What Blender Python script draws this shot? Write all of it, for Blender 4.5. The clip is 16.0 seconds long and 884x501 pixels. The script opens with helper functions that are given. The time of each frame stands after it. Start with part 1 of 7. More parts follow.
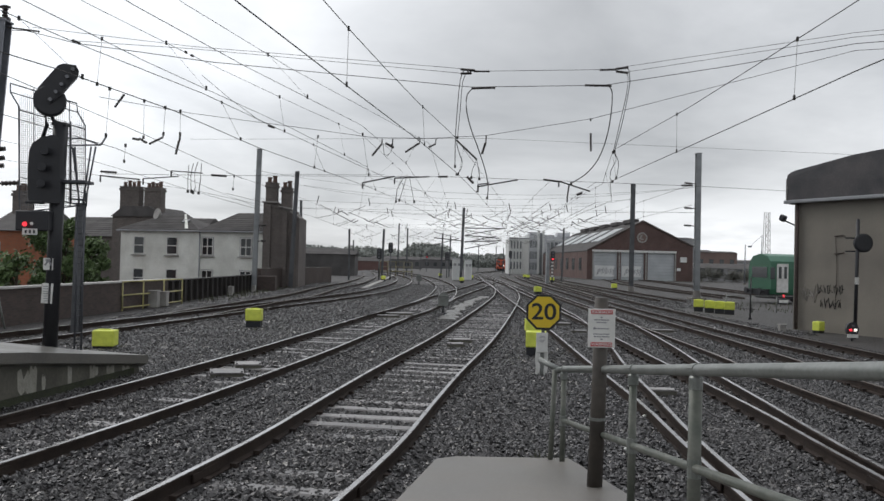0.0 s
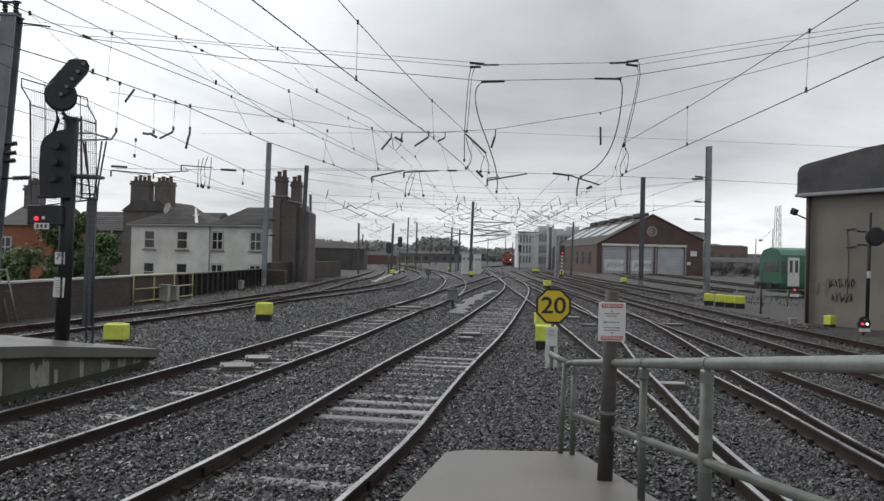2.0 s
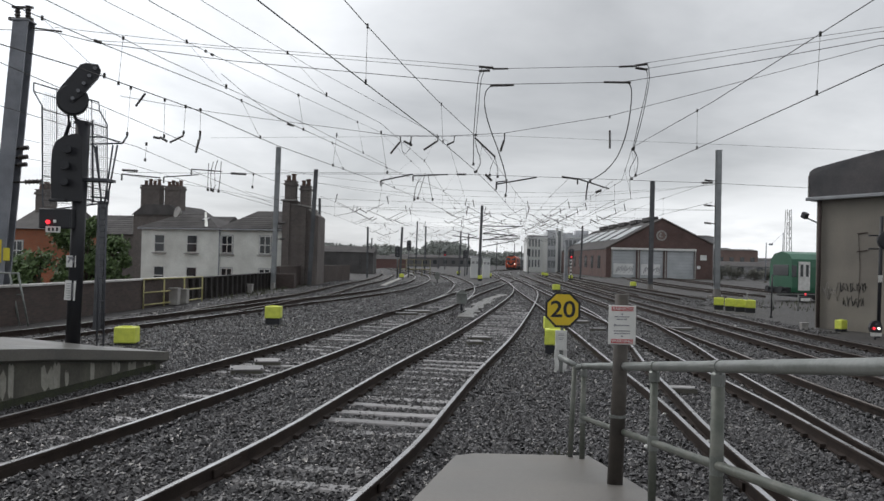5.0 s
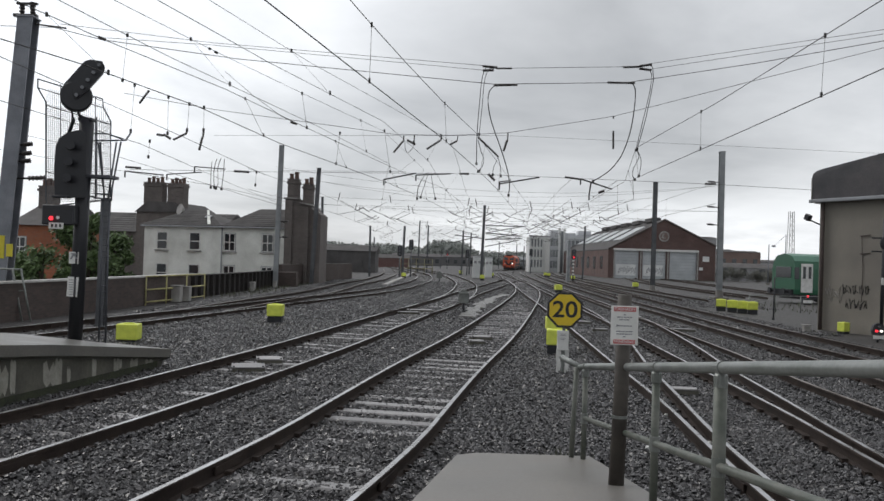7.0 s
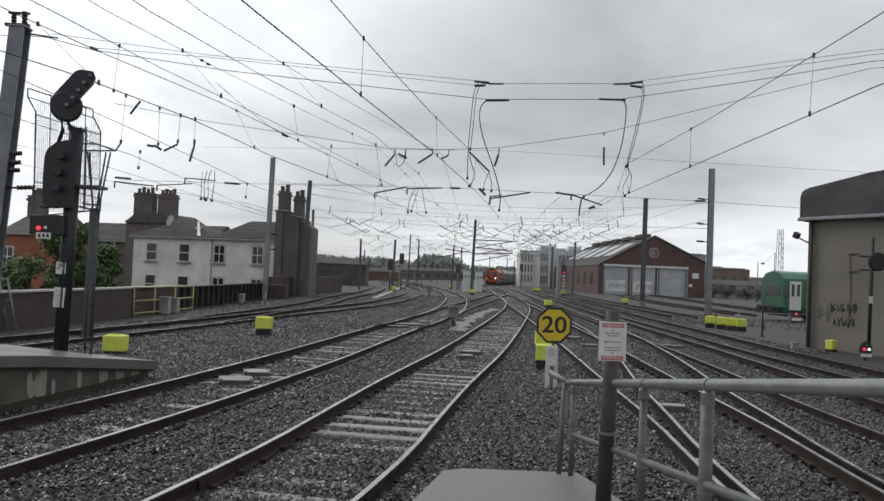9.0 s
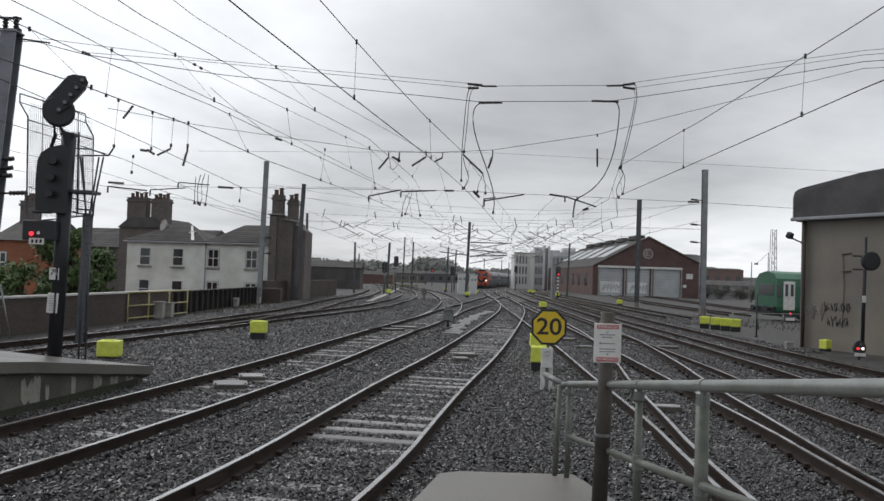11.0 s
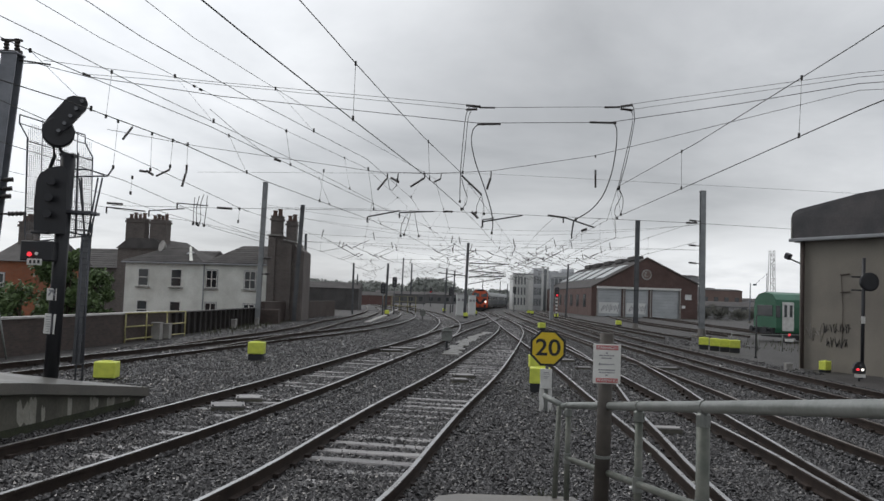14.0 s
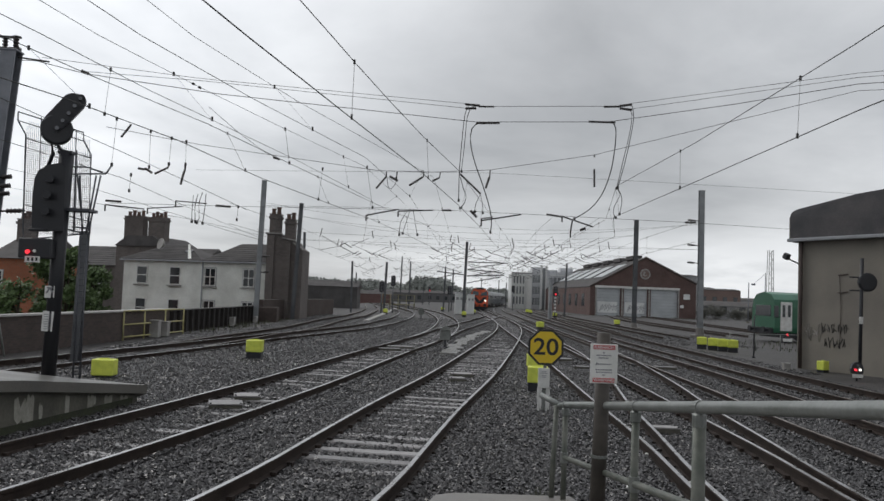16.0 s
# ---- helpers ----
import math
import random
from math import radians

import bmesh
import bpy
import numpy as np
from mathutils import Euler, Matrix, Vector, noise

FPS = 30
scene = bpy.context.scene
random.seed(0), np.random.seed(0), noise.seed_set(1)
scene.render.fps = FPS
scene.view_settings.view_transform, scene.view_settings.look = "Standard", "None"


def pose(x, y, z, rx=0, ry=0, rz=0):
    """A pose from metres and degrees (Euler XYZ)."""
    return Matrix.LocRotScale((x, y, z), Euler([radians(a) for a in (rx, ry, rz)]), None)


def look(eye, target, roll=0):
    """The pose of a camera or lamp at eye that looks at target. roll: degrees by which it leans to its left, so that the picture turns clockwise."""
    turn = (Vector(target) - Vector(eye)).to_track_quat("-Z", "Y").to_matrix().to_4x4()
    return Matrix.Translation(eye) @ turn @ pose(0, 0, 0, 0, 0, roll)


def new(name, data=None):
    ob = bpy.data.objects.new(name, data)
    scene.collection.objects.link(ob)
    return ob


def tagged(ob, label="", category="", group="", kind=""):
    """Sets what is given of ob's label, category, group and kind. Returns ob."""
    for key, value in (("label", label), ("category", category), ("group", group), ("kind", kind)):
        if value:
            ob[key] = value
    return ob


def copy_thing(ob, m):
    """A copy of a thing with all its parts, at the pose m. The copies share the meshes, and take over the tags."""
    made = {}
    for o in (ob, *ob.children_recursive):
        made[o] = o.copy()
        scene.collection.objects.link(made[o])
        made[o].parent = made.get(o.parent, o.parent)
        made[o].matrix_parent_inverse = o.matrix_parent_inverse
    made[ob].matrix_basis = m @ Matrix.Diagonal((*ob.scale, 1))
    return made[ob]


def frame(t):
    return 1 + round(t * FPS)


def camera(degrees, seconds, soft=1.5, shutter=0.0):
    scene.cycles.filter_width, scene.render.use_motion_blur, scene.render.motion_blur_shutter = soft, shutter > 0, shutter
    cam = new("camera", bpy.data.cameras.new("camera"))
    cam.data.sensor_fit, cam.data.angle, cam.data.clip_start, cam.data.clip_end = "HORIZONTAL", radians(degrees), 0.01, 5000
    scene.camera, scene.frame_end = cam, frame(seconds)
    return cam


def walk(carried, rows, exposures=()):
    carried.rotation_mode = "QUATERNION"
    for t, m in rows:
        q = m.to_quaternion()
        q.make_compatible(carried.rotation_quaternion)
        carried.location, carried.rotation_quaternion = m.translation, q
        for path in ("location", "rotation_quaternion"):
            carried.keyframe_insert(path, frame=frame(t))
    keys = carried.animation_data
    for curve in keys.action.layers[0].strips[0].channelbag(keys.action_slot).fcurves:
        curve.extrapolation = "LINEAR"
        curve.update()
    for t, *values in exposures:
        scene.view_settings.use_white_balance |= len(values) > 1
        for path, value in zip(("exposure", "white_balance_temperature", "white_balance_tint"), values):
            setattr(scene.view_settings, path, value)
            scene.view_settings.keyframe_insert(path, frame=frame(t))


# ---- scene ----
# ---------------------------------------------------------------- camera
cam = camera(57.47, 16.0, soft=1.5)


def aim(turn, tilt, lean, x, y, z):
    """The pose of the hand-held camera: turned to the left, tilted up and leaning, in degrees, with its small sway."""
    ahead = Vector((-math.sin(radians(turn)) * math.cos(radians(tilt)), math.cos(radians(turn)) * math.cos(radians(tilt)), math.sin(radians(tilt))))
    eye = Vector((x, y, 2.22 + z))
    return look(eye, eye + ahead, lean)


walk(cam, [
    (0.0, aim(-1.444, 0.860, 1.368, 0.015, -0.008, 0.015)),
    (0.5, aim(-1.394, 0.660, 1.821, 0.012, -0.007, 0.010)),
    (1.0, aim(-1.251, 0.497, 1.763, 0.014, -0.007, 0.018)),
    (1.5, aim(-1.043, 0.409, 1.514, 0.007, -0.008, 0.013)),
    (2.0, aim(-0.797, 0.426, 1.322, 0.010, -0.004, 0.011)),
    (2.5, aim(-0.709, 0.454, 1.135, 0.006, -0.017, 0.009)),
    (3.0, aim(-0.485, 0.607, 1.138, 0.001, -0.010, 0.012)),
    (3.5, aim(-0.229, 0.637, 1.301, 0.002, -0.001, 0.008)),
    (4.0, aim(-0.265, 0.911, 1.254, 0.007, -0.002, 0.006)),
    (6.5, aim(0.051, 0.282, 1.690, -0.004, -0.010, -0.001)),
    (7.0, aim(0.000, 0.641, 1.800, -0.000, -0.000, -0.000)),
    (7.5, aim(-0.099, 1.333, 1.861, 0.011, 0.006, -0.003)),
    (8.0, aim(-0.285, 1.542, 2.020, 0.018, 0.007, -0.004)),
    (8.5, aim(-0.543, 1.740, 1.855, 0.017, 0.007, 0.000)),
    (9.0, aim(-0.630, 1.665, 2.376, 0.016, 0.017, 0.001)),
    (11.5, aim(-1.056, 1.981, 1.890, 0.015, 0.016, 0.004)),
    (12.0, aim(-0.355, 2.119, 1.377, 0.018, 0.026, 0.002)),
    (12.5, aim(-0.366, 2.372, 2.117, 0.010, 0.016, 0.003)),
    (13.0, aim(-0.703, 2.882, 2.166, 0.015, 0.017, 0.001)),
    (13.5, aim(-1.027, 3.084, 1.708, 0.023, 0.028, 0.002)),
    (14.0, aim(-1.075, 3.345, 1.955, 0.015, 0.027, -0.000)),
    (14.5, aim(-0.920, 3.372, 1.993, 0.022, 0.029, 0.001)),
    (15.0, aim(-1.084, 3.301, 2.179, 0.031, 0.031, 0.001)),
    (15.5, aim(-1.135, 3.374, 1.953, 0.024, 0.026, 0.003)),
    (16.0, aim(-1.160, 3.253, 2.163, 0.025, 0.026, 0.005)),
], ((0.0, 0.02), (7.0, 0.02), (9.0, -0.02), (13.0, -0.08), (14.0, -0.14), (16.0, -0.2)))

# ---------------------------------------------------------------- sky and light
SUN_ELEVATION, SUN_ROTATION = radians(48), radians(-58)


def make_world():
    w = bpy.data.worlds.new("overcast_sky")
    scene.world = w
    w.use_nodes = True
    nt = w.node_tree
    nt.nodes.clear()
    out, bg = nt.nodes.new("ShaderNodeOutputWorld"), nt.nodes.new("ShaderNodeBackground")
    sky = nt.nodes.new("ShaderNodeTexSky")
    sky.sky_type, sky.sun_disc = "NISHITA", False
    sky.sun_elevation, sky.sun_rotation = SUN_ELEVATION, SUN_ROTATION
    dim = nt.nodes.new("ShaderNodeVectorMath")
    dim.operation = "SCALE"
    dim.inputs["Scale"].default_value = 0.10
    nt.links.new(sky.outputs[0], dim.inputs[0])
    co = nt.nodes.new("ShaderNodeTexCoord")
    # cloud deck: the view direction flattened onto a plane overhead
    sep = nt.nodes.new("ShaderNodeSeparateXYZ")
    nt.links.new(co.outputs["Generated"], sep.inputs[0])
    up = nt.nodes.new("ShaderNodeMath"); up.operation = "ADD"; up.inputs[1].default_value = 0.16
    nt.links.new(sep.outputs["Z"], up.inputs[0])
    lim = nt.nodes.new("ShaderNodeMath"); lim.operation = "MAXIMUM"; lim.inputs[1].default_value = 0.05
    nt.links.new(up.outputs[0], lim.inputs[0])
    dx = nt.nodes.new("ShaderNodeMath"); dx.operation = "DIVIDE"
    dy = nt.nodes.new("ShaderNodeMath"); dy.operation = "DIVIDE"
    nt.links.new(sep.outputs["X"], dx.inputs[0]); nt.links.new(lim.outputs[0], dx.inputs[1])
    nt.links.new(sep.outputs["Y"], dy.inputs[0]); nt.links.new(lim.outputs[0], dy.inputs[1])
    flat = nt.nodes.new("ShaderNodeCombineXYZ")
    nt.links.new(dx.outputs[0], flat.inputs[0]); nt.links.new(dy.outputs[0], flat.inputs[1])
    n1 = nt.nodes.new("ShaderNodeTexNoise")
    n1.inputs["Scale"].default_value, n1.inputs["Detail"].default_value, n1.inputs["Roughness"].default_value = 0.8, 8, 0.56
    n1.inputs["Distortion"].default_value = 0.3
    nt.links.new(flat.outputs[0], n1.inputs["Vector"])
    ramp = nt.nodes.new("ShaderNodeValToRGB")
    ramp.color_ramp.elements[0].position, ramp.color_ramp.elements[0].color = 0.36, (0.48, 0.495, 0.515, 1)
    ramp.color_ramp.elements[1].position, ramp.color_ramp.elements[1].color = 0.62, (0.69, 0.705, 0.725, 1)
    nt.links.new(n1.outputs[0], ramp.inputs[0])
    # brighter towards the veiled sun
    sx, sy = math.sin(radians(-40)), math.cos(radians(-40))
    dot = nt.nodes.new("ShaderNodeVectorMath"); dot.operation = "DOT_PRODUCT"
    dot.inputs[1].default_value = (sx * 0.80, sy * 0.80, 0.60)
    nt.links.new(co.outputs["Generated"], dot.inputs[0])
    glow = nt.nodes.new("ShaderNodeMapRange")
    glow.inputs["From Min"].default_value, glow.inputs["From Max"].default_value = 0.67, 1.0
    glow.inputs["To Min"].default_value, glow.inputs["To Max"].default_value = 0.95, 2.3
    glow.interpolation_type = "SMOOTHSTEP"
    nt.links.new(dot.outputs["Value"], glow.inputs["Value"])
    # a lighter strip of thin cloud low down
    low = nt.nodes.new("ShaderNodeMapRange")
    low.inputs["From Min"].default_value, low.inputs["From Max"].default_value = 0.02, 0.14
    low.inputs["To Min"].default_value, low.inputs["To Max"].default_value = 1.66, 1.0
    low.interpolation_type = "SMOOTHSTEP"
    nt.links.new(sep.outputs["Z"], low.inputs["Value"])
    # that strip fades out towards the side of the veiled sun
    side = nt.nodes.new("ShaderNodeMapRange")
    side.inputs["From Min"].default_value, side.inputs["From Max"].default_value = -0.30, 0.12
    side.inputs["To Min"].default_value, side.inputs["To Max"].default_value = -0.2, 1.0
    side.interpolation_type = "SMOOTHSTEP"
    nt.links.new(sep.outputs["X"], side.inputs["Value"])
    strip = nt.nodes.new("ShaderNodeMapRange")
    strip.inputs["To Min"].default_value = 1.0
    nt.links.new(side.outputs[0], strip.inputs["Value"]); nt.links.new(low.outputs[0], strip.inputs["To Max"])
    # an overcast sky is brightest overhead
    high = nt.nodes.new("ShaderNodeMapRange")
    high.inputs["From Min"].default_value, high.inputs["From Max"].default_value = 0.36, 1.0
    high.inputs["To Min"].default_value, high.inputs["To Max"].default_value = 1.0, 1.22
    high.interpolation_type = "SMOOTHSTEP"
    nt.links.new(sep.outputs["Z"], high.inputs["Value"])
    bands = nt.nodes.new("ShaderNodeMath"); bands.operation = "MULTIPLY"
    nt.links.new(strip.outputs[0], bands.inputs[0]); nt.links.new(high.outputs[0], bands.inputs[1])
    # thinner cloud away to the other side
    dot2 = nt.nodes.new("ShaderNodeVectorMath"); dot2.operation = "DOT_PRODUCT"
    dot2.inputs[1].default_value = (0.62, 0.62, 0.48)
    nt.links.new(co.outputs["Generated"], dot2.inputs[0])
    thin = nt.nodes.new("ShaderNodeMapRange")
    thin.inputs["From Min"].default_value, thin.inputs["From Max"].default_value = 0.84, 1.0
    thin.inputs["To Min"].default_value, thin.inputs["To Max"].default_value = 1.0, 1.6
    nt.links.new(dot2.outputs["Value"], thin.inputs["Value"])
    g0 = nt.nodes.new("ShaderNodeMath"); g0.operation = "MULTIPLY"
    nt.links.new(glow.outputs[0], g0.inputs[0]); nt.links.new(thin.outputs[0], g0.inputs[1])
    g1 = nt.nodes.new("ShaderNodeVectorMath"); g1.operation = "SCALE"
    nt.links.new(ramp.outputs[0], g1.inputs[0]); nt.links.new(g0.outputs[0], g1.inputs["Scale"])
    g2 = nt.nodes.new("ShaderNodeVectorMath"); g2.operation = "SCALE"
    nt.links.new(g1.outputs[0], g2.inputs[0]); nt.links.new(bands.outputs[0], g2.inputs["Scale"])
    mix = nt.nodes.new("ShaderNodeMix"); mix.data_type = "RGBA"
    mix.inputs["Factor"].default_value = 0.93
    nt.links.new(dim.outputs[0], mix.inputs["A"]); nt.links.new(g2.outputs[0], mix.inputs["B"])
    nt.links.new(mix.outputs["Result"], bg.inputs[0])
    bg.inputs[1].default_value = 1.0
    nt.links.new(bg.outputs[0], out.inputs[0])
    sun = new("sun", bpy.data.lights.new("sun", "SUN"))
    sun.data.energy, sun.data.angle, sun.data.color = 0.6, radians(18), (1.0, 0.96, 0.90)
    d = Vector((math.sin(SUN_ROTATION) * math.cos(SUN_ELEVATION), math.cos(SUN_ROTATION) * math.cos(SUN_ELEVATION), math.sin(SUN_ELEVATION)))
    sun.matrix_world = look(d * 50, (0, 0, 0))


make_world()


# ---------------------------------------------------------------- materials
def mat(name, col, rough=0.6, metal=0.0, var=0.25, scale=3.0, fine=40.0, bump=0.3, bump_size=0.01, dark=None, island=0.0, obj=0.0, spec=0.5, coat=0.0, stain=0.0):
    """A weathered surface: broad blotches, fine grain, relief; dark is the colour of its stains."""
    m = bpy.data.materials.new(name)
    m.use_nodes = True
    nt = m.node_tree
    b = nt.nodes["Principled BSDF"]
    b.inputs["Metallic"].default_value = metal
    b.inputs["Specular IOR Level"].default_value = spec
    b.inputs["Coat Weight"].default_value = coat
    co = nt.nodes.new("ShaderNodeTexCoord")
    big, small = nt.nodes.new("ShaderNodeTexNoise"), nt.nodes.new("ShaderNodeTexNoise")
    big.inputs["Scale"].default_value, big.inputs["Detail"].default_value = scale, 5
    small.inputs["Scale"].default_value, small.inputs["Detail"].default_value = fine, 4
    for n in (big, small):
        nt.links.new(co.outputs["Object"], n.inputs["Vector"])
    d = dark or tuple(c * (1 - 0.75 * min(1, var * 1.6)) for c in col)
    ramp = nt.nodes.new("ShaderNodeValToRGB")
    ramp.color_ramp.elements[0].position, ramp.color_ramp.elements[0].color = 0.30 + stain, (*d, 1)
    ramp.color_ramp.elements[1].position, ramp.color_ramp.elements[1].color = 0.62 + stain, (*col, 1)
    nt.links.new(big.outputs[0], ramp.inputs[0])
    gr = nt.nodes.new("ShaderNodeMapRange")
    gr.inputs["To Min"].default_value, gr.inputs["To Max"].default_value = 1 - var, 1 + var
    nt.links.new(small.outputs[0], gr.inputs["Value"])
    mul = nt.nodes.new("ShaderNodeVectorMath"); mul.operation = "SCALE"
    nt.links.new(ramp.outputs[0], mul.inputs[0]); nt.links.new(gr.outputs[0], mul.inputs["Scale"])
    last = mul
    for amount, kind, sock in ((island, "ShaderNodeNewGeometry", "Random Per Island"), (obj, "ShaderNodeObjectInfo", "Random")):
        if amount:
            src, mr, ml = nt.nodes.new(kind), nt.nodes.new("ShaderNodeMapRange"), nt.nodes.new("ShaderNodeVectorMath")
            ml.operation = "SCALE"
            mr.inputs["To Min"].default_value, mr.inputs["To Max"].default_value = 1 - amount, 1 + amount
            nt.links.new(src.outputs[sock], mr.inputs["Value"])
            nt.links.new(last.outputs[0], ml.inputs[0]); nt.links.new(mr.outputs[0], ml.inputs["Scale"])
            last = ml
    nt.links.new(last.outputs[0], b.inputs["Base Color"])
    rr = nt.nodes.new("ShaderNodeMapRange")
    rr.inputs["To Min"].default_value, rr.inputs["To Max"].default_value = max(0.03, rough - 0.15), min(1, rough + 0.15)
    nt.links.new(big.outputs[0], rr.inputs["Value"]); nt.links.new(rr.outputs[0], b.inputs["Roughness"])
    if bump:
        bp = nt.nodes.new("ShaderNodeBump")
        bp.inputs["Strength"].default_value, bp.inputs["Distance"].default_value = bump, bump_size
        nt.links.new(small.outputs[0], bp.inputs["Height"]); nt.links.new(bp.outputs[0], b.inputs["Normal"])
    return m


def brick_mat(name, c1, c2, mortar, scale=1.0):
    m = mat(name, c1, 0.85, var=0.3, scale=0.5, fine=12)
    nt = m.node_tree
    b = nt.nodes["Principled BSDF"]
    co = nt.nodes.new("ShaderNodeTexCoord")
    br = nt.nodes.new("ShaderNodeTexBrick")
    br.inputs["Scale"].default_value = 1.0
    br.inputs["Brick Width"].default_value, br.inputs["Row Height"].default_value, br.inputs["Mortar Size"].default_value = 0.225, 0.075, 0.008
    br.inputs["Color1"].default_value, br.inputs["Color2"].default_value, br.inputs["Mortar"].default_value = (*c1, 1), (*c2, 1), (*mortar, 1)
    sep, add, com = nt.nodes.new("ShaderNodeSeparateXYZ"), nt.nodes.new("ShaderNodeMath"), nt.nodes.new("ShaderNodeCombineXYZ")
    nt.links.new(co.outputs["Object"], sep.inputs[0])
    nt.links.new(sep.outputs[0], add.inputs[0]); nt.links.new(sep.outputs[1], add.inputs[1])
    nt.links.new(add.outputs[0], com.inputs[0]); nt.links.new(sep.outputs[2], com.inputs[1])
    nt.links.new(com.outputs[0], br.inputs["Vector"])
    big = nt.nodes.new("ShaderNodeTexNoise"); big.inputs["Scale"].default_value = 0.6; big.inputs["Detail"].default_value = 6
    nt.links.new(co.outputs["Object"], big.inputs["Vector"])
    mr = nt.nodes.new("ShaderNodeMapRange"); mr.inputs["To Min"].default_value, mr.inputs["To Max"].default_value = 0.55, 1.4
    nt.links.new(big.outputs[0], mr.inputs["Value"])
    ml = nt.nodes.new("ShaderNodeVectorMath"); ml.operation = "SCALE"
    nt.links.new(br.outputs[0], ml.inputs[0]); nt.links.new(mr.outputs[0], ml.inputs["Scale"])
    nt.links.new(ml.outputs[0], b.inputs["Base Color"])
    return m


def glow_mat(name, col, strength):
    m = bpy.data.materials.new(name)
    m.use_nodes = True
    b = m.node_tree.nodes["Principled BSDF"]
    b.inputs["Base Color"].default_value = (*col, 1)
    b.inputs["Emission Color"].default_value = (*col, 1)
    b.inputs["Emission Strength"].default_value = strength
    return m


def glass_mat(name, col=(0.03, 0.035, 0.04), rough=0.08):
    m = mat(name, col, rough, var=0.15, scale=1.2, fine=6, bump=0.02, spec=0.8)
    return m


BALLAST = mat("ballast", (0.073, 0.069, 0.067), 0.68, var=0.5, scale=0.35, fine=26, bump=0.8, bump_size=0.04, dark=(0.036, 0.034, 0.033), spec=0.38)
STONE = mat("ballast_stone", (0.048, 0.045, 0.046), 0.34, var=0.35, scale=0.5, fine=60, bump=0.3, bump_size=0.004, dark=(0.045, 0.043, 0.045), island=0.8, spec=0.58)
SLEEPER = mat("sleeper_concrete", (0.285, 0.272, 0.27), 0.38, var=0.35, scale=2.6, fine=50, bump=0.5, bump_size=0.005, dark=(0.14, 0.132, 0.13), obj=0.35)
TIMBER = mat("sleeper_timber", (0.16, 0.15, 0.145), 0.45, var=0.35, scale=3, fine=30, bump=0.5, bump_size=0.006, dark=(0.07, 0.065, 0.06), obj=0.35)
RAIL_SIDE = mat("rail_rust", (0.044, 0.033, 0.028), 0.8, var=0.3, scale=4, fine=40, dark=(0.024, 0.018, 0.016), spec=0.2)
RAIL_TOP = mat("rail_steel", (0.50, 0.50, 0.51), 0.30, metal=1.0, var=0.15, scale=2, fine=30, bump=0.05, dark=(0.33, 0.32, 0.31))
RAIL_DULL = mat("rail_dull_steel", (0.30, 0.27, 0.25), 0.42, metal=0.9, var=0.2, scale=2, fine=30, bump=0.05, dark=(0.16, 0.13, 0.11))
CONCRETE = mat("platform_concrete", (0.182, 0.169, 0.154), 0.42, var=0.22, scale=0.9, fine=35, bump=0.35, bump_size=0.004, dark=(0.135, 0.128, 0.12))
CONCRETE_DARK = mat("wet_dark_concrete", (0.135, 0.129, 0.116), 0.36, var=0.3, scale=1.6, fine=30, bump=0.4, bump_size=0.004, dark=(0.10, 0.098, 0.092))
MOSS = mat("wall_moss", (0.045, 0.052, 0.028), 0.85, var=0.4, scale=6, fine=40, bump=0.8, bump_size=0.01, dark=(0.025, 0.026, 0.018))
CONCRETE_OLD = mat("stained_concrete", (0.115, 0.11, 0.09), 0.7, var=0.35, scale=1.4, fine=20, bump=0.4, bump_size=0.006, dark=(0.045, 0.044, 0.036))
LIMEWASH = mat("lime_streak", (0.34, 0.33, 0.29), 0.7, var=0.3, scale=5, fine=30, dark=(0.22, 0.215, 0.18))
GALV = mat("galvanised_steel", (0.235, 0.245, 0.235), 0.42, metal=0.35, var=0.18, scale=5, fine=40, bump=0.1, dark=(0.15, 0.165, 0.15))
GALV_GREEN = mat("greened_steel", (0.142, 0.147, 0.128), 0.5, metal=0.25, var=0.25, scale=6, fine=40, bump=0.15, dark=(0.075, 0.088, 0.072))
MAST = mat("mast_steel", (0.25, 0.262, 0.29), 0.5, metal=0.3, var=0.2, scale=1.5, fine=25, bump=0.1, dark=(0.16, 0.168, 0.19))
MAST_DARK = mat("mast_dark_steel", (0.115, 0.12, 0.128), 0.5, metal=0.3, var=0.2, scale=1.5, fine=25, bump=0.1, dark=(0.07, 0.073, 0.08))
MAST_PALE = mat("mast_pale_steel", (0.30, 0.315, 0.325), 0.5, metal=0.3, var=0.2, scale=1.5, fine=25, bump=0.1, dark=(0.20, 0.21, 0.22))
BLACK = mat("black_paint", (0.022, 0.023, 0.028), 0.45, var=0.2, scale=3, fine=30, bump=0.1)
WIRE = mat("wire_dark_copper", (0.045, 0.043, 0.042), 0.6, var=0.1, bump=0)
INSUL = mat("insulator_brown", (0.035, 0.028, 0.026), 0.35, var=0.15, bump=0)
YELLOW = mat("box_yellow_green", (0.74, 0.80, 0.12), 0.5, var=0.12, scale=6, fine=30, bump=0.1, dark=(0.62, 0.69, 0.10))
SIGN_YELLOW = mat("sign_yellow", (0.78, 0.56, 0.03), 0.4, var=0.08, scale=3, fine=40, bump=0.03, dark=(0.70, 0.50, 0.03))
WHITE = mat("white_paint", (0.74, 0.74, 0.72), 0.5, var=0.1, scale=4, fine=30, bump=0.1, dark=(0.55, 0.55, 0.52))
SIGN_RED = mat("sign_red", (0.50, 0.05, 0.06), 0.5, var=0.1, bump=0)
SIGN_GREY = mat("sign_grey_print", (0.25, 0.25, 0.27), 0.5, var=0.1, bump=0)
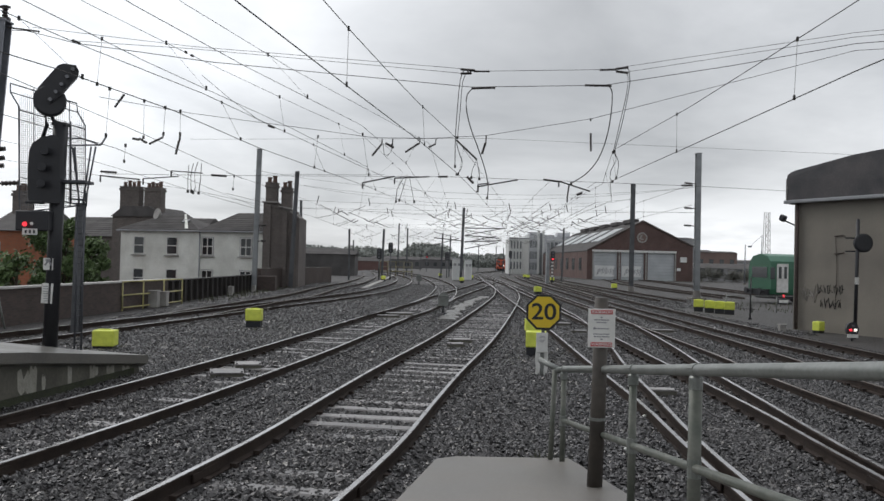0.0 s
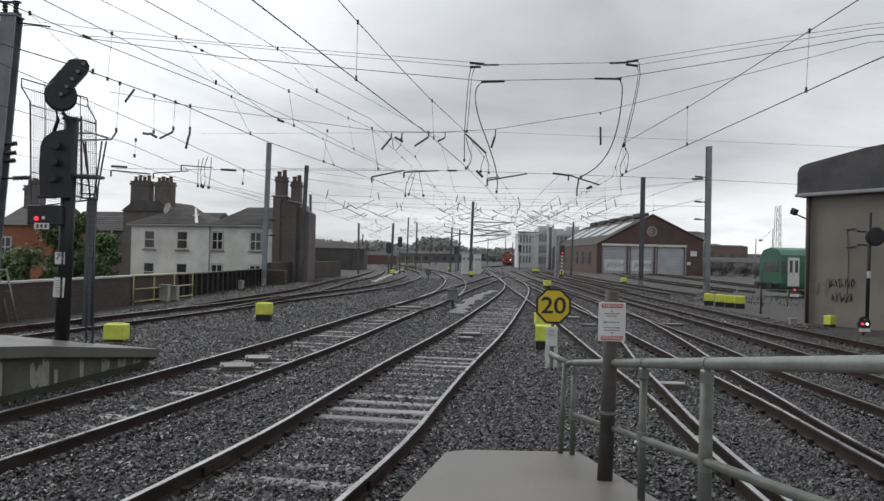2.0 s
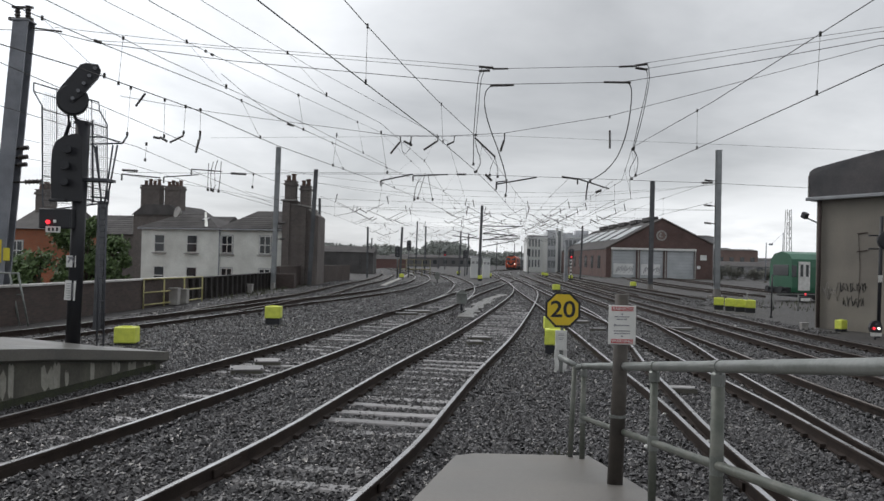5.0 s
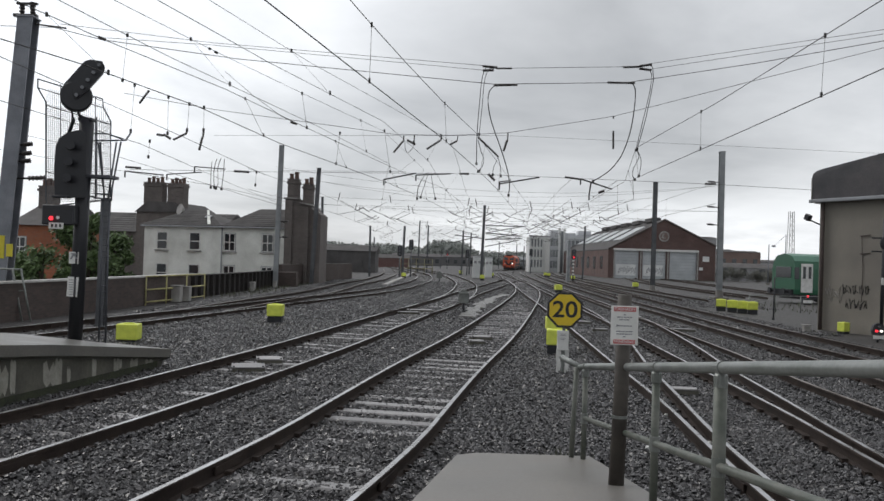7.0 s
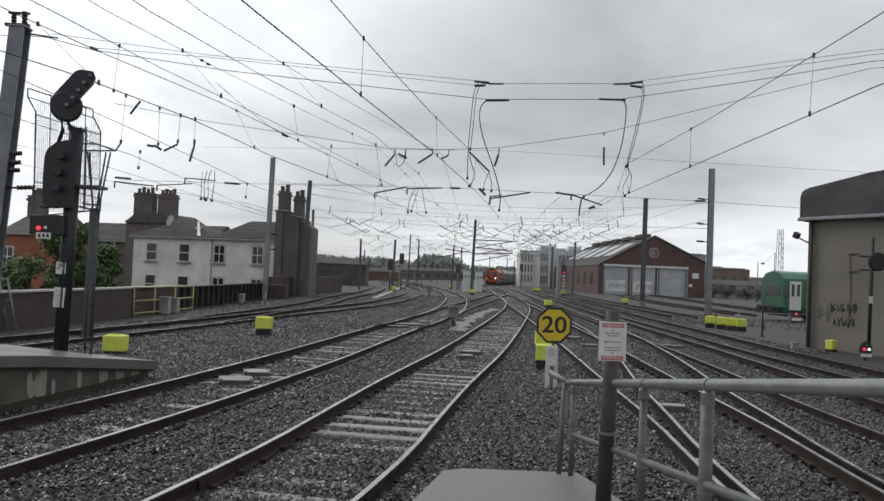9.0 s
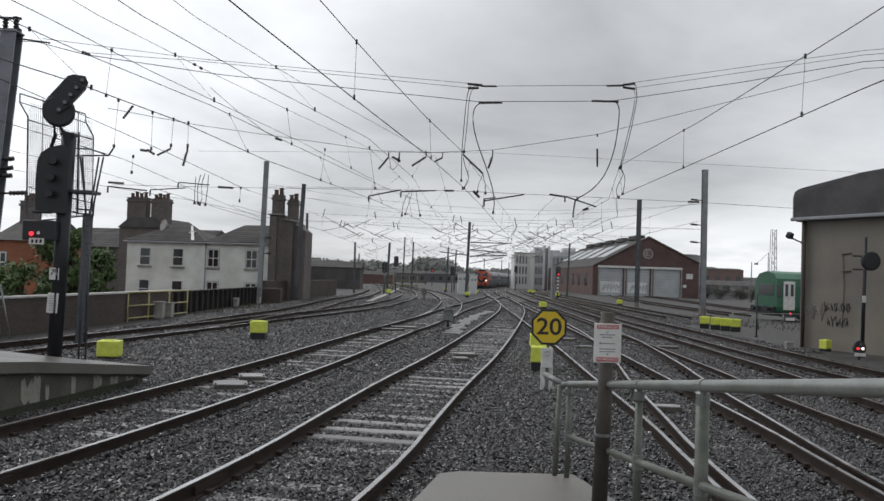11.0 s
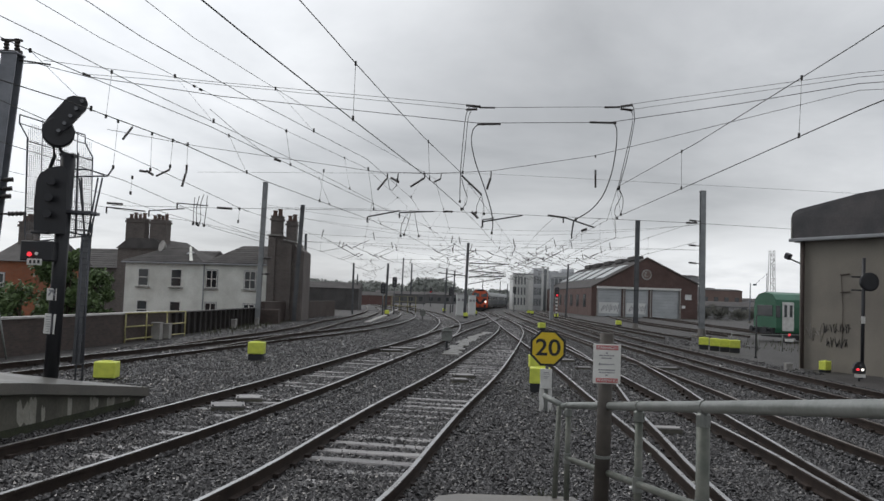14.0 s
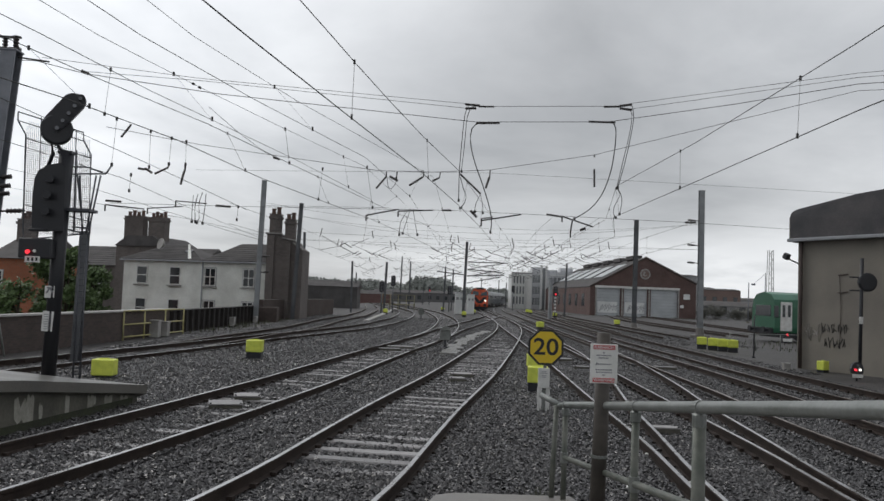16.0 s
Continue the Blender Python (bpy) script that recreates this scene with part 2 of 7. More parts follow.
WOOD = mat("weathered_wood", (0.075, 0.065, 0.055), 0.6, var=0.35, scale=3, fine=18, bump=0.6, bump_size=0.006, dark=(0.035, 0.03, 0.027))
RENDER_WHITE = mat("house_render", (0.82, 0.83, 0.785), 0.8, var=0.12, scale=0.55, fine=7, bump=0.25, dark=(0.60, 0.605, 0.56))
SLATE = mat("roof_slate", (0.112, 0.106, 0.105), 0.85, var=0.18, scale=0.8, fine=9, bump=0.3, dark=(0.07, 0.066, 0.066), obj=0.15, spec=0.2)
BRICK_DARK = brick_mat("brick_dark", (0.155, 0.13, 0.12), (0.108, 0.093, 0.087), (0.165, 0.155, 0.146))
BRICK_RED = brick_mat("brick_red", (0.135, 0.078, 0.068), (0.096, 0.058, 0.052), (0.125, 0.097, 0.09))
BRICK_ORANGE = brick_mat("brick_orange", (0.40, 0.13, 0.06), (0.32, 0.10, 0.05), (0.25, 0.17, 0.12))
WALL_DARK = brick_mat("viaduct_brick", (0.086, 0.061, 0.054), (0.056, 0.043, 0.039), (0.070, 0.060, 0.055))
GIRDER = mat("girder_paint", (0.040, 0.035, 0.034), 0.7, var=0.4, scale=1.5, fine=14, bump=0.3, bump_size=0.006, dark=(0.022, 0.019, 0.018))
COPING = mat("coping_stone", (0.36, 0.35, 0.33), 0.6, var=0.2, scale=2, fine=20, dark=(0.22, 0.21, 0.2))
GLASS = glass_mat("window_glass")
OFFICE = mat("office_panel", (0.58, 0.59, 0.61), 0.5, var=0.1, scale=0.4, fine=8, bump=0.05, dark=(0.46, 0.47, 0.49))
OFFICE_PALE = mat("office_pale_panel", (0.74, 0.75, 0.74), 0.5, var=0.08, scale=0.4, fine=8, bump=0.05, dark=(0.62, 0.63, 0.62))
GREY_DOOR = mat("shed_door", (0.50, 0.525, 0.54), 0.55, var=0.15, scale=0.5, fine=6, bump=0.1, dark=(0.40, 0.425, 0.44))
# Office panes: the pale sky's reflection is painted into the glass colour.
SKY_GLASS = glass_mat("office_sky_glass", (0.20, 0.215, 0.225), 0.12)
HUT = mat("hut_cement", (0.235, 0.215, 0.185), 0.75, var=0.14, scale=0.6, fine=22, bump=0.3, bump_size=0.005, dark=(0.17, 0.155, 0.135))
FELT = mat("roof_felt", (0.078, 0.072, 0.075), 0.55, var=0.25, scale=1.2, fine=14, bump=0.3, dark=(0.035, 0.036, 0.042))
TRIM_GREY = mat("gutter_grey", (0.30, 0.31, 0.33), 0.5, var=0.15, scale=3, fine=20, bump=0.05)
GREEN = mat("railcar_green", (0.03, 0.125, 0.07), 0.35, var=0.12, scale=1.5, fine=14, bump=0.05, dark=(0.022, 0.11, 0.06))
GREEN_ROOF = mat("railcar_roof", (0.10, 0.23, 0.16), 0.5, var=0.15, scale=1.5, fine=14, bump=0.05, dark=(0.07, 0.16, 0.12))
ORANGE = mat("loco_orange", (0.58, 0.085, 0.022), 0.4, var=0.12, scale=1.2, fine=10, bump=0.05, dark=(0.42, 0.06, 0.02))
COACH_GREY = mat("coach_grey", (0.24, 0.25, 0.255), 0.4, var=0.12, scale=1.2, fine=10, bump=0.05, dark=(0.24, 0.25, 0.25))
COACH_DARK = mat("coach_dark", (0.04, 0.05, 0.06), 0.4, var=0.15, scale=1.2, fine=10, bump=0.05)
LEAF = mat("leaves", (0.115, 0.17, 0.065), 0.55, var=0.3, scale=1.5, fine=8, bump=0, dark=(0.065, 0.105, 0.04), island=0.45)
# Haze over the distant trees is mixed into this pale leaf colour.
LEAF_HAZED = mat("hazed_foliage", (0.29, 0.305, 0.287), 0.9, var=0.12, scale=0.05, fine=0.3, bump=0, dark=(0.235, 0.25, 0.235), island=0.08)
SCRUB = mat("scrub_leaves", (0.115, 0.115, 0.095), 0.7, var=0.3, scale=1.5, fine=8, bump=0, dark=(0.075, 0.075, 0.06), island=0.5)
BARK = mat("bark", (0.07, 0.055, 0.04), 0.85, var=0.3, scale=4, fine=20)
GRASS = mat("weeds", (0.075, 0.08, 0.05), 0.8, var=0.3, scale=2, fine=12, bump=0, dark=(0.05, 0.055, 0.03), island=0.4)
MESH_STEEL = mat("screen_steel", (0.10, 0.105, 0.12), 0.5, metal=0.4, var=0.15, bump=0)
RUSTRED = mat("container_red", (0.15, 0.088, 0.08), 0.6, var=0.2, scale=0.5, fine=5, dark=(0.12, 0.06, 0.055))
BRUSHY = mat("dark_hoarding", (0.105, 0.10, 0.10), 0.75, var=0.25, scale=0.4, fine=6, dark=(0.05, 0.047, 0.046))
GRAFFITI = mat("black_spray", (0.03, 0.03, 0.032), 0.6, var=0.2, bump=0)
PALE_SPRAY = mat("pale_spray", (0.33, 0.31, 0.285), 0.6, var=0.2, bump=0)
LAMP_RED = glow_mat("red_lamp", (1.0, 0.04, 0.06), 1.2)
LAMP_WHITE = glow_mat("headlamp", (1.0, 0.95, 0.85), 1.5)
LAMP_OFF = glass_mat("lamp_lens", (0.13, 0.135, 0.15), 0.2)
FAR_DARK = mat("far_dark_wall", (0.15, 0.148, 0.15), 0.8, var=0.25, scale=0.15, fine=2, bump=0)
FAR_GREY = mat("far_wall", (0.33, 0.33, 0.335), 0.8, var=0.15, scale=0.15, fine=2, bump=0)
FAR_BRICK = mat("far_brick", (0.23, 0.165, 0.145), 0.8, var=0.2, scale=0.2, fine=3, bump=0)
DULL_YELLOW = mat("dull_yellow", (0.25, 0.225, 0.12), 0.7, var=0.3, scale=2, fine=12, dark=(0.14, 0.13, 0.08))
TAG_YELLOW = mat("tag_yellow", (0.70, 0.60, 0.05), 0.5, var=0.1, bump=0)


# ---------------------------------------------------------------- mesh tools
class Mesh:
    """Gathers vertices and faces of one part."""

    def __init__(self):
        self.v, self.f, self.m, self.s = [], [], [], []

    def add(self, vs, fs, m=0, smooth=False):
        o = len(self.v)
        self.v += [tuple(p) for p in vs]
        self.f += [tuple(i + o for i in f) for f in fs]
        self.m += [m] * len(fs)
        self.s += [smooth] * len(fs)
        return self

    def box(self, c, s, rz=0.0, bevel=0.0, m=0, tilt=None):
        hx, hy, hz = s[0] / 2, s[1] / 2, s[2] / 2
        rot = Matrix.Rotation(radians(rz), 3, "Z")
        if tilt:
            rot = rot @ Matrix.Rotation(radians(tilt[1]), 3, tilt[0])
        c = Vector(c)
        if bevel <= 0:
            vs = [c + rot @ Vector((x * hx, y * hy, z * hz)) for x in (-1, 1) for y in (-1, 1) for z in (-1, 1)]
            return self.add(vs, [(0, 1, 3, 2), (4, 6, 7, 5), (0, 4, 5, 1), (2, 3, 7, 6), (0, 2, 6, 4), (1, 5, 7, 3)], m)
        b = min(bevel, hx * 0.9, hy * 0.9, hz * 0.9)
        bm = bmesh.new()
        bmesh.ops.create_cube(bm, size=1)
        for v in bm.verts:
            v.co = Vector((v.co.x * 2 * hx, v.co.y * 2 * hy, v.co.z * 2 * hz))
        bmesh.ops.bevel(bm, geom=bm.edges[:], offset=b, segments=1, affect="EDGES")
        bm.verts.index_update()
        self.add([c + rot @ v.co for v in bm.verts], [tuple(v.index for v in f.verts) for f in bm.faces], m)
        bm.free()
        return self

    def tube(self, pts, r, n=8, m=0, r2=None, cap=True):
        pts = [Vector(p) for p in pts]
        r2 = r if r2 is None else r2
        rings = []
        for i, p in enumerate(pts):
            d = (pts[min(i + 1, len(pts) - 1)] - pts[max(i - 1, 0)]).normalized()
            a = d.orthogonal().normalized() if abs(d.z) < 0.999 else Vector((1, 0, 0))
            if abs(d.z) < 0.999:
                a = d.cross(Vector((0, 0, 1))).normalized()
            b = d.cross(a)
            k = r + (r2 - r) * i / max(1, len(pts) - 1)
            rings.append([p + (a * math.cos(2 * math.pi * j / n) + b * math.sin(2 * math.pi * j / n)) * k for j in range(n)])
        vs = [p for ring in rings for p in ring]
        fs = [(i * n + j, i * n + (j + 1) % n, (i + 1) * n + (j + 1) % n, (i + 1) * n + j) for i in range(len(pts) - 1) for j in range(n)]
        self.add(vs, fs, m, n > 5)
        if cap:
            o = len(self.v) - len(vs)
            self.f += [tuple(o + j for j in range(n)), tuple(o + (len(pts) - 1) * n + j for j in reversed(range(n)))]
            self.m += [m, m]
            self.s += [False, False]
        return self

    def lathe(self, axis_a, axis_b, rings, n=12, m=0):
        """Rings of (share along the axis, radius)."""
        a, b = Vector(axis_a), Vector(axis_b)
        d = (b - a).normalized()
        u = d.orthogonal().normalized()
        w = d.cross(u)
        vs = [a + (b - a) * s + (u * math.cos(2 * math.pi * j / n) + w * math.sin(2 * math.pi * j / n)) * max(r, 1e-4) for s, r in rings for j in range(n)]
        k = len(rings)
        fs = [(i * n + j, i * n + (j + 1) % n, (i + 1) * n + (j + 1) % n, (i + 1) * n + j) for i in range(k - 1) for j in range(n)]
        fs += [tuple(range(n)), tuple((k - 1) * n + j for j in reversed(range(n)))]
        return self.add(vs, fs, m, False)

    def prism(self, poly, vec, m=0):
        """A closed solid: a polygon of 3D points pushed along vec."""
        n, vec = len(poly), Vector(vec)
        a = [Vector(p) for p in poly]
        return self.add(a + [p + vec for p in a], [tuple(range(n)), tuple(reversed(range(n, 2 * n)))] + [(j, j + n, (j + 1) % n + n, (j + 1) % n) for j in range(n)], m)

    def sweep(self, path, profile, mats=None, closed=True):
        """A profile of (across, up) pushed along a level path of (x, y, z)."""
        n, k = len(profile), len(path)
        vs = []
        for i, p in enumerate(path):
            q0, q1 = path[max(i - 1, 0)], path[min(i + 1, k - 1)]
            dx, dy = q1[0] - q0[0], q1[1] - q0[1]
            L = math.hypot(dx, dy) or 1
            nx, ny = dy / L, -dx / L
            vs += [(p[0] + nx * a, p[1] + ny * a, p[2] + b) for a, b in profile]
        o = len(self.v)
        for i in range(k - 1):
            for j in range(n):
                self.f.append((o + i * n + j, o + i * n + (j + 1) % n, o + (i + 1) * n + (j + 1) % n, o + (i + 1) * n + j))
                self.m.append(mats[j] if mats else 0)
                self.s.append(False)
        self.f += [tuple(o + j for j in range(n)), tuple(o + (k - 1) * n + j for j in reversed(range(n)))]
        self.m += [0, 0]
        self.s += [False, False]
        self.v += vs
        return self

    def data(self, name, mats):
        me = bpy.data.meshes.new(name)
        me.from_pydata(self.v, [], self.f)
        for mt in mats if isinstance(mats, (list, tuple)) else [mats]:
            me.materials.append(mt)
        me.polygons.foreach_set("material_index", self.m)
        me.polygons.foreach_set("use_smooth", self.s)
        bm = bmesh.new()
        bm.from_mesh(me)
        bmesh.ops.recalc_face_normals(bm, faces=bm.faces)
        bm.to_mesh(me)
        bm.free()
        return me


def part(name, mesh, material, parent=None, label="", at=None):
    ob = new(name, mesh.data(name, material) if isinstance(mesh, Mesh) else mesh)
    if at is not None:
        ob.matrix_basis = at
    ob.parent = parent
    return tagged(ob, label) if label else ob


def thing(name, label, category, at=(0, 0, 0), rz=0.0, group="", kind=""):
    ob = new(name)
    ob.empty_display_size = 0.1
    ob.matrix_basis = pose(*at, 0, 0, rz)
    return tagged(ob, label, category, group, kind)


def glide(points, step):
    """A smooth line through a few places, sampled evenly."""
    p = [Vector(q) for q in points]
    p = [2 * p[0] - p[1]] + p + [2 * p[-1] - p[-2]]
    out = []
    for i in range(1, len(p) - 2):
        d1, d2 = (p[i + 1] - p[i - 1]), (p[i + 2] - p[i])
        L = (p[i + 1] - p[i]).length
        m1 = d1 * (L / max((p[i] - p[i - 1]).length + L, 1e-6))
        m2 = d2 * (L / max((p[i + 2] - p[i + 1]).length + L, 1e-6))
        n = max(2, int(L / 0.25))
        for j in range(n):
            t = j / n
            out.append((2 * t**3 - 3 * t**2 + 1) * p[i] + (t**3 - 2 * t**2 + t) * m1 + (3 * t**2 - 2 * t**3) * p[i + 1] + (t**3 - t**2) * m2)
    out.append(p[-2])
    res, acc = [out[0]], 0.0
    for a, b in zip(out, out[1:]):
        acc += (b - a).length
        if acc >= step:
            res.append(b)
            acc = 0.0
    if (res[-1] - out[-1]).length > 1e-3:
        res.append(out[-1])
    return res


# ---------------------------------------------------------------- ground
def build_ground():
    g = Mesh()
    xs = [-3000, -600, -200, -80, -40, -13.6, -8, -4, 0, 4, 8, 12, 16, 24, 40, 80, 200, 600, 3000]
    ys = [-400, -60, -10, 0, 5, 10, 15, 20, 30, 40, 60, 80, 120, 180, 260, 400, 900, 4000]
    vs = [(x, y, -0.02 if x > -20 else -3.0) for y in ys for x in xs]
    n = len(xs)
    g.add(vs, [(j * n + i, j * n + i + 1, (j + 1) * n + i + 1, (j + 1) * n + i) for j in range(len(ys) - 1) for i in range(n - 1)])
    tagged(part("ground", g, BALLAST), "dark wet grey ballast ground of the railway yard", "ground", kind="structure")


build_ground()

# centre lines of the tracks, from near to far
MAIN = [(-4.6, -6), (-2.95, 1.0), (-1.59, 6.7), (-1.02, 9.3), (-0.62, 11.8), (-0.03, 15.4), (1.06, 21.4), (2.2, 28.5), (4.35, 43), (5.85, 54.5), (7.1, 68), (7.75, 80), (8.3, 99),
        (9.25, 130), (10.45, 155), (11.9, 173), (13.9, 188), (16.9, 204), (20.4, 224), (24.2, 248), (34, 300), (46, 360)]
LEFT = [(-8.4, -6), (-6.62, 1), (-5.17, 7), (-4.56, 9.6), (-4.2, 11.3), (-3.75, 13.6), (-3.35, 15.9), (-2.83, 19), (-2.16, 23.8), (-1.27, 30), (-0.3, 36), (0.95, 46), (1.8, 59), (2.2, 74), (1.8, 92),
        (0.9, 110), (-1.2, 132), (-5, 165), (-10, 210)]
CROSSOVER = [(-1.27, 30), (-0.33, 36), (0.7, 43), (1.55, 50), (4.3, 68), (5.6, 77), (8.2, 96), (9.6, 120), (11, 150)]
RIGHT = [(3.1, -6), (3.5, 1), (3.84, 7.3), (4.0, 9.4), (4.2, 11.5), (4.32, 13.4), (4.52, 17.3), (5.0, 25.4), (5.5, 35.5), (5.95, 45), (6.5, 57), (7.75, 81), (8.6, 100), (10.1, 130)]
TURNOUT = [(4.0, 6.6), (4.25, 9.6), (4.7, 13), (5.15, 16.5), (5.97, 21.7), (7.05, 30.4), (7.7, 38.9), (8.15, 47), (9.1, 65), (11.1, 108), (13.0, 140), (17, 180)]
SIDING_A = [(7.4, -6), (7.42, 9.5), (7.5, 12.3), (7.62, 15), (8.0, 19), (8.25, 22.7), (8.5, 27), (8.85, 35), (9.8, 55), (13.4, 115), (16.5, 150)]
SIDING_B = [(11.6, -6), (11.4, 10), (11.2, 15), (10.97, 20), (10.97, 24), (11.12, 28.3), (11.4, 34), (11.85, 45), (13.0, 64), (16.2, 116), (19, 150)]
SIDING_C = [(16.4, 52), (16.7, 62), (17.6, 85), (20.7, 136), (24, 170)]
SIDING_D = [(23.5, 60), (24.2, 80), (26.5, 105), (32, 137)]
SIDING_E = [(29.0, 58), (31, 80), (34, 105), (38, 137)]
SIDING_F = [(13.0, 56), (14.4, 75), (17.2, 105), (22, 150), (28, 200)]
FAR_LEFT = [(-12.6, 8), (-11.4, 14), (-10, 20.4), (-9.45, 23), (-8.4, 28), (-6.85, 36), (-5.2, 43.7), (-3.55, 53), (-2.65, 63), (-1.95, 75), (-1.85, 90), (-2.7, 109), (-6, 140), (-12, 190)]
FAR_LEFT_B = [(-8.4, 28.5), (-8.1, 33), (-7.7, 38), (-7.0, 46), (-6.9, 62), (-6.3, 78), (-7, 110), (-10, 150)]


def build_track(line, label, spacing, concrete, shiny, near_to, shift=0.0, first=0.0):
    """One track: two rails in a flat-bottomed section, sleepers half sunk in the ballast."""
    root = thing("railway_track", label, "railway track", (0, 0, 0), group="tracks of the yard")
    pts = glide([(x, y, 0) for x, y in line], 0.9)
    prof = [(-0.07, 0.012), (-0.07, 0.022), (-0.012, 0.04), (-0.01, 0.125), (-0.036, 0.135), (-0.036, 0.162), (-0.028, 0.17), (0.028, 0.17), (0.036, 0.162), (0.036, 0.135), (0.01, 0.125), (0.012, 0.04), (0.07, 0.022), (0.07, 0.012)]
    mats = [0] * 5 + [0, 1, 0] + [0] * 6
    mats[6] = 1
    for side in (-0.835, 0.835):
        path = []
        for i, p in enumerate(pts):
            d = (pts[min(i + 1, len(pts) - 1)] - pts[max(i - 1, 0)]).normalized()
            path.append((p.x + d.y * side, p.y - d.x * side, shift))
        part("rail", Mesh().sweep(path, prof, mats), [RAIL_SIDE, RAIL_TOP if shiny else RAIL_DULL], root)
    # sleepers: near ones singly, the far ones as one mesh
    places, acc = [], 0.0
    for p0, p1 in zip(pts, pts[1:]):
        seg = (p1 - p0).length
        d = (p1 - p0) / seg
        while acc < seg:
            places.append((p0 + d * acc, math.degrees(math.atan2(d.y, d.x)) - 90))
            acc += spacing
        acc -= seg
    kind = SLEEPER if concrete else TIMBER
    one = Mesh().box((0, 0, 0), (2.6, 0.25, 0.12), bevel=0.02).data("sleeper", kind)
    rest = Mesh()
    rnd = random.Random(len(line) * 7 + int(spacing * 100))
    for p, a in places:
        a += rnd.uniform(-1.2, 1.2)
        z = (-0.052 if concrete else -0.078) + rnd.uniform(-0.018, 0.012) + shift
        if -2 < p.y < near_to:
            part("sleeper", one, kind, root, at=pose(p.x, p.y, z, 0, rnd.uniform(-0.5, 0.5), a))
        elif p.y < 120:
            rest.box((p.x, p.y, z), (2.6, 0.25, 0.12), rz=a)
    if near_to:
        clips = Mesh()
        for p, a in places:
            if 4 < p.y < 24:
                c, s = math.cos(radians(a)), math.sin(radians(a))
                for k in (-0.93, -0.74, 0.74, 0.93):
                    clips.box((p.x + c * k, p.y + s * k, 0.035 + shift), (0.07, 0.09, 0.05), rz=a)
        if clips.v:
            tagged(part("fastening", clips, RAIL_SIDE, root), kind="stuff")
        for i in range(14, len(pts) - 1, 20):
            if pts[i].y < 40:
                d = (pts[i + 1] - pts[i]).normalized()
                for k in (-0.835, 0.835):
                    for t in (-0.024, 0.024):
                        q = pts[i] + Vector((d.y, -d.x, 0)) * (k + t)
                        part("fishplate", Mesh().box((q.x, q.y, 0.085 + shift), (0.03, 0.6, 0.09), rz=math.degrees(math.atan2(d.y, d.x)) - 90, bevel=0.006), RAIL_SIDE, root)
    if rest.v:
        tagged(part("sleeper", rest, kind, root), kind="stuff")
    return root


build_track(MAIN, "bright worn railway track on pale concrete sleepers in ballast", 0.62, True, True, 45)
build_track(LEFT, "worn railway track beside the platform ramp, pale sleepers showing", 0.62, True, True, 45)
build_track(CROSSOVER, "crossover track linking two running lines in the ballast", 0.68, False, True, 50)
build_track(RIGHT, "wet railway track beside the railed platform ramp", 0.62, False, True, 45, 0.002)
build_track(TURNOUT, "diverging turnout track with worn bright rails", 0.62, False, True, 45, -0.002)
build_track(SIDING_A, "dull siding track on dark timber sleepers", 0.7, False, False, 40, 0.001)
build_track(SIDING_B, "dull rusty siding track on dark timber sleepers", 0.7, False, False, 40)
build_track(SIDING_C, "rusty siding track leading along the yard", 0.7, False, False, 0)
build_track(SIDING_D, "rusty siding track leading to the brick shed", 0.7, False, False, 0)
build_track(SIDING_E, "rusty siding track leading to the shed doors", 0.7, False, False, 0)
build_track(SIDING_F, "dull siding track across the yard", 0.7, False, False, 0, 0.003)
build_track(FAR_LEFT, "dull running track beside the dark parapet wall", 0.68, False, True, 40)
build_track(FAR_LEFT_B, "dull track along the dark parapet wall", 0.68, False, False, 40, 0.003)


# ---------------------------------------------------------------- platforms
def ramp_height(y):
    return min(1.08, 0.25 + 0.13 * (8.3 - y))


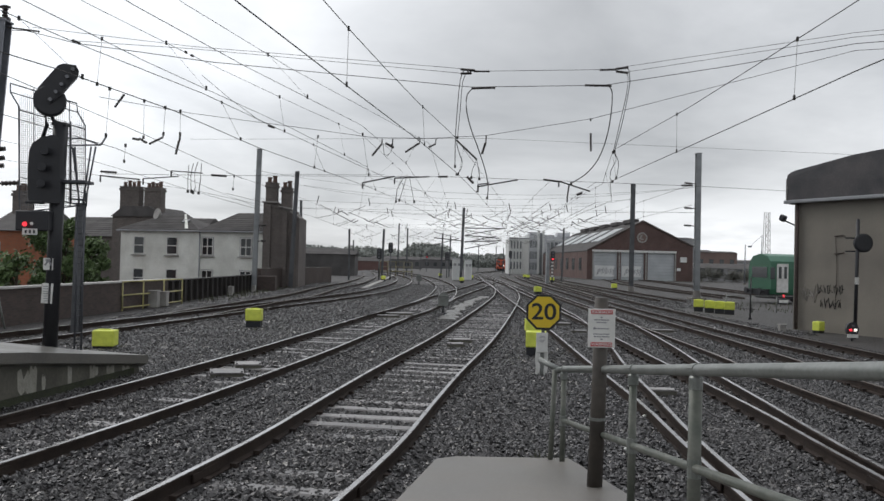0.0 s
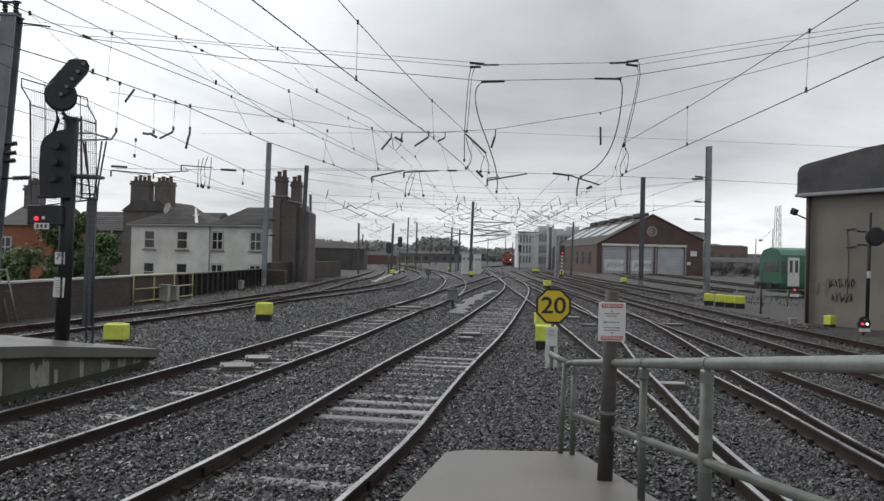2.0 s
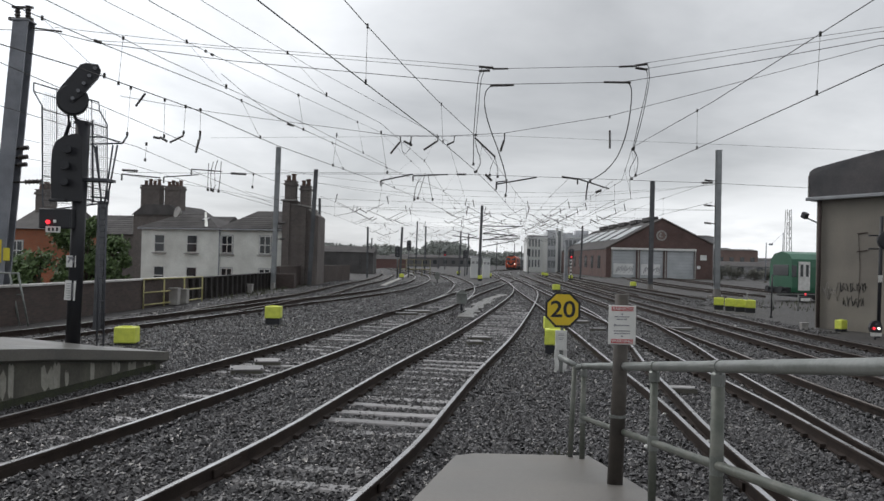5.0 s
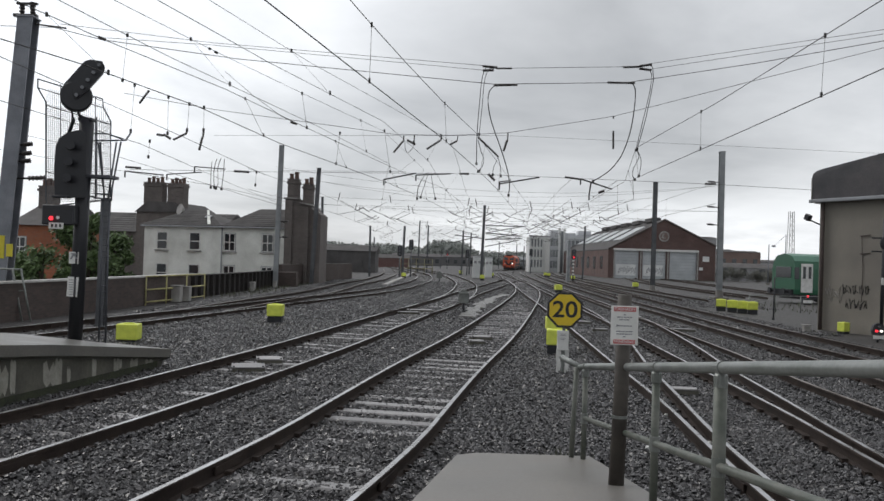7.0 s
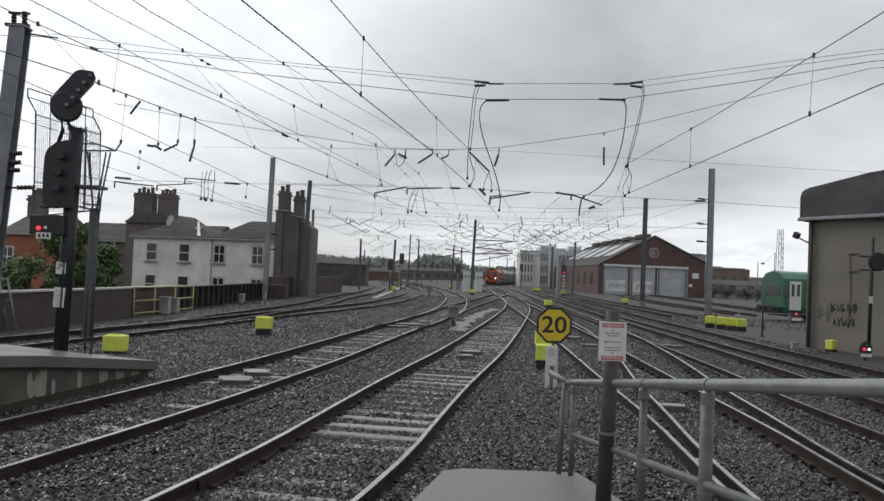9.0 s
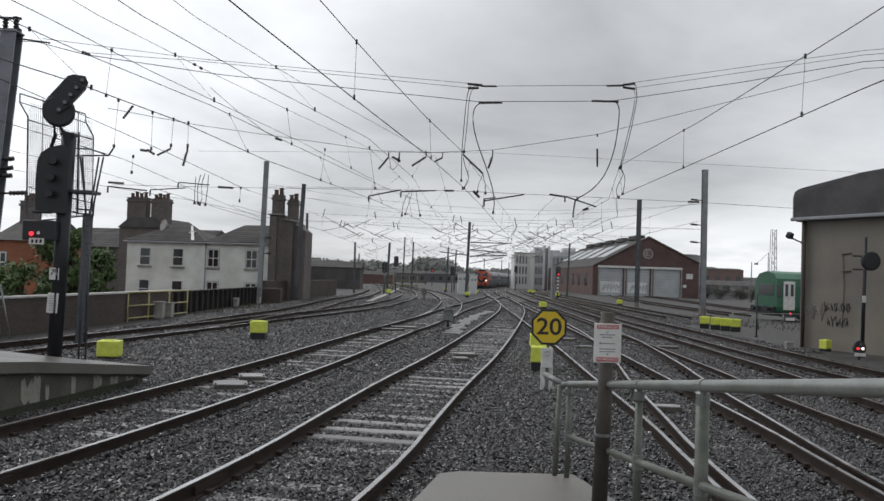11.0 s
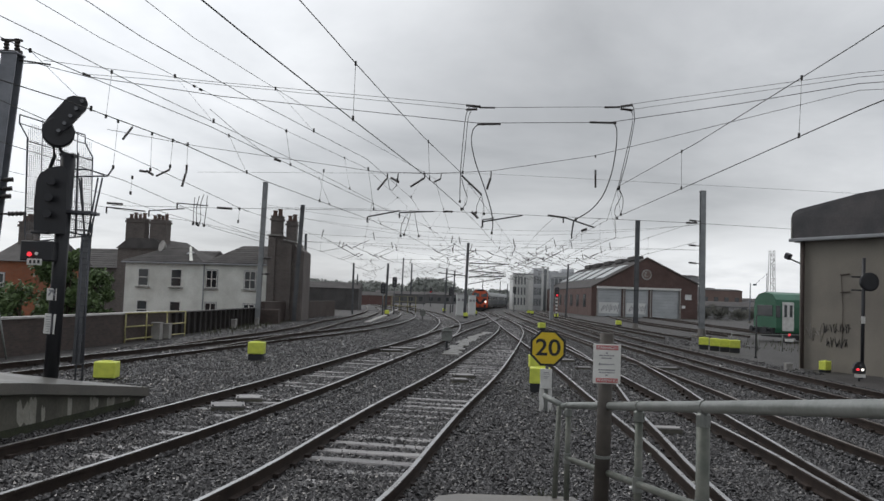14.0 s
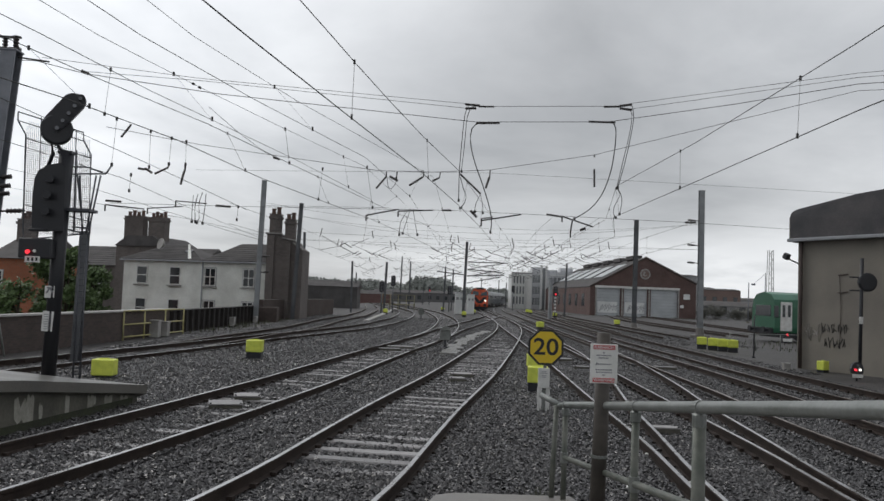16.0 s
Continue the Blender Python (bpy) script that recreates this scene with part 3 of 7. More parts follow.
def build_platforms():
    near = thing("platform_ramp", "wet grey concrete platform ramp sloping down to the ballast", "platform", kind="structure")
    m = Mesh()
    rows = [(8.3, 0.42, 1.58), (8.06, 0.22, 1.58), (7.9, 0.19, 1.58), (5.0, -0.18, 1.58), (1.9, -0.57, 1.58), (-8, -1.82, 1.58)]
    vs = []
    for y, a, b in rows:
        z = ramp_height(y)
        vs += [(a, y, z - 0.4 if z > 0.5 else -0.1), (a, y, z), (b, y, z), (b, y, -0.1)]
    fs = []
    for i in range(len(rows) - 1):
        o = i * 4
        fs += [(o, o + 1, o + 5, o + 4), (o + 1, o + 2, o + 6, o + 5), (o + 2, o + 3, o + 7, o + 6)]
    fs += [(0, 3, 2, 1), (20, 21, 22, 23)]
    m.add(vs, fs)
    part("slab", m, CONCRETE, near)
    body = Mesh()
    body.prism([(0.4, 8.2, -0.1), (1.5, 8.2, -0.1), (1.5, -8, -0.1), (-1.7, -8, -0.1), (-0.1, 5, -0.1)], (0, 0, 0.2))
    part("footing", body, CONCRETE_OLD, near)

    far = thing("platform_end", "stained concrete platform end with a white-streaked side wall", "platform", kind="structure")

    def h(y):
        return min(1.0, 0.33 + 0.1226 * (15.6 - y))

    def edge_x(y):
        return -5.17 - (15.6 - y) * 0.155

    edge = [(edge_x(y), y) for y in (15.6, 15.3, 14.9, 14.0, 13.5, 12.0, 9.6, 4.0, -8.0)]
    back = [(-5.6, 15.45, 0.37), (-6.12, 15.2, 0.45), (-6.8, 14.9, 0.50), (-7.2, 14.0, 0.70), (-7.45, 13.5, 0.77), (-8.0, 12.0, 0.92), (-8.9, 9.6, 1.08), (-10.8, 4.0, 1.12), (-14, -8.0, 1.12)]
    slab, wall = Mesh(), Mesh()
    vs = []
    for (x0, y), (x1, y1, z1) in zip(edge, back):
        vs += [(x0, y, h(y) - 0.16), (x0, y, h(y)), (x1, y1, z1), (x1, y1, -0.05)]
    fs = [(0, 3, 2, 1)]
    for i in range(len(edge) - 1):
        o = 4 * i
        fs += [(o, o + 1, o + 5, o + 4), (o + 1, o + 2, o + 6, o + 5), (o + 2, o + 3, o + 7, o + 6), (o, o + 4, o + 7, o + 3)]
    slab.add(vs, fs)
    part("slab", slab, CONCRETE_DARK, far)
    vs, fs = [], []
    for x, y in edge:
        vs += [(x - 0.15, y - 0.05, -0.1), (x - 0.15, y - 0.05, h(y) - 0.161), (x - 0.34, y - 0.05, -0.1), (x - 0.34, y - 0.05, h(y) - 0.161)]
    for i in range(len(edge) - 1):
        o = 4 * i
        fs += [(o, o + 1, o + 5, o + 4), (o + 2, o + 3, o + 7, o + 6), (o + 1, o + 3, o + 7, o + 5)]
    fs += [(0, 2, 3, 1)]
    wall.add(vs, fs)
    part("side_wall", wall, CONCRETE_OLD, far)
    # lime runs down the wall: broad ones where it is tall, narrow ones towards the tip
    rnd = random.Random(4)
    for y, w, top, foot in ((9.9, 0.2, 0.1, 0.95), (10.35, 0.22, 0.05, 0.9), (10.75, 0.12, 0.1, 0.7), (11.12, 0.13, 0.12, 0.82), (11.34, 0.06, 0.05, 0.8), (12.15, 0.16, 0.12, 0.8), (12.36, 0.09, 0.02, 0.95), (12.62, 0.05, 0.3, 0.8),
                            (13.3, 0.06, 0.05, 0.95), (13.95, 0.08, 0.0, 0.95), (14.08, 0.05, 0.1, 0.6), (14.52, 0.13, 0.02, 0.75), (15.05, 0.14, 0.1, 0.6)):
        x, H = edge_x(y) - 0.136, h(y) - 0.165
        out = [(-w, top + rnd.uniform(0, 0.2)), (-w * 0.5, top), (-w * 0.1, top + rnd.uniform(0.05, 0.3)), (w * 0.5, top + rnd.uniform(0, 0.1)), (w, top + rnd.uniform(0.1, 0.3)), (w * 0.95, foot * rnd.uniform(0.75, 1)), (w * 0.5, foot), (w * 0.2, foot * rnd.uniform(0.8, 0.95)), (-w * 0.4, foot), (-w * 0.9, foot * rnd.uniform(0.7, 0.95))]
        part("lime_streak", Mesh().prism([(x + dy * 0.155, y + dy, H * (1 - k)) for dy, k in out], (-0.006, 0, 0)), LIMEWASH, far, "pale lime run")
    part("moss", Mesh().sweep([(edge_x(y) - 0.12, y, 0) for y in (15.3, 13.0, 11.0, 9.0, 5.0)], [(-0.012, -0.1), (0.03, -0.1), (0.012, 0.10), (-0.012, 0.13)]), MOSS, far, "green mossy foot of the wall")


build_platforms()


def build_handrail():
    root = thing("handrail", "grey galvanised tubular handrail along the platform ramp edge", "handrail", (1.46, 0, 0))

    def z(y):
        return min(2.01, 1.205 + 0.131 * (8.0 - y))

    path = [(0, -6, 2.01), (0, 1.6, 2.005), (0, 1.9, z(1.9))] + [(0, y, z(y)) for y in (2.65, 4.17, 5.4, 8.0)]
    part("top_rail", Mesh().tube(path + [(-0.04, 8.1, 1.18)], 0.031, 12), GALV, root)
    part("mid_rail", Mesh().tube([(p[0], p[1], p[2] - 0.51) for p in path], 0.024, 10), GALV_GREEN, root)
    for y in (8.0, 5.4, 4.17, 1.7, -1.0):
        part("post", Mesh().tube([(0, y, ramp_height(y) - 0.15), (0, y, z(y) - 0.085)], 0.027 if y > 4.5 else 0.035, 12), GALV_GREEN, root)
        c = Mesh().lathe((0, y, z(y) - 0.10), (0, y, z(y) + 0.0), [(0, 0.036), (0.6, 0.036), (0.7, 0.028), (1, 0.028)], 12)
        part("clamp", c, GALV, root)
        c = Mesh().lathe((0, y - 0.035, z(y) + 0.005), (0, y + 0.035, z(y) - 0.005), [(0, 0.036), (1, 0.036)], 12)
        part("clamp", c, GALV, root)
        c = Mesh().lathe((0, y, z(y) - 0.56), (0, y, z(y) - 0.46), [(0, 0.036), (1, 0.036)], 12)
        part("clamp", c, GALV, root)
    part("open_end", Mesh().tube([(-0.19, 8.35, 1.25), (-0.03, 8.15, 1.18)], 0.03, 12), GALV, root)
    part("lean_post", Mesh().tube([(-0.1, 8.15, 0.0), (-0.07, 8.12, 1.18)], 0.026, 10), GALV_GREEN, root)


build_handrail()


def letters_mesh(text, size, depth):
    c = bpy.data.curves.new("letters", "FONT")
    c.body, c.size, c.extrude, c.align_x, c.align_y, c.offset = text, size, depth, "CENTER", "CENTER", size * 0.013
    ob = bpy.data.objects.new("letters", c)
    scene.collection.objects.link(ob)
    me = bpy.data.meshes.new_from_object(ob.evaluated_get(bpy.context.evaluated_depsgraph_get()))
    bpy.data.objects.remove(ob)
    return me


def build_warning_sign():
    x0, y0, z0 = (1.438, 6.30, 2.01)
    x1, y1, z1 = (1.412, 6.30, 0.60)
    root = thing("warning_post", "weathered timber post with a white and red warning board", "sign", (x1, y1, ramp_height(y1) - 0.02))
    h = z0 - ramp_height(y1)
    lean = x0 - x1
    part("post", Mesh().tube([(0, 0, 0), (lean * 0.5 + 0.006, 0, h * 0.5), (lean, 0, h)], 0.062, 12, r2=0.055), WOOD, root)
    part("wire_band", Mesh().lathe((lean * 0.38, 0, h * 0.36), (lean * 0.385, 0, h * 0.375), [(0, 0.066), (1, 0.066)], 12), GALV, root)
    cx, cz = -0.008 + lean * 0.9, h - 0.235
    b = part("board", Mesh().box((cx, -0.066, cz), (0.212, 0.008, 0.302), bevel=0.003), WHITE, root, "white board with red bands")
    for dz in (0.125, -0.125):
        part("red_band", Mesh().box((cx, -0.0715, cz + dz), (0.168, 0.003, 0.032)), SIGN_RED, b)
    for dz, word in ((0.125, "RABHADH"), (-0.125, "WARNING")):
        me = letters_mesh(word, 0.033, 0.001)
        me.materials.append(WHITE)
        part("band_lettering", me, WHITE, b, at=pose(cx, -0.0742, cz + dz, 90))
    text = Mesh()
    rnd = random.Random(8)
    for dz, w in ((0.083, 0.02), (0.064, 0.12), (0.044, 0.085), (-0.003, 0.11), (-0.046, 0.13), (-0.066, 0.12), (-0.086, 0.02)):
        x = -w / 2
        while x < w / 2 - 0.004:
            L = min(rnd.uniform(0.012, 0.03), w / 2 - x)
            text.box((cx + x + L / 2, -0.0712, cz + dz), (L, 0.002, 0.009))
            x += L + 0.004
    text.box((cx - 0.058, -0.0714, cz - 0.002), (0.011, 0.002, 0.02), tilt=("Y", 25))
    tagged(part("small_print", text, SIGN_GREY, b), kind="stuff")


build_warning_sign()


def build_speed_sign():
    x, y, z = (2.52, 16.30, 1.28)
    root = thing("speed_sign", "yellow octagonal speed sign with a black rim reading 20", "sign", (x, y, 0))
    R, z0 = 0.355, z
    oct_ = [(R * math.cos(radians(22.5 + 45 * i)) / math.cos(radians(22.5)) * 1.0, 0, z0 + R * math.sin(radians(22.5 + 45 * i)) / math.cos(radians(22.5))) for i in range(8)]
    oct2 = [(p[0] * 0.88, -0.012, z0 + (p[2] - z0) * 0.88) for p in oct_]
    part("rim", Mesh().prism([(p[0], -0.01, p[2]) for p in oct_], (0, 0.03, 0)), BLACK, root, "black rim")
    face = part("face", Mesh().prism(oct2, (0, 0.004, 0)), SIGN_YELLOW, root, "yellow face")
    me = letters_mesh("20", 0.50, 0.002)
    me.materials.append(BLACK)
    part("number", me, BLACK, face, "black figures 20", at=pose(0, -0.0155, z0 - 0.005, 90) @ Matrix.Diagonal((1.04, 0.93, 1, 1)))
    cab = Mesh()
    cab.box((-0.02, 0.03, z0 - 0.62), (0.23, 0.05, 0.40), bevel=0.006)
    part("white_plate", cab, WHITE, root, "white flaking lower plate")
    for dz, w in ((0.13, 0.10), (0.10, 0.13), (0.05, 0.11), (0.02, 0.08)):
        part("print_bar", Mesh().box((-0.02, 0.003, z0 - 0.62 + dz), (w, 0.003, 0.011)), SIGN_GREY, root)
    for dx in (-0.09, 0.065):
        leg = Mesh().prism([(dx - 0.05, 0.03, -0.04), (dx - 0.01, 0.03, -0.04), (dx + 0.004, 0.03, 0.06), (dx + 0.03, 0.03, 0.03), (dx + 0.045, 0.03, 0.16), (dx + 0.028, 0.03, 0.27), (dx + 0.05, 0.03, 0.36), (dx + 0.04, 0.03, z0 - 0.80), (dx - 0.05, 0.03, z0 - 0.80), (dx - 0.058, 0.03, 0.30), (dx - 0.04, 0.03, 0.14)], (0, 0.03, 0))
        part("leg", leg, WHITE, root)
    part("post", Mesh().box((0, 0.05, (z0 - 0.1) / 2 - 0.05), (0.06, 0.04, z0 - 0.1)), GALV, root)


build_speed_sign()


# ---------------------------------------------------------------- yellow boxes
def build_location_box(at, w=0.44, h=0.34, base=0.2, rz=0.0):
    root = thing("track_box", "yellow-green equipment box on a black base in the ballast", "equipment box", at, rz, group="yellow equipment boxes")
    part("base", Mesh().box((0, 0, base / 2 - 0.03), (w * 0.92, w * 0.75, base + 0.06), bevel=0.01), BLACK, root, "black base")
    lid = Mesh().box((0, 0, base + h / 2), (w, w * 0.8, h), bevel=0.02)
    hood = part("hood", lid, YELLOW, root, "yellow-green hood")
    part("ridge", Mesh().box((0, 0, base + h + 0.012), (w * 0.5, w * 0.1, 0.024), bevel=0.004), YELLOW, hood)
    return root


first_box = build_location_box((-5.34, 26.21, 0.00), 0.50, 0.38, 0.22)
for place, turn, wide in (((-7.48, 19.46, 0.00), 4, 1), ((2.88, 19.80, 0.00), -8, 0), ((3.46, 24.4, 0.00), 0, 0), ((8.81, 60.51, 0.00), 12, 0), ((18.59, 77.10, 0.00), 0, 0), ((17.47, 106.98, 0.00), 0, 0),
                          ((4.64, 91.41, 0.00), 0, 0), ((2.94, 122.41, 0.00), 0, 0), ((16.89, 131.07, 0.00), 0, 0), ((16.88, 126.82, 0.00), 0, 0), ((-4.20, 90.45, 0.00), 0, 0), ((6.80, 108.71, 0.00), 0, 0), ((30.77, 175.18, 0.00), 0, 0)):
    b = copy_thing(first_box, pose(*place, 0, 0, turn))
    if wide:
        b.matrix_basis = pose(place[0], place[1], -0.16, 0, 0, turn) @ Matrix.Diagonal((1.0, 1.0, 1.0, 1))
build_location_box((14.66, 29.30, -0.10), 0.36, 0.33, 0.17, 32)
for place in ((14.72, 42.3, 0.0), (14.98, 41.4, 0.0), (15.24, 40.7, 0.0), (15.52, 40.1, 0.0)):
    copy_thing(first_box, pose(*place, 0, 0, -20))


# ---------------------------------------------------------------- plates and boxes in the tracks
def build_plates():
    for (x, y, z), sx, sy, rz in (((-3.60, 15.31, 0.00), 0.62, 0.62, 14), ((-3.46, 16.52, 0.00), 0.52, 0.5, 14), ((1.17, 22.74, 0.00), 0.62, 0.42, 8), ((0.99, 21.48, 0.00), 0.42, 0.4, 8), ((-0.84, 33.74, 0.00), 1.1, 0.5, 10), ((-1.25, 32.16, 0.00), 0.9, 0.4, 10),
                                  ((8.34, 27.74, 0.00), 0.9, 0.3, 0), ((5.34, 29.96, 0.00), 0.55, 0.35, 0), ((5.32, 26.68, 0.00), 0.55, 0.3, 0), ((4.29, 14.17, 0.00), 0.55, 0.25, 0)):
        root = thing("track_plate", "pale concrete equipment plate lying between the rails", "track plate", (x, y, 0), rz, group="plates between the rails")
        part("foot", Mesh().box((0, 0, 0.02), (sx * 0.96, sy * 0.96, 0.11), bevel=0.01), CONCRETE_OLD, root, "dark stained case")
        lid = part("lid", Mesh().box((0, 0, 0.092), (sx, sy, 0.03), bevel=0.008), SLEEPER, root, "pale wet lid")
        for dx in (-0.43, 0.43):
            for dy in (-0.43, 0.43):
                part("bolt", Mesh().lathe((dx * sx, dy * sy, 0.1), (dx * sx, dy * sy, 0.127), [(0, 0.022), (1, 0.018)], 6), BLACK, lid)
    walk_root = thing("walkway", "row of worn concrete walkway slabs in the ballast", "walkway")
    line = glide([(1.02, 31.51, 0), (1.58, 36.29, 0), (2.33, 42.24, 0), (3.23, 48.23, 0), (4.32, 53.45, 0)], 1.0)
    rnd = random.Random(5)
    for i, p in enumerate(line[:-1]):
        d = line[i + 1] - p
        part("slab", Mesh().box((0, 0, 0), (0.58 + rnd.uniform(-.14, .14), 0.93, 0.08), bevel=0.02), CONCRETE_DARK, walk_root, at=pose(p.x + rnd.uniform(-.12, .12), p.y, 0.035, 0, rnd.uniform(-1, 1), math.degrees(math.atan2(d.y, d.x)) - 90))

    trough = thing("cable_trough", "pale concrete cable trough lids beside the curving tracks", "cable trough")
    line = glide([(-4.51, 64.34, 0), (-4.45, 76.02, 0), (-4.34, 90.08, 0), (-4.47, 129.31, 0)], 1.3)
    for p, q in zip(line, line[1:]):
        d = q - p
        part("lid", Mesh().box((0, d.length / 2, 0.05), (0.45, d.length - 0.06, 0.12), bevel=0.015), COPING, trough, at=pose(p.x, p.y, 0, 0, 0, math.degrees(math.atan2(d.y, d.x)) - 90))


build_plates()


def build_ground_signal(at, size, rz=0.0, lit=False):
    root = thing("ground_signal", "small grey ground signal on a short dark stem" if not lit else "black dwarf signal with a lit red lamp", "signal", at, rz)
    part("stem", Mesh().tube([(0, 0, -0.05), (0, 0, size * 0.45)], size * 0.07, 8), BLACK, root)
    poly = [(-0.36, 0.45), (0.36, 0.45), (0.42, 0.75), (0.30, 1.08), (0.10, 1.2), (-0.12, 1.2), (-0.32, 1.05), (-0.42, 0.75)]
    part("head", Mesh().prism([(a * size * (1 if lit else 0.72), -0.1 * size, b * size) for a, b in poly], (0, 0.2 * size, 0)), BLACK if lit else GALV, root)
    if not lit:
        part("hood", Mesh().box((0, -0.16 * size, 1.0 * size), (0.6 * size, 0.16 * size, 0.08 * size), bevel=0.01), GALV, root)
        part("base", Mesh().box((0, 0, 0.02), (0.5 * size, 0.4 * size, 0.08)), BLACK, root)
    for i, (a, b) in enumerate(((-0.15, 0.7), (0.16, 0.7), (0, 0.98)) if lit else ()):
        part("lamp", Mesh().lathe((a * size, -0.1 * size, b * size), (a * size, -0.2 * size, b * size), [(0, 0.08 * size), (1, 0.08 * size)], 10), LAMP_RED if lit and i == 0 else (LAMP_WHITE if lit and i == 1 else LAMP_OFF), root)
    if lit:
        part("number_plate", Mesh().box((0, -0.12 * size, 0.3 * size), (0.7 * size, 0.02, 0.22 * size)), WHITE, root)


build_ground_signal((1.01, 35.01, 0.00), 0.8)
build_ground_signal((-0.17, 77.22, 0.00), 0.9)
build_ground_signal((14.19, 26.13, 0.00), 0.5, 0, True)


# ---------------------------------------------------------------- masts
def build_mast(foot, top, size, material, label, footing=False, fittings=()):
    """A wide-flange steel mast that leans a little, with its cap and footing."""
    root = thing("overhead_line_mast", label, "mast", foot, group="overhead line masts")
    d = Vector(top) - Vector(foot)
    s, t = size / 2, size * 0.12
    prof = [(-s, -s), (s, -s), (s, -s + t), (t / 2, -s + t), (t / 2, s - t), (s, s - t), (s, s), (-s, s), (-s, s - t), (-t / 2, s - t), (-t / 2, -s + t), (-s, -s + t)]
    part("column", Mesh().prism([(a, b, -0.3) for a, b in prof], d + Vector((0, 0, 0.3))), material, root)
    part("cap", Mesh().box(d, (size * 1.15, size * 1.15, size * 0.12), bevel=0.01), material, root)
    if footing:
        part("footing", Mesh().prism([(a * size * 1.5, b * size * 1.5, -0.1) for a, b in ((-1, -1), (1, -1), (1, 1), (-1, 1))], (0, 0, 0.25)), CONCRETE, root, "pale concrete footing")
        part("collar", Mesh().lathe(d * 0.0, d * 0.06, [(0, size * 0.95), (1, size * 0.7)], 8), CONCRETE, root)
    for f, side in fittings:
        p = d * f
        m = Mesh().tube([p, p + Vector((side, 0, 0.06))], 0.035, 6)
        m.lathe(p + Vector((side * 0.5, 0, 0.03)), p + Vector((side * 0.95, 0, 0.06)), [(i / 8, 0.05 if i % 2 else 0.085) for i in range(9)], 8)
        part("bracket", m, INSUL, root)
    return root


big = build_mast((-14.05, 25.60, -0.19), (-13.39, 25.60, 9.49), 0.48, MAST, "tall grey steel overhead line mast with insulators at its head", fittings=((0.58, 0.55), (0.55, 0.55), (0.525, 0.55), (0.47, 1.1)))
bd = Vector((-13.39, 25.60, 9.49)) - Vector((-14.05, 25.60, -0.19))
head = Mesh()
for dx, dz in ((-0.22, 0.0), (0.12, 0.08)):
    head.lathe(bd + Vector((dx, 0, dz)), bd + Vector((dx, 0, dz + 0.42)), [(i / 8, 0.06 if i % 2 else 0.10) for i in range(9)], 8)
head.box(bd + Vector((-0.06, 0, 0.46)), (0.66, 0.1, 0.06))
head.box(bd + Vector((-0.1, 0, 0.08)), (0.75, 0.14, 0.09))
part("head_gear", head, INSUL, big)
stays = thing("stay_frame", "pale leaning steel stay frame beside the tall mast", "frame", (-12.6, 24.0, 0))
for x0, x1 in ((-0.16, 0.2), (0.09, 0.46)):
    part("stay", Mesh().tube([(x1, 0, -0.1), (x0, 0, 1.55)], 0.03, 8), GALV, stays)
part("top_bar", Mesh().tube([(-0.9, 0.02, 1.53), (0.12, 0.02, 1.53)], 0.03, 8), GALV, stays)
part("mid_bar", Mesh().tube([(-0.8, 0.02, 0.9), (0.26, 0.02, 0.9)], 0.02, 8), GALV, stays)
tag = Mesh().box(bd * 0.245 + Vector((0.02, -0.25, 0)), (0.22, 0.02, 0.72)).box(bd * 0.235 + Vector((0.3, -0.25, 0)), (0.2, 0.02, 0.4))
part("yellow_tag", tag, TAG_YELLOW, big, "yellow tag plates")

build_mast((-11.30, 55.00, 0), (-11.16, 55.00, 9.65), 0.30, MAST_PALE, "pale grey steel overhead line mast by the parapet", fittings=((0.46, 0.7), (0.35, 0.7)))
build_mast((-10.13, 63.0, 0), (-9.81, 63.0, 9.06), 0.29, MAST_DARK, "dark steel mast beside the brick chimneys")
build_mast((-13.07, 88.00, 0), (-13.23, 88.00, 8.64), 0.24, MAST_DARK, "slim dark steel mast behind the brick chimneys")
build_mast((4.93, 100.00, 0), (5.14, 100.00, 9.10), 0.32, MAST_DARK, "dark steel mast beside the relay cabinets")
build_mast((20.01, 58.00, 0), (19.96, 58.00, 10.61), 0.36, MAST_PALE, "pale steel overhead line mast on a concrete footing", True, ((0.79, -1.0), (0.62, -1.0), (0.5, -1.0)))
build_mast((18.36, 70.00, 0), (18.38, 70.00, 9.51), 0.34, MAST_DARK, "dark steel mast with a whitened foot before the shed", True)
for foot, top, w in (((-8.29, 93.0, 0), (-8.35, 93.0, 5.86), 0.30),
                     ((-4.52, 93.0, 0), (-4.38, 93.0, 5.92), 0.36),
                     ((-3.82, 130.0, 0), (-3.70, 130.0, 8.38), 0.30),
                     ((-2.37, 130.0, 0), (-2.31, 130.0, 7.61), 0.34),
                     ((2.95, 120.0, 0), (3.10, 120.0, 6.60), 0.34),
                     ((4.40, 128.0, 0), (4.57, 128.0, 6.57), 0.30),
                     ((19.60, 112.0, 0), (19.79, 112.0, 7.47), 0.30),
                     ((-10.14, 120.0, 0), (-10.13, 120.0, 5.26), 0.25),
                     ((-0.31, 200.0, 0), (-0.02, 200.0, 5.02), 0.30),
                     ((19.25, 190.0, 0), (19.36, 190.0, 6.02), 0.30),
                     ((16.21, 230.0, 0), (16.32, 230.0, 7.88), 0.30),
                     ((21.19, 230.0, 0), (21.32, 230.0, 7.40), 0.30)):
    build_mast(foot, top, w * 0.7, MAST_DARK, "distant dark steel overhead line mast")


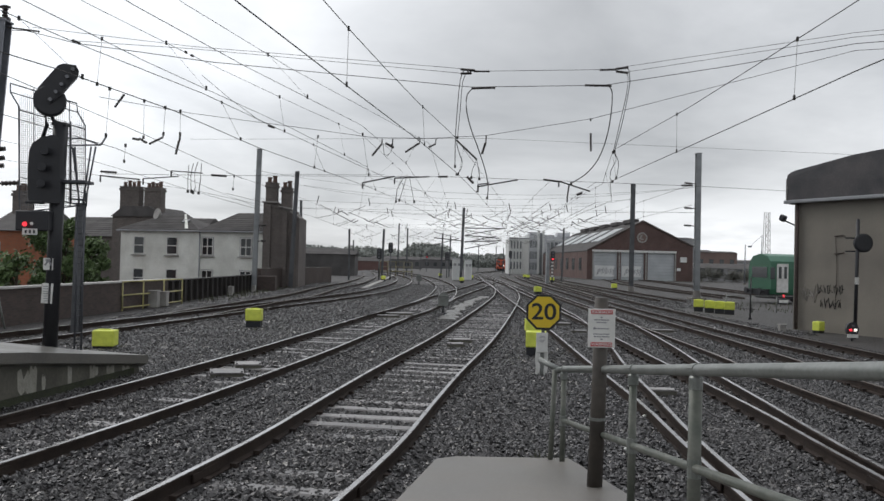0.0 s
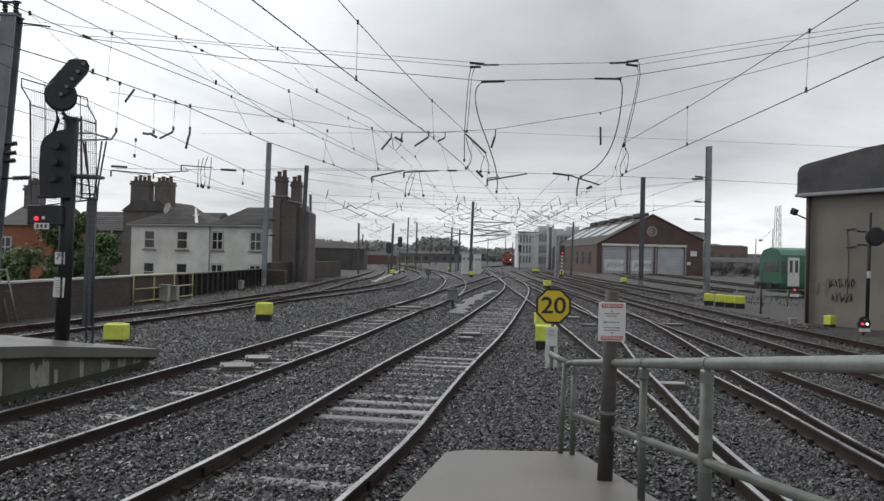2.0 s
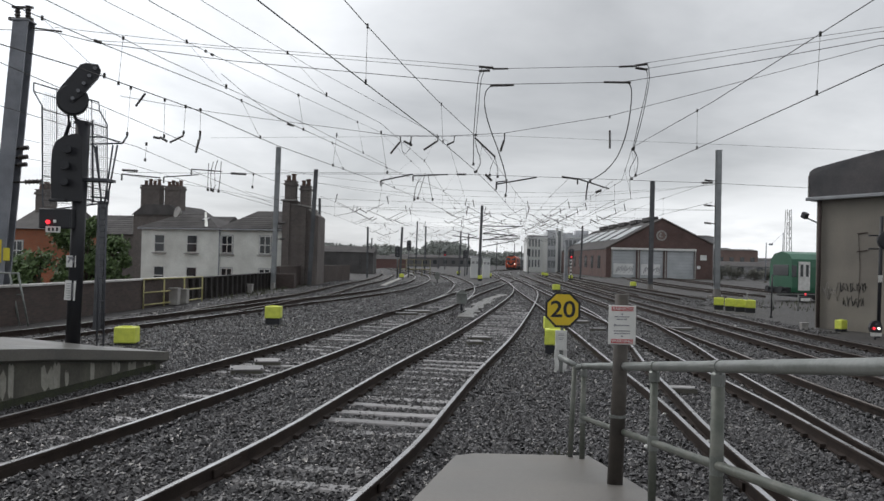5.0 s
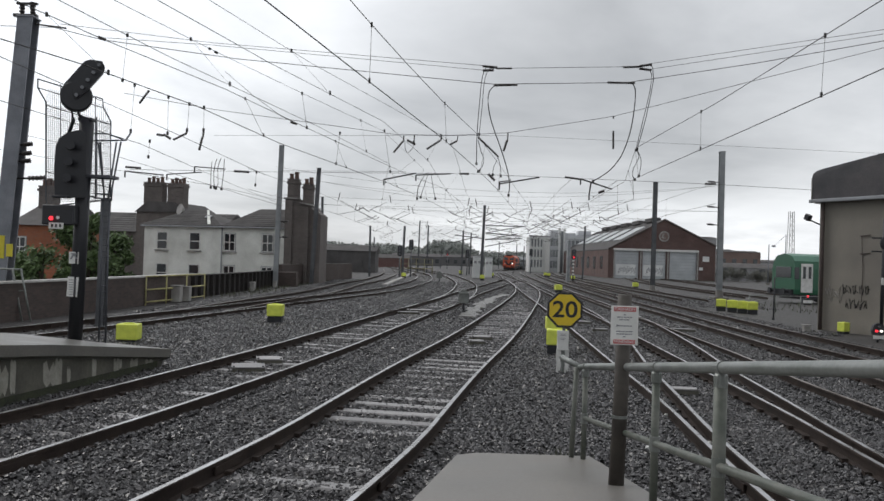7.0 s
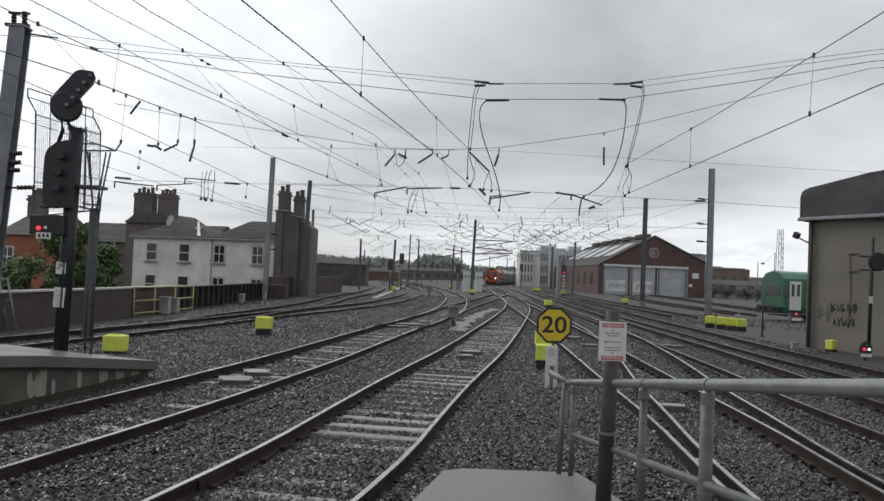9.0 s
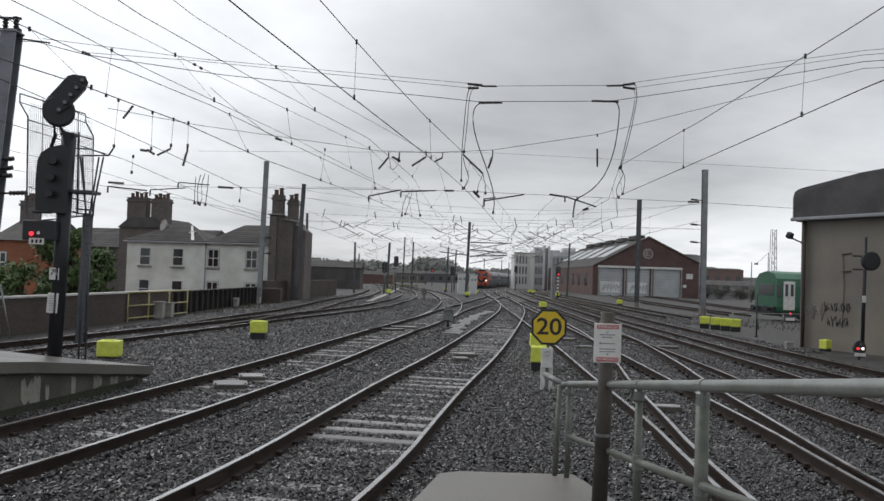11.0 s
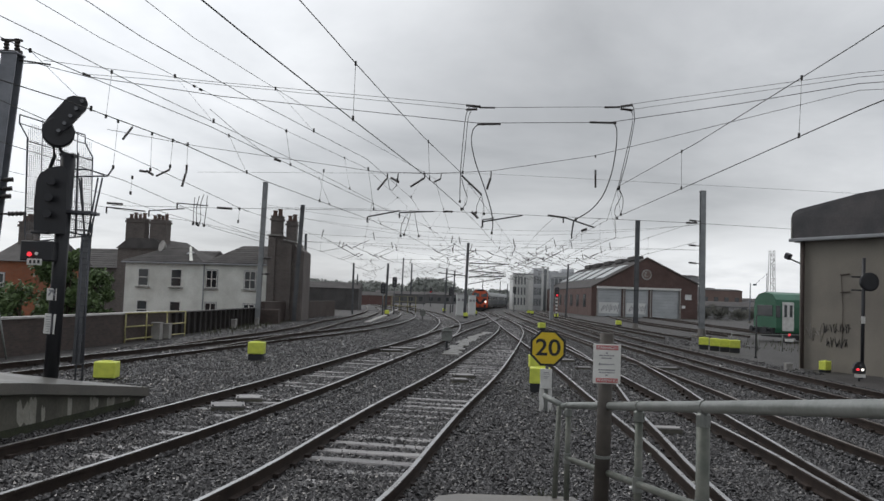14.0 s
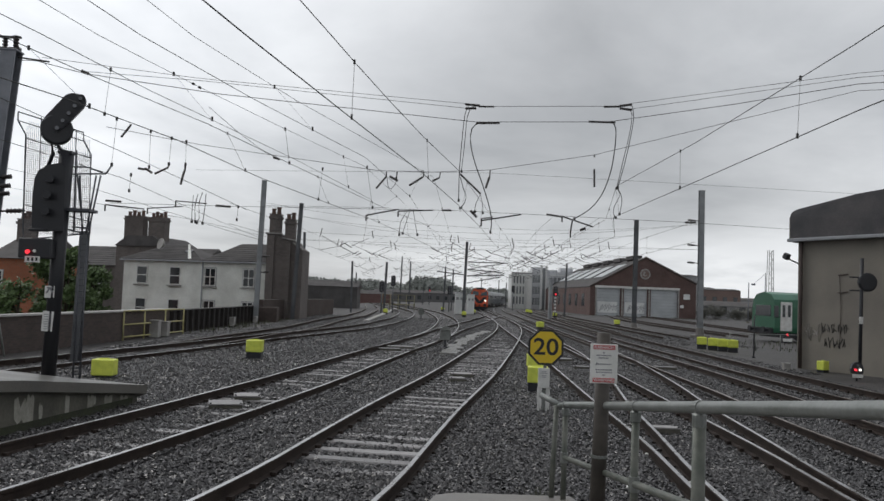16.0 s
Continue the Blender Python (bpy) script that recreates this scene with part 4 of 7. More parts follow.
# ---------------------------------------------------------------- colour-light signal on the platform end
def build_main_signal():
    x, y, z = (-6.68, 14.80, 0.50)
    root = thing("colour_light_signal", "black railway signal with a route feather and one red lamp lit", "signal", (x, y, z - 0.05))
    # its face is drawn in units of about a centimetre, leaning a little; it is turned towards the platform
    unit, lean, face = 0.01035, radians(1.8), Vector((-0.45, 1, 0))

    def at(u, v, deep=0.0):
        """A place on the signal's upright face, and how deep behind it."""
        dx, dz = (u - 132) * unit, (606 - v) * unit
        return Vector((dx * math.cos(lean) - dz * math.sin(lean), 0, dx * math.sin(lean) + dz * math.cos(lean) + 0.05)) + face * deep

    part("post", Mesh().tube([at(132, 612), at(152, 212)], 0.125, 16), BLACK, root)
    part("post_cap", Mesh().box(at(152, 212), (0.26, 0.2, 0.06), bevel=0.01), BLACK, root)
    head = [(97, 262), (103, 248), (118, 237), (140, 233), (150, 240), (150, 352), (96, 350), (95, 300)]
    hb = part("main_head", Mesh().prism([at(a, b, -0.24) for a, b in head], face * 0.22), BLACK, root, "black rounded backboard")
    for a, b in ((123, 262), (119, 290), (117, 318)):
        m = Mesh().lathe(at(a, b, -0.24), at(a, b, -0.40), [(0, 0.07), (1, 0.074)], 16)
        part("hood", m, BLACK, hb)
        part("lens", Mesh().lathe(at(a, b, -0.245), at(a, b, -0.27), [(0, 0.062), (1, 0.058)], 14), LAMP_OFF, hb)
    disc = part("feather_base", Mesh().lathe(at(133, 173, -0.22), at(133, 173, -0.02), [(0, 0.25), (0.1, 0.275), (0.9, 0.275), (1, 0.25)], 24), BLACK, root)
    arm = [(112, 152), (147, 113), (157, 110), (178, 113), (183, 124), (180, 133), (152, 164), (133, 180)]
    part("feather_arm", Mesh().prism([at(a, b, -0.25) for a, b in arm], face * 0.2), BLACK, root)
    for i in range(5):
        k = i / 4
        a, b = 133 + (172 - 133) * k, 173 + (121 - 173) * k
        part("lens", Mesh().lathe(at(a, b, -0.25), at(a, b, -0.32), [(0, 0.034), (1, 0.034)], 12), LAMP_OFF, disc)
    part("head_bracket", Mesh().tube([at(124, 194, -0.1), at(128, 214, -0.1), at(118, 244, -0.1)], 0.035, 8), BLACK, root)
    part("head_bracket", Mesh().tube([at(136, 194, -0.05), at(138, 204, -0.05), at(152, 214)], 0.03, 8), BLACK, root)
    low = part("lower_head", Mesh().box(at(107, 382, -0.2), (0.58, 0.26, 0.36), bevel=0.02), BLACK, root)
    part("red_lamp", Mesh().lathe(at(90, 388, -0.34), at(90, 388, -0.40), [(0, 0.04), (1, 0.036)], 14), LAMP_RED, low, "lit red lamp")
    part("marker_lamp", Mesh().lathe(at(102, 387, -0.34), at(102, 387, -0.37), [(0, 0.03), (1, 0.03)], 10), WHITE, low)
    part("hood", Mesh().box(at(108, 350, -0.2), (0.3, 0.16, 0.05), bevel=0.01), BLACK, low)
    part("number_plate", Mesh().box(at(99, 401, -0.335), (0.26, 0.02, 0.11)), WHITE, low)
    for i in range(3):
        part("plate_mark", Mesh().box(at(92 + i * 7, 401, -0.348), (0.035, 0.006, 0.06)), BLACK, low)
    sp = part("symbol_plate", Mesh().box(at(130, 457, -0.115), (0.175, 0.012, 0.215), bevel=0.002), WHITE, root, "white plate with a dark symbol")
    mk = Mesh().box(at(127, 455, -0.124), (0.03, 0.004, 0.10), tilt=("Y", 30)).box(at(133, 455, -0.124), (0.03, 0.004, 0.10), tilt=("Y", -30)).box(at(130, 450, -0.124), (0.1, 0.004, 0.025))
    part("symbol", mk, SIGN_GREY, sp)
    np_ = part("notice_plate", Mesh().box(at(128, 508, -0.115), (0.195, 0.012, 0.36), bevel=0.002, tilt=("Y", 3)), WHITE, root, "white notice plate")
    t = Mesh()
    for i in range(7):
        t.box(at(128, 496 + i * 4.2, -0.124), (0.13, 0.004, 0.012))
    part("notice_print", t, SIGN_GREY, np_)
    # screen of wire mesh behind the heads
    scr = Mesh()
    back = 0.45
    out = [(62, 130), (62, 146), (77, 172), (78, 346), (80, 364), (190, 352), (196, 345), (196, 208), (182, 182), (181, 167)]
    scr.tube([at(a, b, back) for a, b in out + [out[0]]], 0.014, 6)
    for p, q in (((62, 146), (182, 183)), ((77, 178), (196, 214)), ((78, 300), (196, 330)), ((104, 140), (104, 358)), ((168, 164), (168, 354))):
        scr.tube([at(*p, back), at(*q, back)], 0.010, 6)
    part("screen_frame", scr, MESH_STEEL, root)
    net = Mesh()
    for i in range(34):
        px = 79 + i * 3.45
        net.tube([at(px, 140 + (px - 62) * 0.31 + (12 if px < 80 else 0), back), at(px, 352, back)], 0.0036, 3, cap=False)
    for i in range(46):
        py = 176 + i * 4.0
        net.tube([at(78, py, back), at(195, min(352, py + 34 * max(0, 1 - i / 20)), back)], 0.0036, 3, cap=False)
    tagged(part("screen_mesh", net, MESH_STEEL, root), kind="stuff")
    for p, q in (((152, 234), (190, 236)), ((190, 236), (216, 245)), ((157, 248), (222, 247)), ((222, 247), (231, 233)), ((169, 205), (169, 352)), ((172, 250), (182, 330)), ((205, 250), (190, 354)),
                 ((213, 250), (198, 330)), ((198, 330), (196, 356)), ((150, 345), (196, 356)), ((176, 250), (184, 356)), ((152, 314), (206, 317)), ((165, 342), (196, 345))):
        part("cage_bar", Mesh().tube([at(*p, 0.1), at(*q, 0.1)], 0.016, 6), MESH_STEEL, root)
    part("foot_board", Mesh().box(at(178, 313, 0.1), (0.5, 0.4, 0.05), rz=0), MESH_STEEL, root)
    lad = Mesh()
    for a in (181, 193):
        lad.tube([at(a, 356, 0.12), at(a - 6, 612, 0.12)], 0.018, 6)
    for i in range(24):
        py = 362 + i * 10.4
        lad.tube([at(181 - (py - 356) / 256 * 6, py, 0.12), at(193 - (py - 356) / 256 * 6, py, 0.12)], 0.011, 5)
    part("ladder", lad, MESH_STEEL, root)


build_main_signal()
build_mast((-9.68, 23.00, 0), (-9.63, 23.00, 3.66), 0.21, MAST_DARK, "grey steel column standing behind the platform signal")


# ---------------------------------------------------------------- parapet wall, fence, houses
def build_parapet():
    root = thing("wall_parapet", "dark sooty parapet wall with a pale coping along the tracks", "wall", kind="structure")
    pts = [Vector((-15.6, 5, 0)), Vector((-13.9, 16, 0)), Vector((-12.75, 24, 0)), Vector((-12.2, 32, 0)), Vector((-12.0, 38, 0))]
    top = 1.12
    prof = [(-0.2, -3), (0.2, -3), (0.2, top), (-0.2, top)]
    part("wall_body", Mesh().sweep(pts, prof), WALL_DARK, root)
    part("coping", Mesh().sweep(pts, [(-0.26, top + 0.003), (0.26, top + 0.003), (0.24, top + 0.06), (-0.24, top + 0.06)]), COPING, root, "pale stone coping")
    girder = thing("wall_girder", "dark ribbed steel girder parapet along the tracks", "wall", kind="structure")
    a, b = Vector((-12.0, 38.1, 0)), Vector((-11.75, 58, 0))
    d = (b - a).normalized()
    part("web", Mesh().sweep([a, b], [(-0.06, -2.5), (0.06, -2.5), (0.06, 1.05), (-0.06, 1.05)]), GIRDER, girder)
    part("flange", Mesh().sweep([a, b], [(-0.2, 1.053), (0.2, 1.053), (0.2, 1.10), (-0.2, 1.10)]), GIRDER, girder)
    for i in range(20):
        p = a + d * (0.5 + i)
        part("rib", Mesh().box((p.x + 0.15, p.y, 0.5), (0.17, 0.08, 1.09)), GIRDER, girder)
    pier = thing("wall_pier", "dark brick wall end beyond the girder parapet", "wall", kind="structure")
    part("wall_body", Mesh().sweep([Vector((-11.75, 58.1, 0)), Vector((-10.6, 72, 0)), Vector((-9.6, 84, 0))], [(-0.3, -3), (0.3, -3), (0.3, 1.5), (-0.3, 1.5)]), WALL_DARK, pier)
    part("block", Mesh().box((-11.2, 57.2, 0.25), (2.0, 0.8, 1.5), bevel=0.03), WALL_DARK, pier)
    for (x, y, z), s in (((-11.5, 35.2, 0), 0.7), ((-11.4, 36.2, 0), 0.62), ((-11.2, 48, 0), 0.5), ((-11.1, 54, 0), 0.4)):
        c = thing("relay_cabinet", "pale weathered trackside cabinet by the parapet", "cabinet", (x, y, z))
        part("case", Mesh().box((0, 0, 0.5 * s), (0.55 * s, 0.4, 1.0 * s), bevel=0.02), COPING, c)
        part("lid", Mesh().box((0, 0, 1.02 * s), (0.6 * s, 0.46, 0.06), bevel=0.01), COPING, c)


build_parapet()


def build_fence():
    p = [Vector((-11.91, 32.60, 0.00)), Vector((-11.70, 34.41, 0.00)), Vector((-11.48, 36.43, 0.00)), Vector((-11.32, 38.64, 0.00))]
    root = thing("yellow_railing", "faded yellow tubular safety railing by the parapet wall", "railing")
    for q in p:
        part("post", Mesh().tube([q - Vector((0, 0, 0.1)), q + Vector((0, 0, 1.18))], 0.035, 8), FENCE_YELLOW, root)
    for h in (1.16, 0.62, 0.12):
        part("rail", Mesh().tube([q + Vector((0, 0, h)) for q in p], 0.03, 8), FENCE_YELLOW, root)


FENCE_YELLOW = mat("faded_yellow", (0.50, 0.45, 0.20), 0.6, var=0.25, scale=3, fine=20, dark=(0.26, 0.24, 0.12))
build_fence()


def sash_window(parent, x, z, w, h, y=0.0, style=0):
    """A recessed sash in a wall's face that looks along -y: reveal, frame, two panes, sill."""
    win = part("window", Mesh().box((x, y + 0.02, z), (w + 0.10, 0.05, h + 0.10)), TRIM_GREY if style else RENDER_WHITE, parent)
    part("pane", Mesh().box((x, y - 0.008, z), (w, 0.016, h)), GLASS, win)
    fr = Mesh()
    t = 0.07
    for dx in (-1, 1):
        fr.box((x + dx * (w / 2 - t / 2), y - 0.02, z), (t, 0.035, h))
    for dz in (-1, 0, 1):
        fr.box((x, y - 0.022, z + dz * (h / 2 - t / 2)), (w - 2 * t, 0.037, t))
    if style:
        fr.box((x, y - 0.022, z), (t, 0.037, h - 2 * t))
    part("sash", fr, WHITE, win)
    part("sill", Mesh().box((x, y - 0.08, z - h / 2 - 0.09), (w + 0.3, 0.2, 0.1), bevel=0.01), COPING, win)


def hip_roof(m, x0, x1, y0, y1, z0, z1, inset):
    ym = (y0 + y1) / 2
    vs = [(x0, y0, z0), (x1, y0, z0), (x1, y1, z0), (x0, y1, z0), (x0 + inset, ym, z1), (x1 - inset, ym, z1), (x0, y0, z0 - 0.12), (x1, y0, z0 - 0.12), (x1, y1, z0 - 0.12), (x0, y1, z0 - 0.12)]
    m.add(vs, [(0, 1, 5, 4), (1, 2, 5), (2, 3, 4, 5), (3, 0, 4), (6, 9, 8, 7), (0, 6, 7, 1), (1, 7, 8, 2), (2, 8, 9, 3), (3, 9, 6, 0)])


def chimney(parent, x, y, z0, z1, w, d, pots, label=""):
    c = part("chimney", Mesh().box((x, y, (z0 + z1) / 2), (w, d, z1 - z0)), BRICK_DARK, parent, label)
    part("chimney_cap", Mesh().box((x, y, z1 - 0.22), (w + 0.16, d + 0.16, 0.18)).box((x, y, z1 + 0.04), (w + 0.1, d + 0.1, 0.08)), BRICK_DARK, c)
    for i in range(pots):
        px = x + (i - (pots - 1) / 2) * w / max(pots, 1) * 0.95
        part("pot", Mesh().lathe((px, y, z1 + 0.08), (px, y, z1 + 0.52 + 0.12 * (i % 2)), [(0, 0.19), (0.75, 0.15), (0.82, 0.2), (1, 0.19)], 8), POT, c)


POT = mat("chimney_pot", (0.14, 0.085, 0.065), 0.8, var=0.25, scale=2, fine=12, dark=(0.08, 0.055, 0.048))


def slate_courses(roof, p00, p10, p01, p11, rows):
    """Overlapping slate courses on one roof slope, from eaves p00-p10 to ridge p01-p11."""
    p00, p10, p01, p11 = (Vector(p) for p in (p00, p10, p01, p11))
    n = (p10 - p00).cross(p01 - p00).normalized()
    if n.z < 0:
        n = -n
    for i in range(rows):
        a0, a1 = i / rows, (i + 1) / rows
        q = [p00.lerp(p01, a0) + n * 0.045, p10.lerp(p11, a0) + n * 0.045, p10.lerp(p11, a1) + n * 0.02, p00.lerp(p01, a1) + n * 0.02]
        part("slate_course", Mesh().add(q + [v - n * 0.03 for v in q], [(0, 1, 2, 3), (4, 7, 6, 5), (0, 4, 5, 1), (1, 5, 6, 2), (2, 6, 7, 3), (3, 7, 4, 0)]), SLATE, roof)


def build_white_house():
    root = thing("white_house", "white-rendered terraced house with grey slate hipped roofs", "house", (-25.88, 70.0, 0), -16.3)
    L, D, ev = 14.2, 4.8, 4.34
    part("wall", Mesh().box((L / 2, D / 2, (ev - 4) / 2), (L, D, ev + 4)), RENDER_WHITE, root, "off-white rendered walls")
    for x0, x1, inset, zr in ((-0.25, 7.7, 3.0, 5.85), (7.7, L + 0.25, 2.2, 6.05)):
        m = Mesh()
        hip_roof(m, x0, x1, -0.25, D + 0.2, ev + 0.125, zr, inset)
        ym = (D - 0.05) / 2
        roof = part("roof", m, SLATE, root)
        slate_courses(roof, (x0, -0.25, ev + 0.125), (x1, -0.25, ev + 0.125), (x0 + inset, ym, zr), (x1 - inset, ym, zr), 9)
    for a, b, w in (((6.3, -0.15, ev + 0.24), (4.75, 2.2, 5.9), 0.2),):
        a, b = Vector(a), Vector(b)
        part("flashing", Mesh().prism([a, a + Vector((w * 1.6, 0, 0.0)), b + Vector((w, 0, 0)), b], (0, -0.02, 0.03)), RENDER_WHITE, root, "white lead flashing")
    part("gutter", Mesh().box((L / 2, -0.31, ev + 0.02), (L + 0.4, 0.12, 0.12), bevel=0.02), TRIM_GREY, root)
    part("rooflight", Mesh().box((5.6, 1.1, 5.26), (0.6, 0.45, 0.1), tilt=("X", 32)), GLASS, root)
    for i, x in enumerate((1.85, 5.05, 8.4, 11.95)):
        sash_window(root, x, 3.12, 1.05, 1.5, -0.02, i > 1)
        sash_window(root, x, 0.35, 1.05, 1.6, -0.02, i > 1)
    part("downpipe", Mesh().tube([(7.7, -0.1, ev), (7.7, -0.1, -3)], 0.06, 6), TRIM_GREY, root)
    part("dish", Mesh().lathe((3.3, 0.9, 5.75), (3.1, 0.5, 5.85), [(0, 0.1), (0.6, 0.4), (1, 0.5)], 14), COPING, root)


build_white_house()


def build_back_houses():
    t = thing("brick_terrace", "dark brick terrace with slate roof and tall clustered chimneys", "house", (-37.5, 82, 0), -14)
    part("wall", Mesh().box((8, 4, 0.5), (16, 8, 7.0)), BRICK_DARK, t)
    m = Mesh()
    m.prism([(-0.2, -0.3, 4.0), (-0.2, 8.3, 4.0), (-0.2, 4, 6.1)], (16.4, 0, 0))
    slate_courses(part("roof", m, SLATE, t), (-0.2, -0.3, 4.02), (16.2, -0.3, 4.02), (-0.2, 4, 6.12), (16.2, 4, 6.12), 9)
    for i in range(4):
        sash_window(t, 2 + i * 3.6, 2.2, 1.0, 1.5, -0.02)
    c = thing("chimney_house", "sooty brick house gable with two broad chimney stacks", "house", (-29.3, 77.5, 0), -12)
    part("wall", Mesh().box((2.4, 3, 1.0), (5.2, 6, 9.8)), BRICK_DARK, c)
    m = Mesh().prism([(-0.3, -0.2, 5.9), (5.3, -0.2, 5.9), (3.6, -0.2, 6.9), (1.0, -0.2, 6.9)], (0, 6.4, 0))
    part("roof", m, SLATE, c)
    chimney(c, 1.2, 0.9, 5.5, 8.75, 1.95, 0.9, 4)
    chimney(c, 3.6, 0.9, 5.5, 8.65, 1.7, 0.9, 4)
    o = thing("orange_brick_house", "orange brick house behind the parapet wall", "house", (-29.77, 56, 0), -8)
    part("wall", Mesh().box((1.6, 3, 0.5), (3.4, 6, 6.4)), BRICK_ORANGE, o)
    part("roof", Mesh().prism([(-0.3, -0.3, 3.72), (-0.3, 6.3, 3.72), (-0.3, 3, 5.2)], (3.9, 0, 0)), SLATE, o)
    chimney(o, 0.55, 3.0, 4.2, 6.6, 1.15, 0.8, 3)
    sash_window(o, 0.5, 2.2, 0.9, 1.4, -0.02, 1)
    sash_window(o, 0.5, -0.2, 0.9, 1.4, -0.02, 1)
    g = thing("brick_gable_house", "tall dark brick gable with twin chimney stacks beside the tracks", "house", (-12.6, 64.2, 0))
    part("wall", Mesh().prism([(0, 0, -3), (2.85, 0, -3), (2.85, 0, 5.5), (2.25, 0, 5.95), (2.2, 0, 6.2), (1.25, 0, 6.35), (1.15, 0, 6.7), (0.0, 0, 6.7)], (0, 4, 0)), BRICK_DARK, g, "dark sooty brick")
    for x, w, z in ((0.12, 0.5, 6.55), (1.5, 0.42, 6.0), (2.42, 0.36, 5.4)):
        part("buttress", Mesh().box((x + w / 2, -0.12, z / 2 - 1.5), (w, 0.24, z + 3)), BRICK_DARK, g)
    part("weathering", Mesh().box((0.55, -0.05, 6.72), (1.3, 0.3, 0.1)).box((1.75, -0.05, 6.3), (1.1, 0.3, 0.1), tilt=("Y", 9)).box((2.5, -0.05, 5.75), (0.9, 0.3, 0.1), tilt=("Y", 36)), COPING, g, "worn stone weathering")
    chimney(g, 0.55, 0.6, 6.6, 8.22, 0.86, 0.9, 2)
    chimney(g, 1.72, 0.8, 6.2, 7.86, 0.78, 0.9, 2)
    part("roof", Mesh().prism([(0.0, 1.4, 5.7), (2.85, 1.4, 5.5), (1.35, 1.4, 6.5)], (0, 2.6, 0)), SLATE, g)


build_back_houses()


# ---------------------------------------------------------------- trees
def build_tree(at, height, spread, seed, leaves, leaf, material=None):
    rnd = random.Random(seed)
    root = thing("tree", "leafy green tree behind the dark parapet wall", "tree", at)
    tr = Mesh().tube([(0, 0, 0), (0.1, 0, height * 0.3), (0.0, 0.1, height * 0.6), (0.1, 0, height * 0.9)], 0.2, 8, r2=0.04)
    lumps = []
    for i in range(14):
        a, h = rnd.uniform(0, 6.28), rnd.uniform(0.3, 0.95) * height
        r = spread * rnd.uniform(0.3, 0.75) * (1.15 - h / height * 0.5)
        tip = Vector((math.cos(a) * r, math.sin(a) * r * 0.7, h))
        tr.tube([(0.05, 0, h * 0.7), tip * 0.6 + Vector((0, 0, h * 0.38)), tip], 0.07, 5, r2=0.015)
        lumps.append((tip, rnd.uniform(0.5, 1.0) * spread * 0.36))
    part("trunk", tr, BARK, root)
    cr = Mesh()
    vs, fs = [], []
    for i in range(leaves):
        c, r = rnd.choice(lumps)
        v = Vector((rnd.gauss(0, 1), rnd.gauss(0, 1), rnd.gauss(0, 0.85)))
        v = v.normalized() * r * rnd.uniform(0.45, 1.15)
        p = c + v
        n = Vector((rnd.gauss(0, 1), rnd.gauss(0, 1), rnd.gauss(0.6, 1))).normalized()
        u = n.orthogonal().normalized() * leaf * rnd.uniform(0.6, 1.3)
        w = n.cross(u).normalized() * leaf * rnd.uniform(0.4, 0.8)
        o = len(vs)
        vs += [p - u, p - u * 0.1 + w, p + u, p - u * 0.1 - w]
        fs += [(o, o + 1, o + 2, o + 3)]
    me = bpy.data.meshes.new("crown")
    me.from_pydata(vs, [], fs)
    me.shade_flat()
    me.materials.append(material or LEAF)
    part("crown", me, LEAF, root)


def build_bush(at, h, w, seed):
    """Scrub at the yard's edge: several thin stems, each with its own tufts of leaves."""
    rnd = random.Random(seed)
    root = thing("bush", "dark scrubby bush at the far edge of the yard", "bush", at, group="bushes at the yard edge")
    stems, vs, fs = Mesh(), [], []
    for i in range(7):
        tip = Vector((rnd.uniform(-w, w) * 0.7, rnd.uniform(-1, 1), h * rnd.uniform(0.55, 1)))
        stems.tube([(tip.x * 0.3, 0, -0.1), tip * 0.6, tip], 0.05, 5, r2=0.02)
        for j in range(170):
            p = tip * rnd.uniform(0.45, 1.05) + Vector((rnd.gauss(0, 0.4), rnd.gauss(0, 0.4), rnd.gauss(0, 0.3)))
            u = Vector((rnd.gauss(0, 1), rnd.gauss(0, 1), rnd.gauss(0, 1))).normalized()
            v = u.orthogonal().normalized() * 0.08
            u *= 0.13
            o = len(vs)
            vs += [p - u, p + v, p + u, p - v]
            fs.append((o, o + 1, o + 2, o + 3))
    part("stem", stems, BARK, root)
    me = bpy.data.meshes.new("foliage")
    me.from_pydata(vs, [], fs)
    me.materials.append(SCRUB)
    part("foliage", me, SCRUB, root)


build_tree((-21.9, 50, -2.5), 6.6, 2.8, 3, 8000, 0.14)
build_tree((-21.95, 54, -2.5), 5.7, 2.0, 5, 5500, 0.14)
build_tree((-22.79, 46, -2.5), 5.0, 2.3, 9, 4500, 0.14)
build_tree((-22.40, 42, -2.5), 4.2, 1.9, 12, 3000, 0.14)


for x, y, h, w, sd in ((48.5, 139, 1.9, 2.2, 41), (51.5, 141, 2.4, 2.4, 42), (55.0, 140, 1.7, 2.6, 43), (58.5, 143, 2.2, 2.4, 44)):
    build_bush((x, y, 0), h, w, sd)


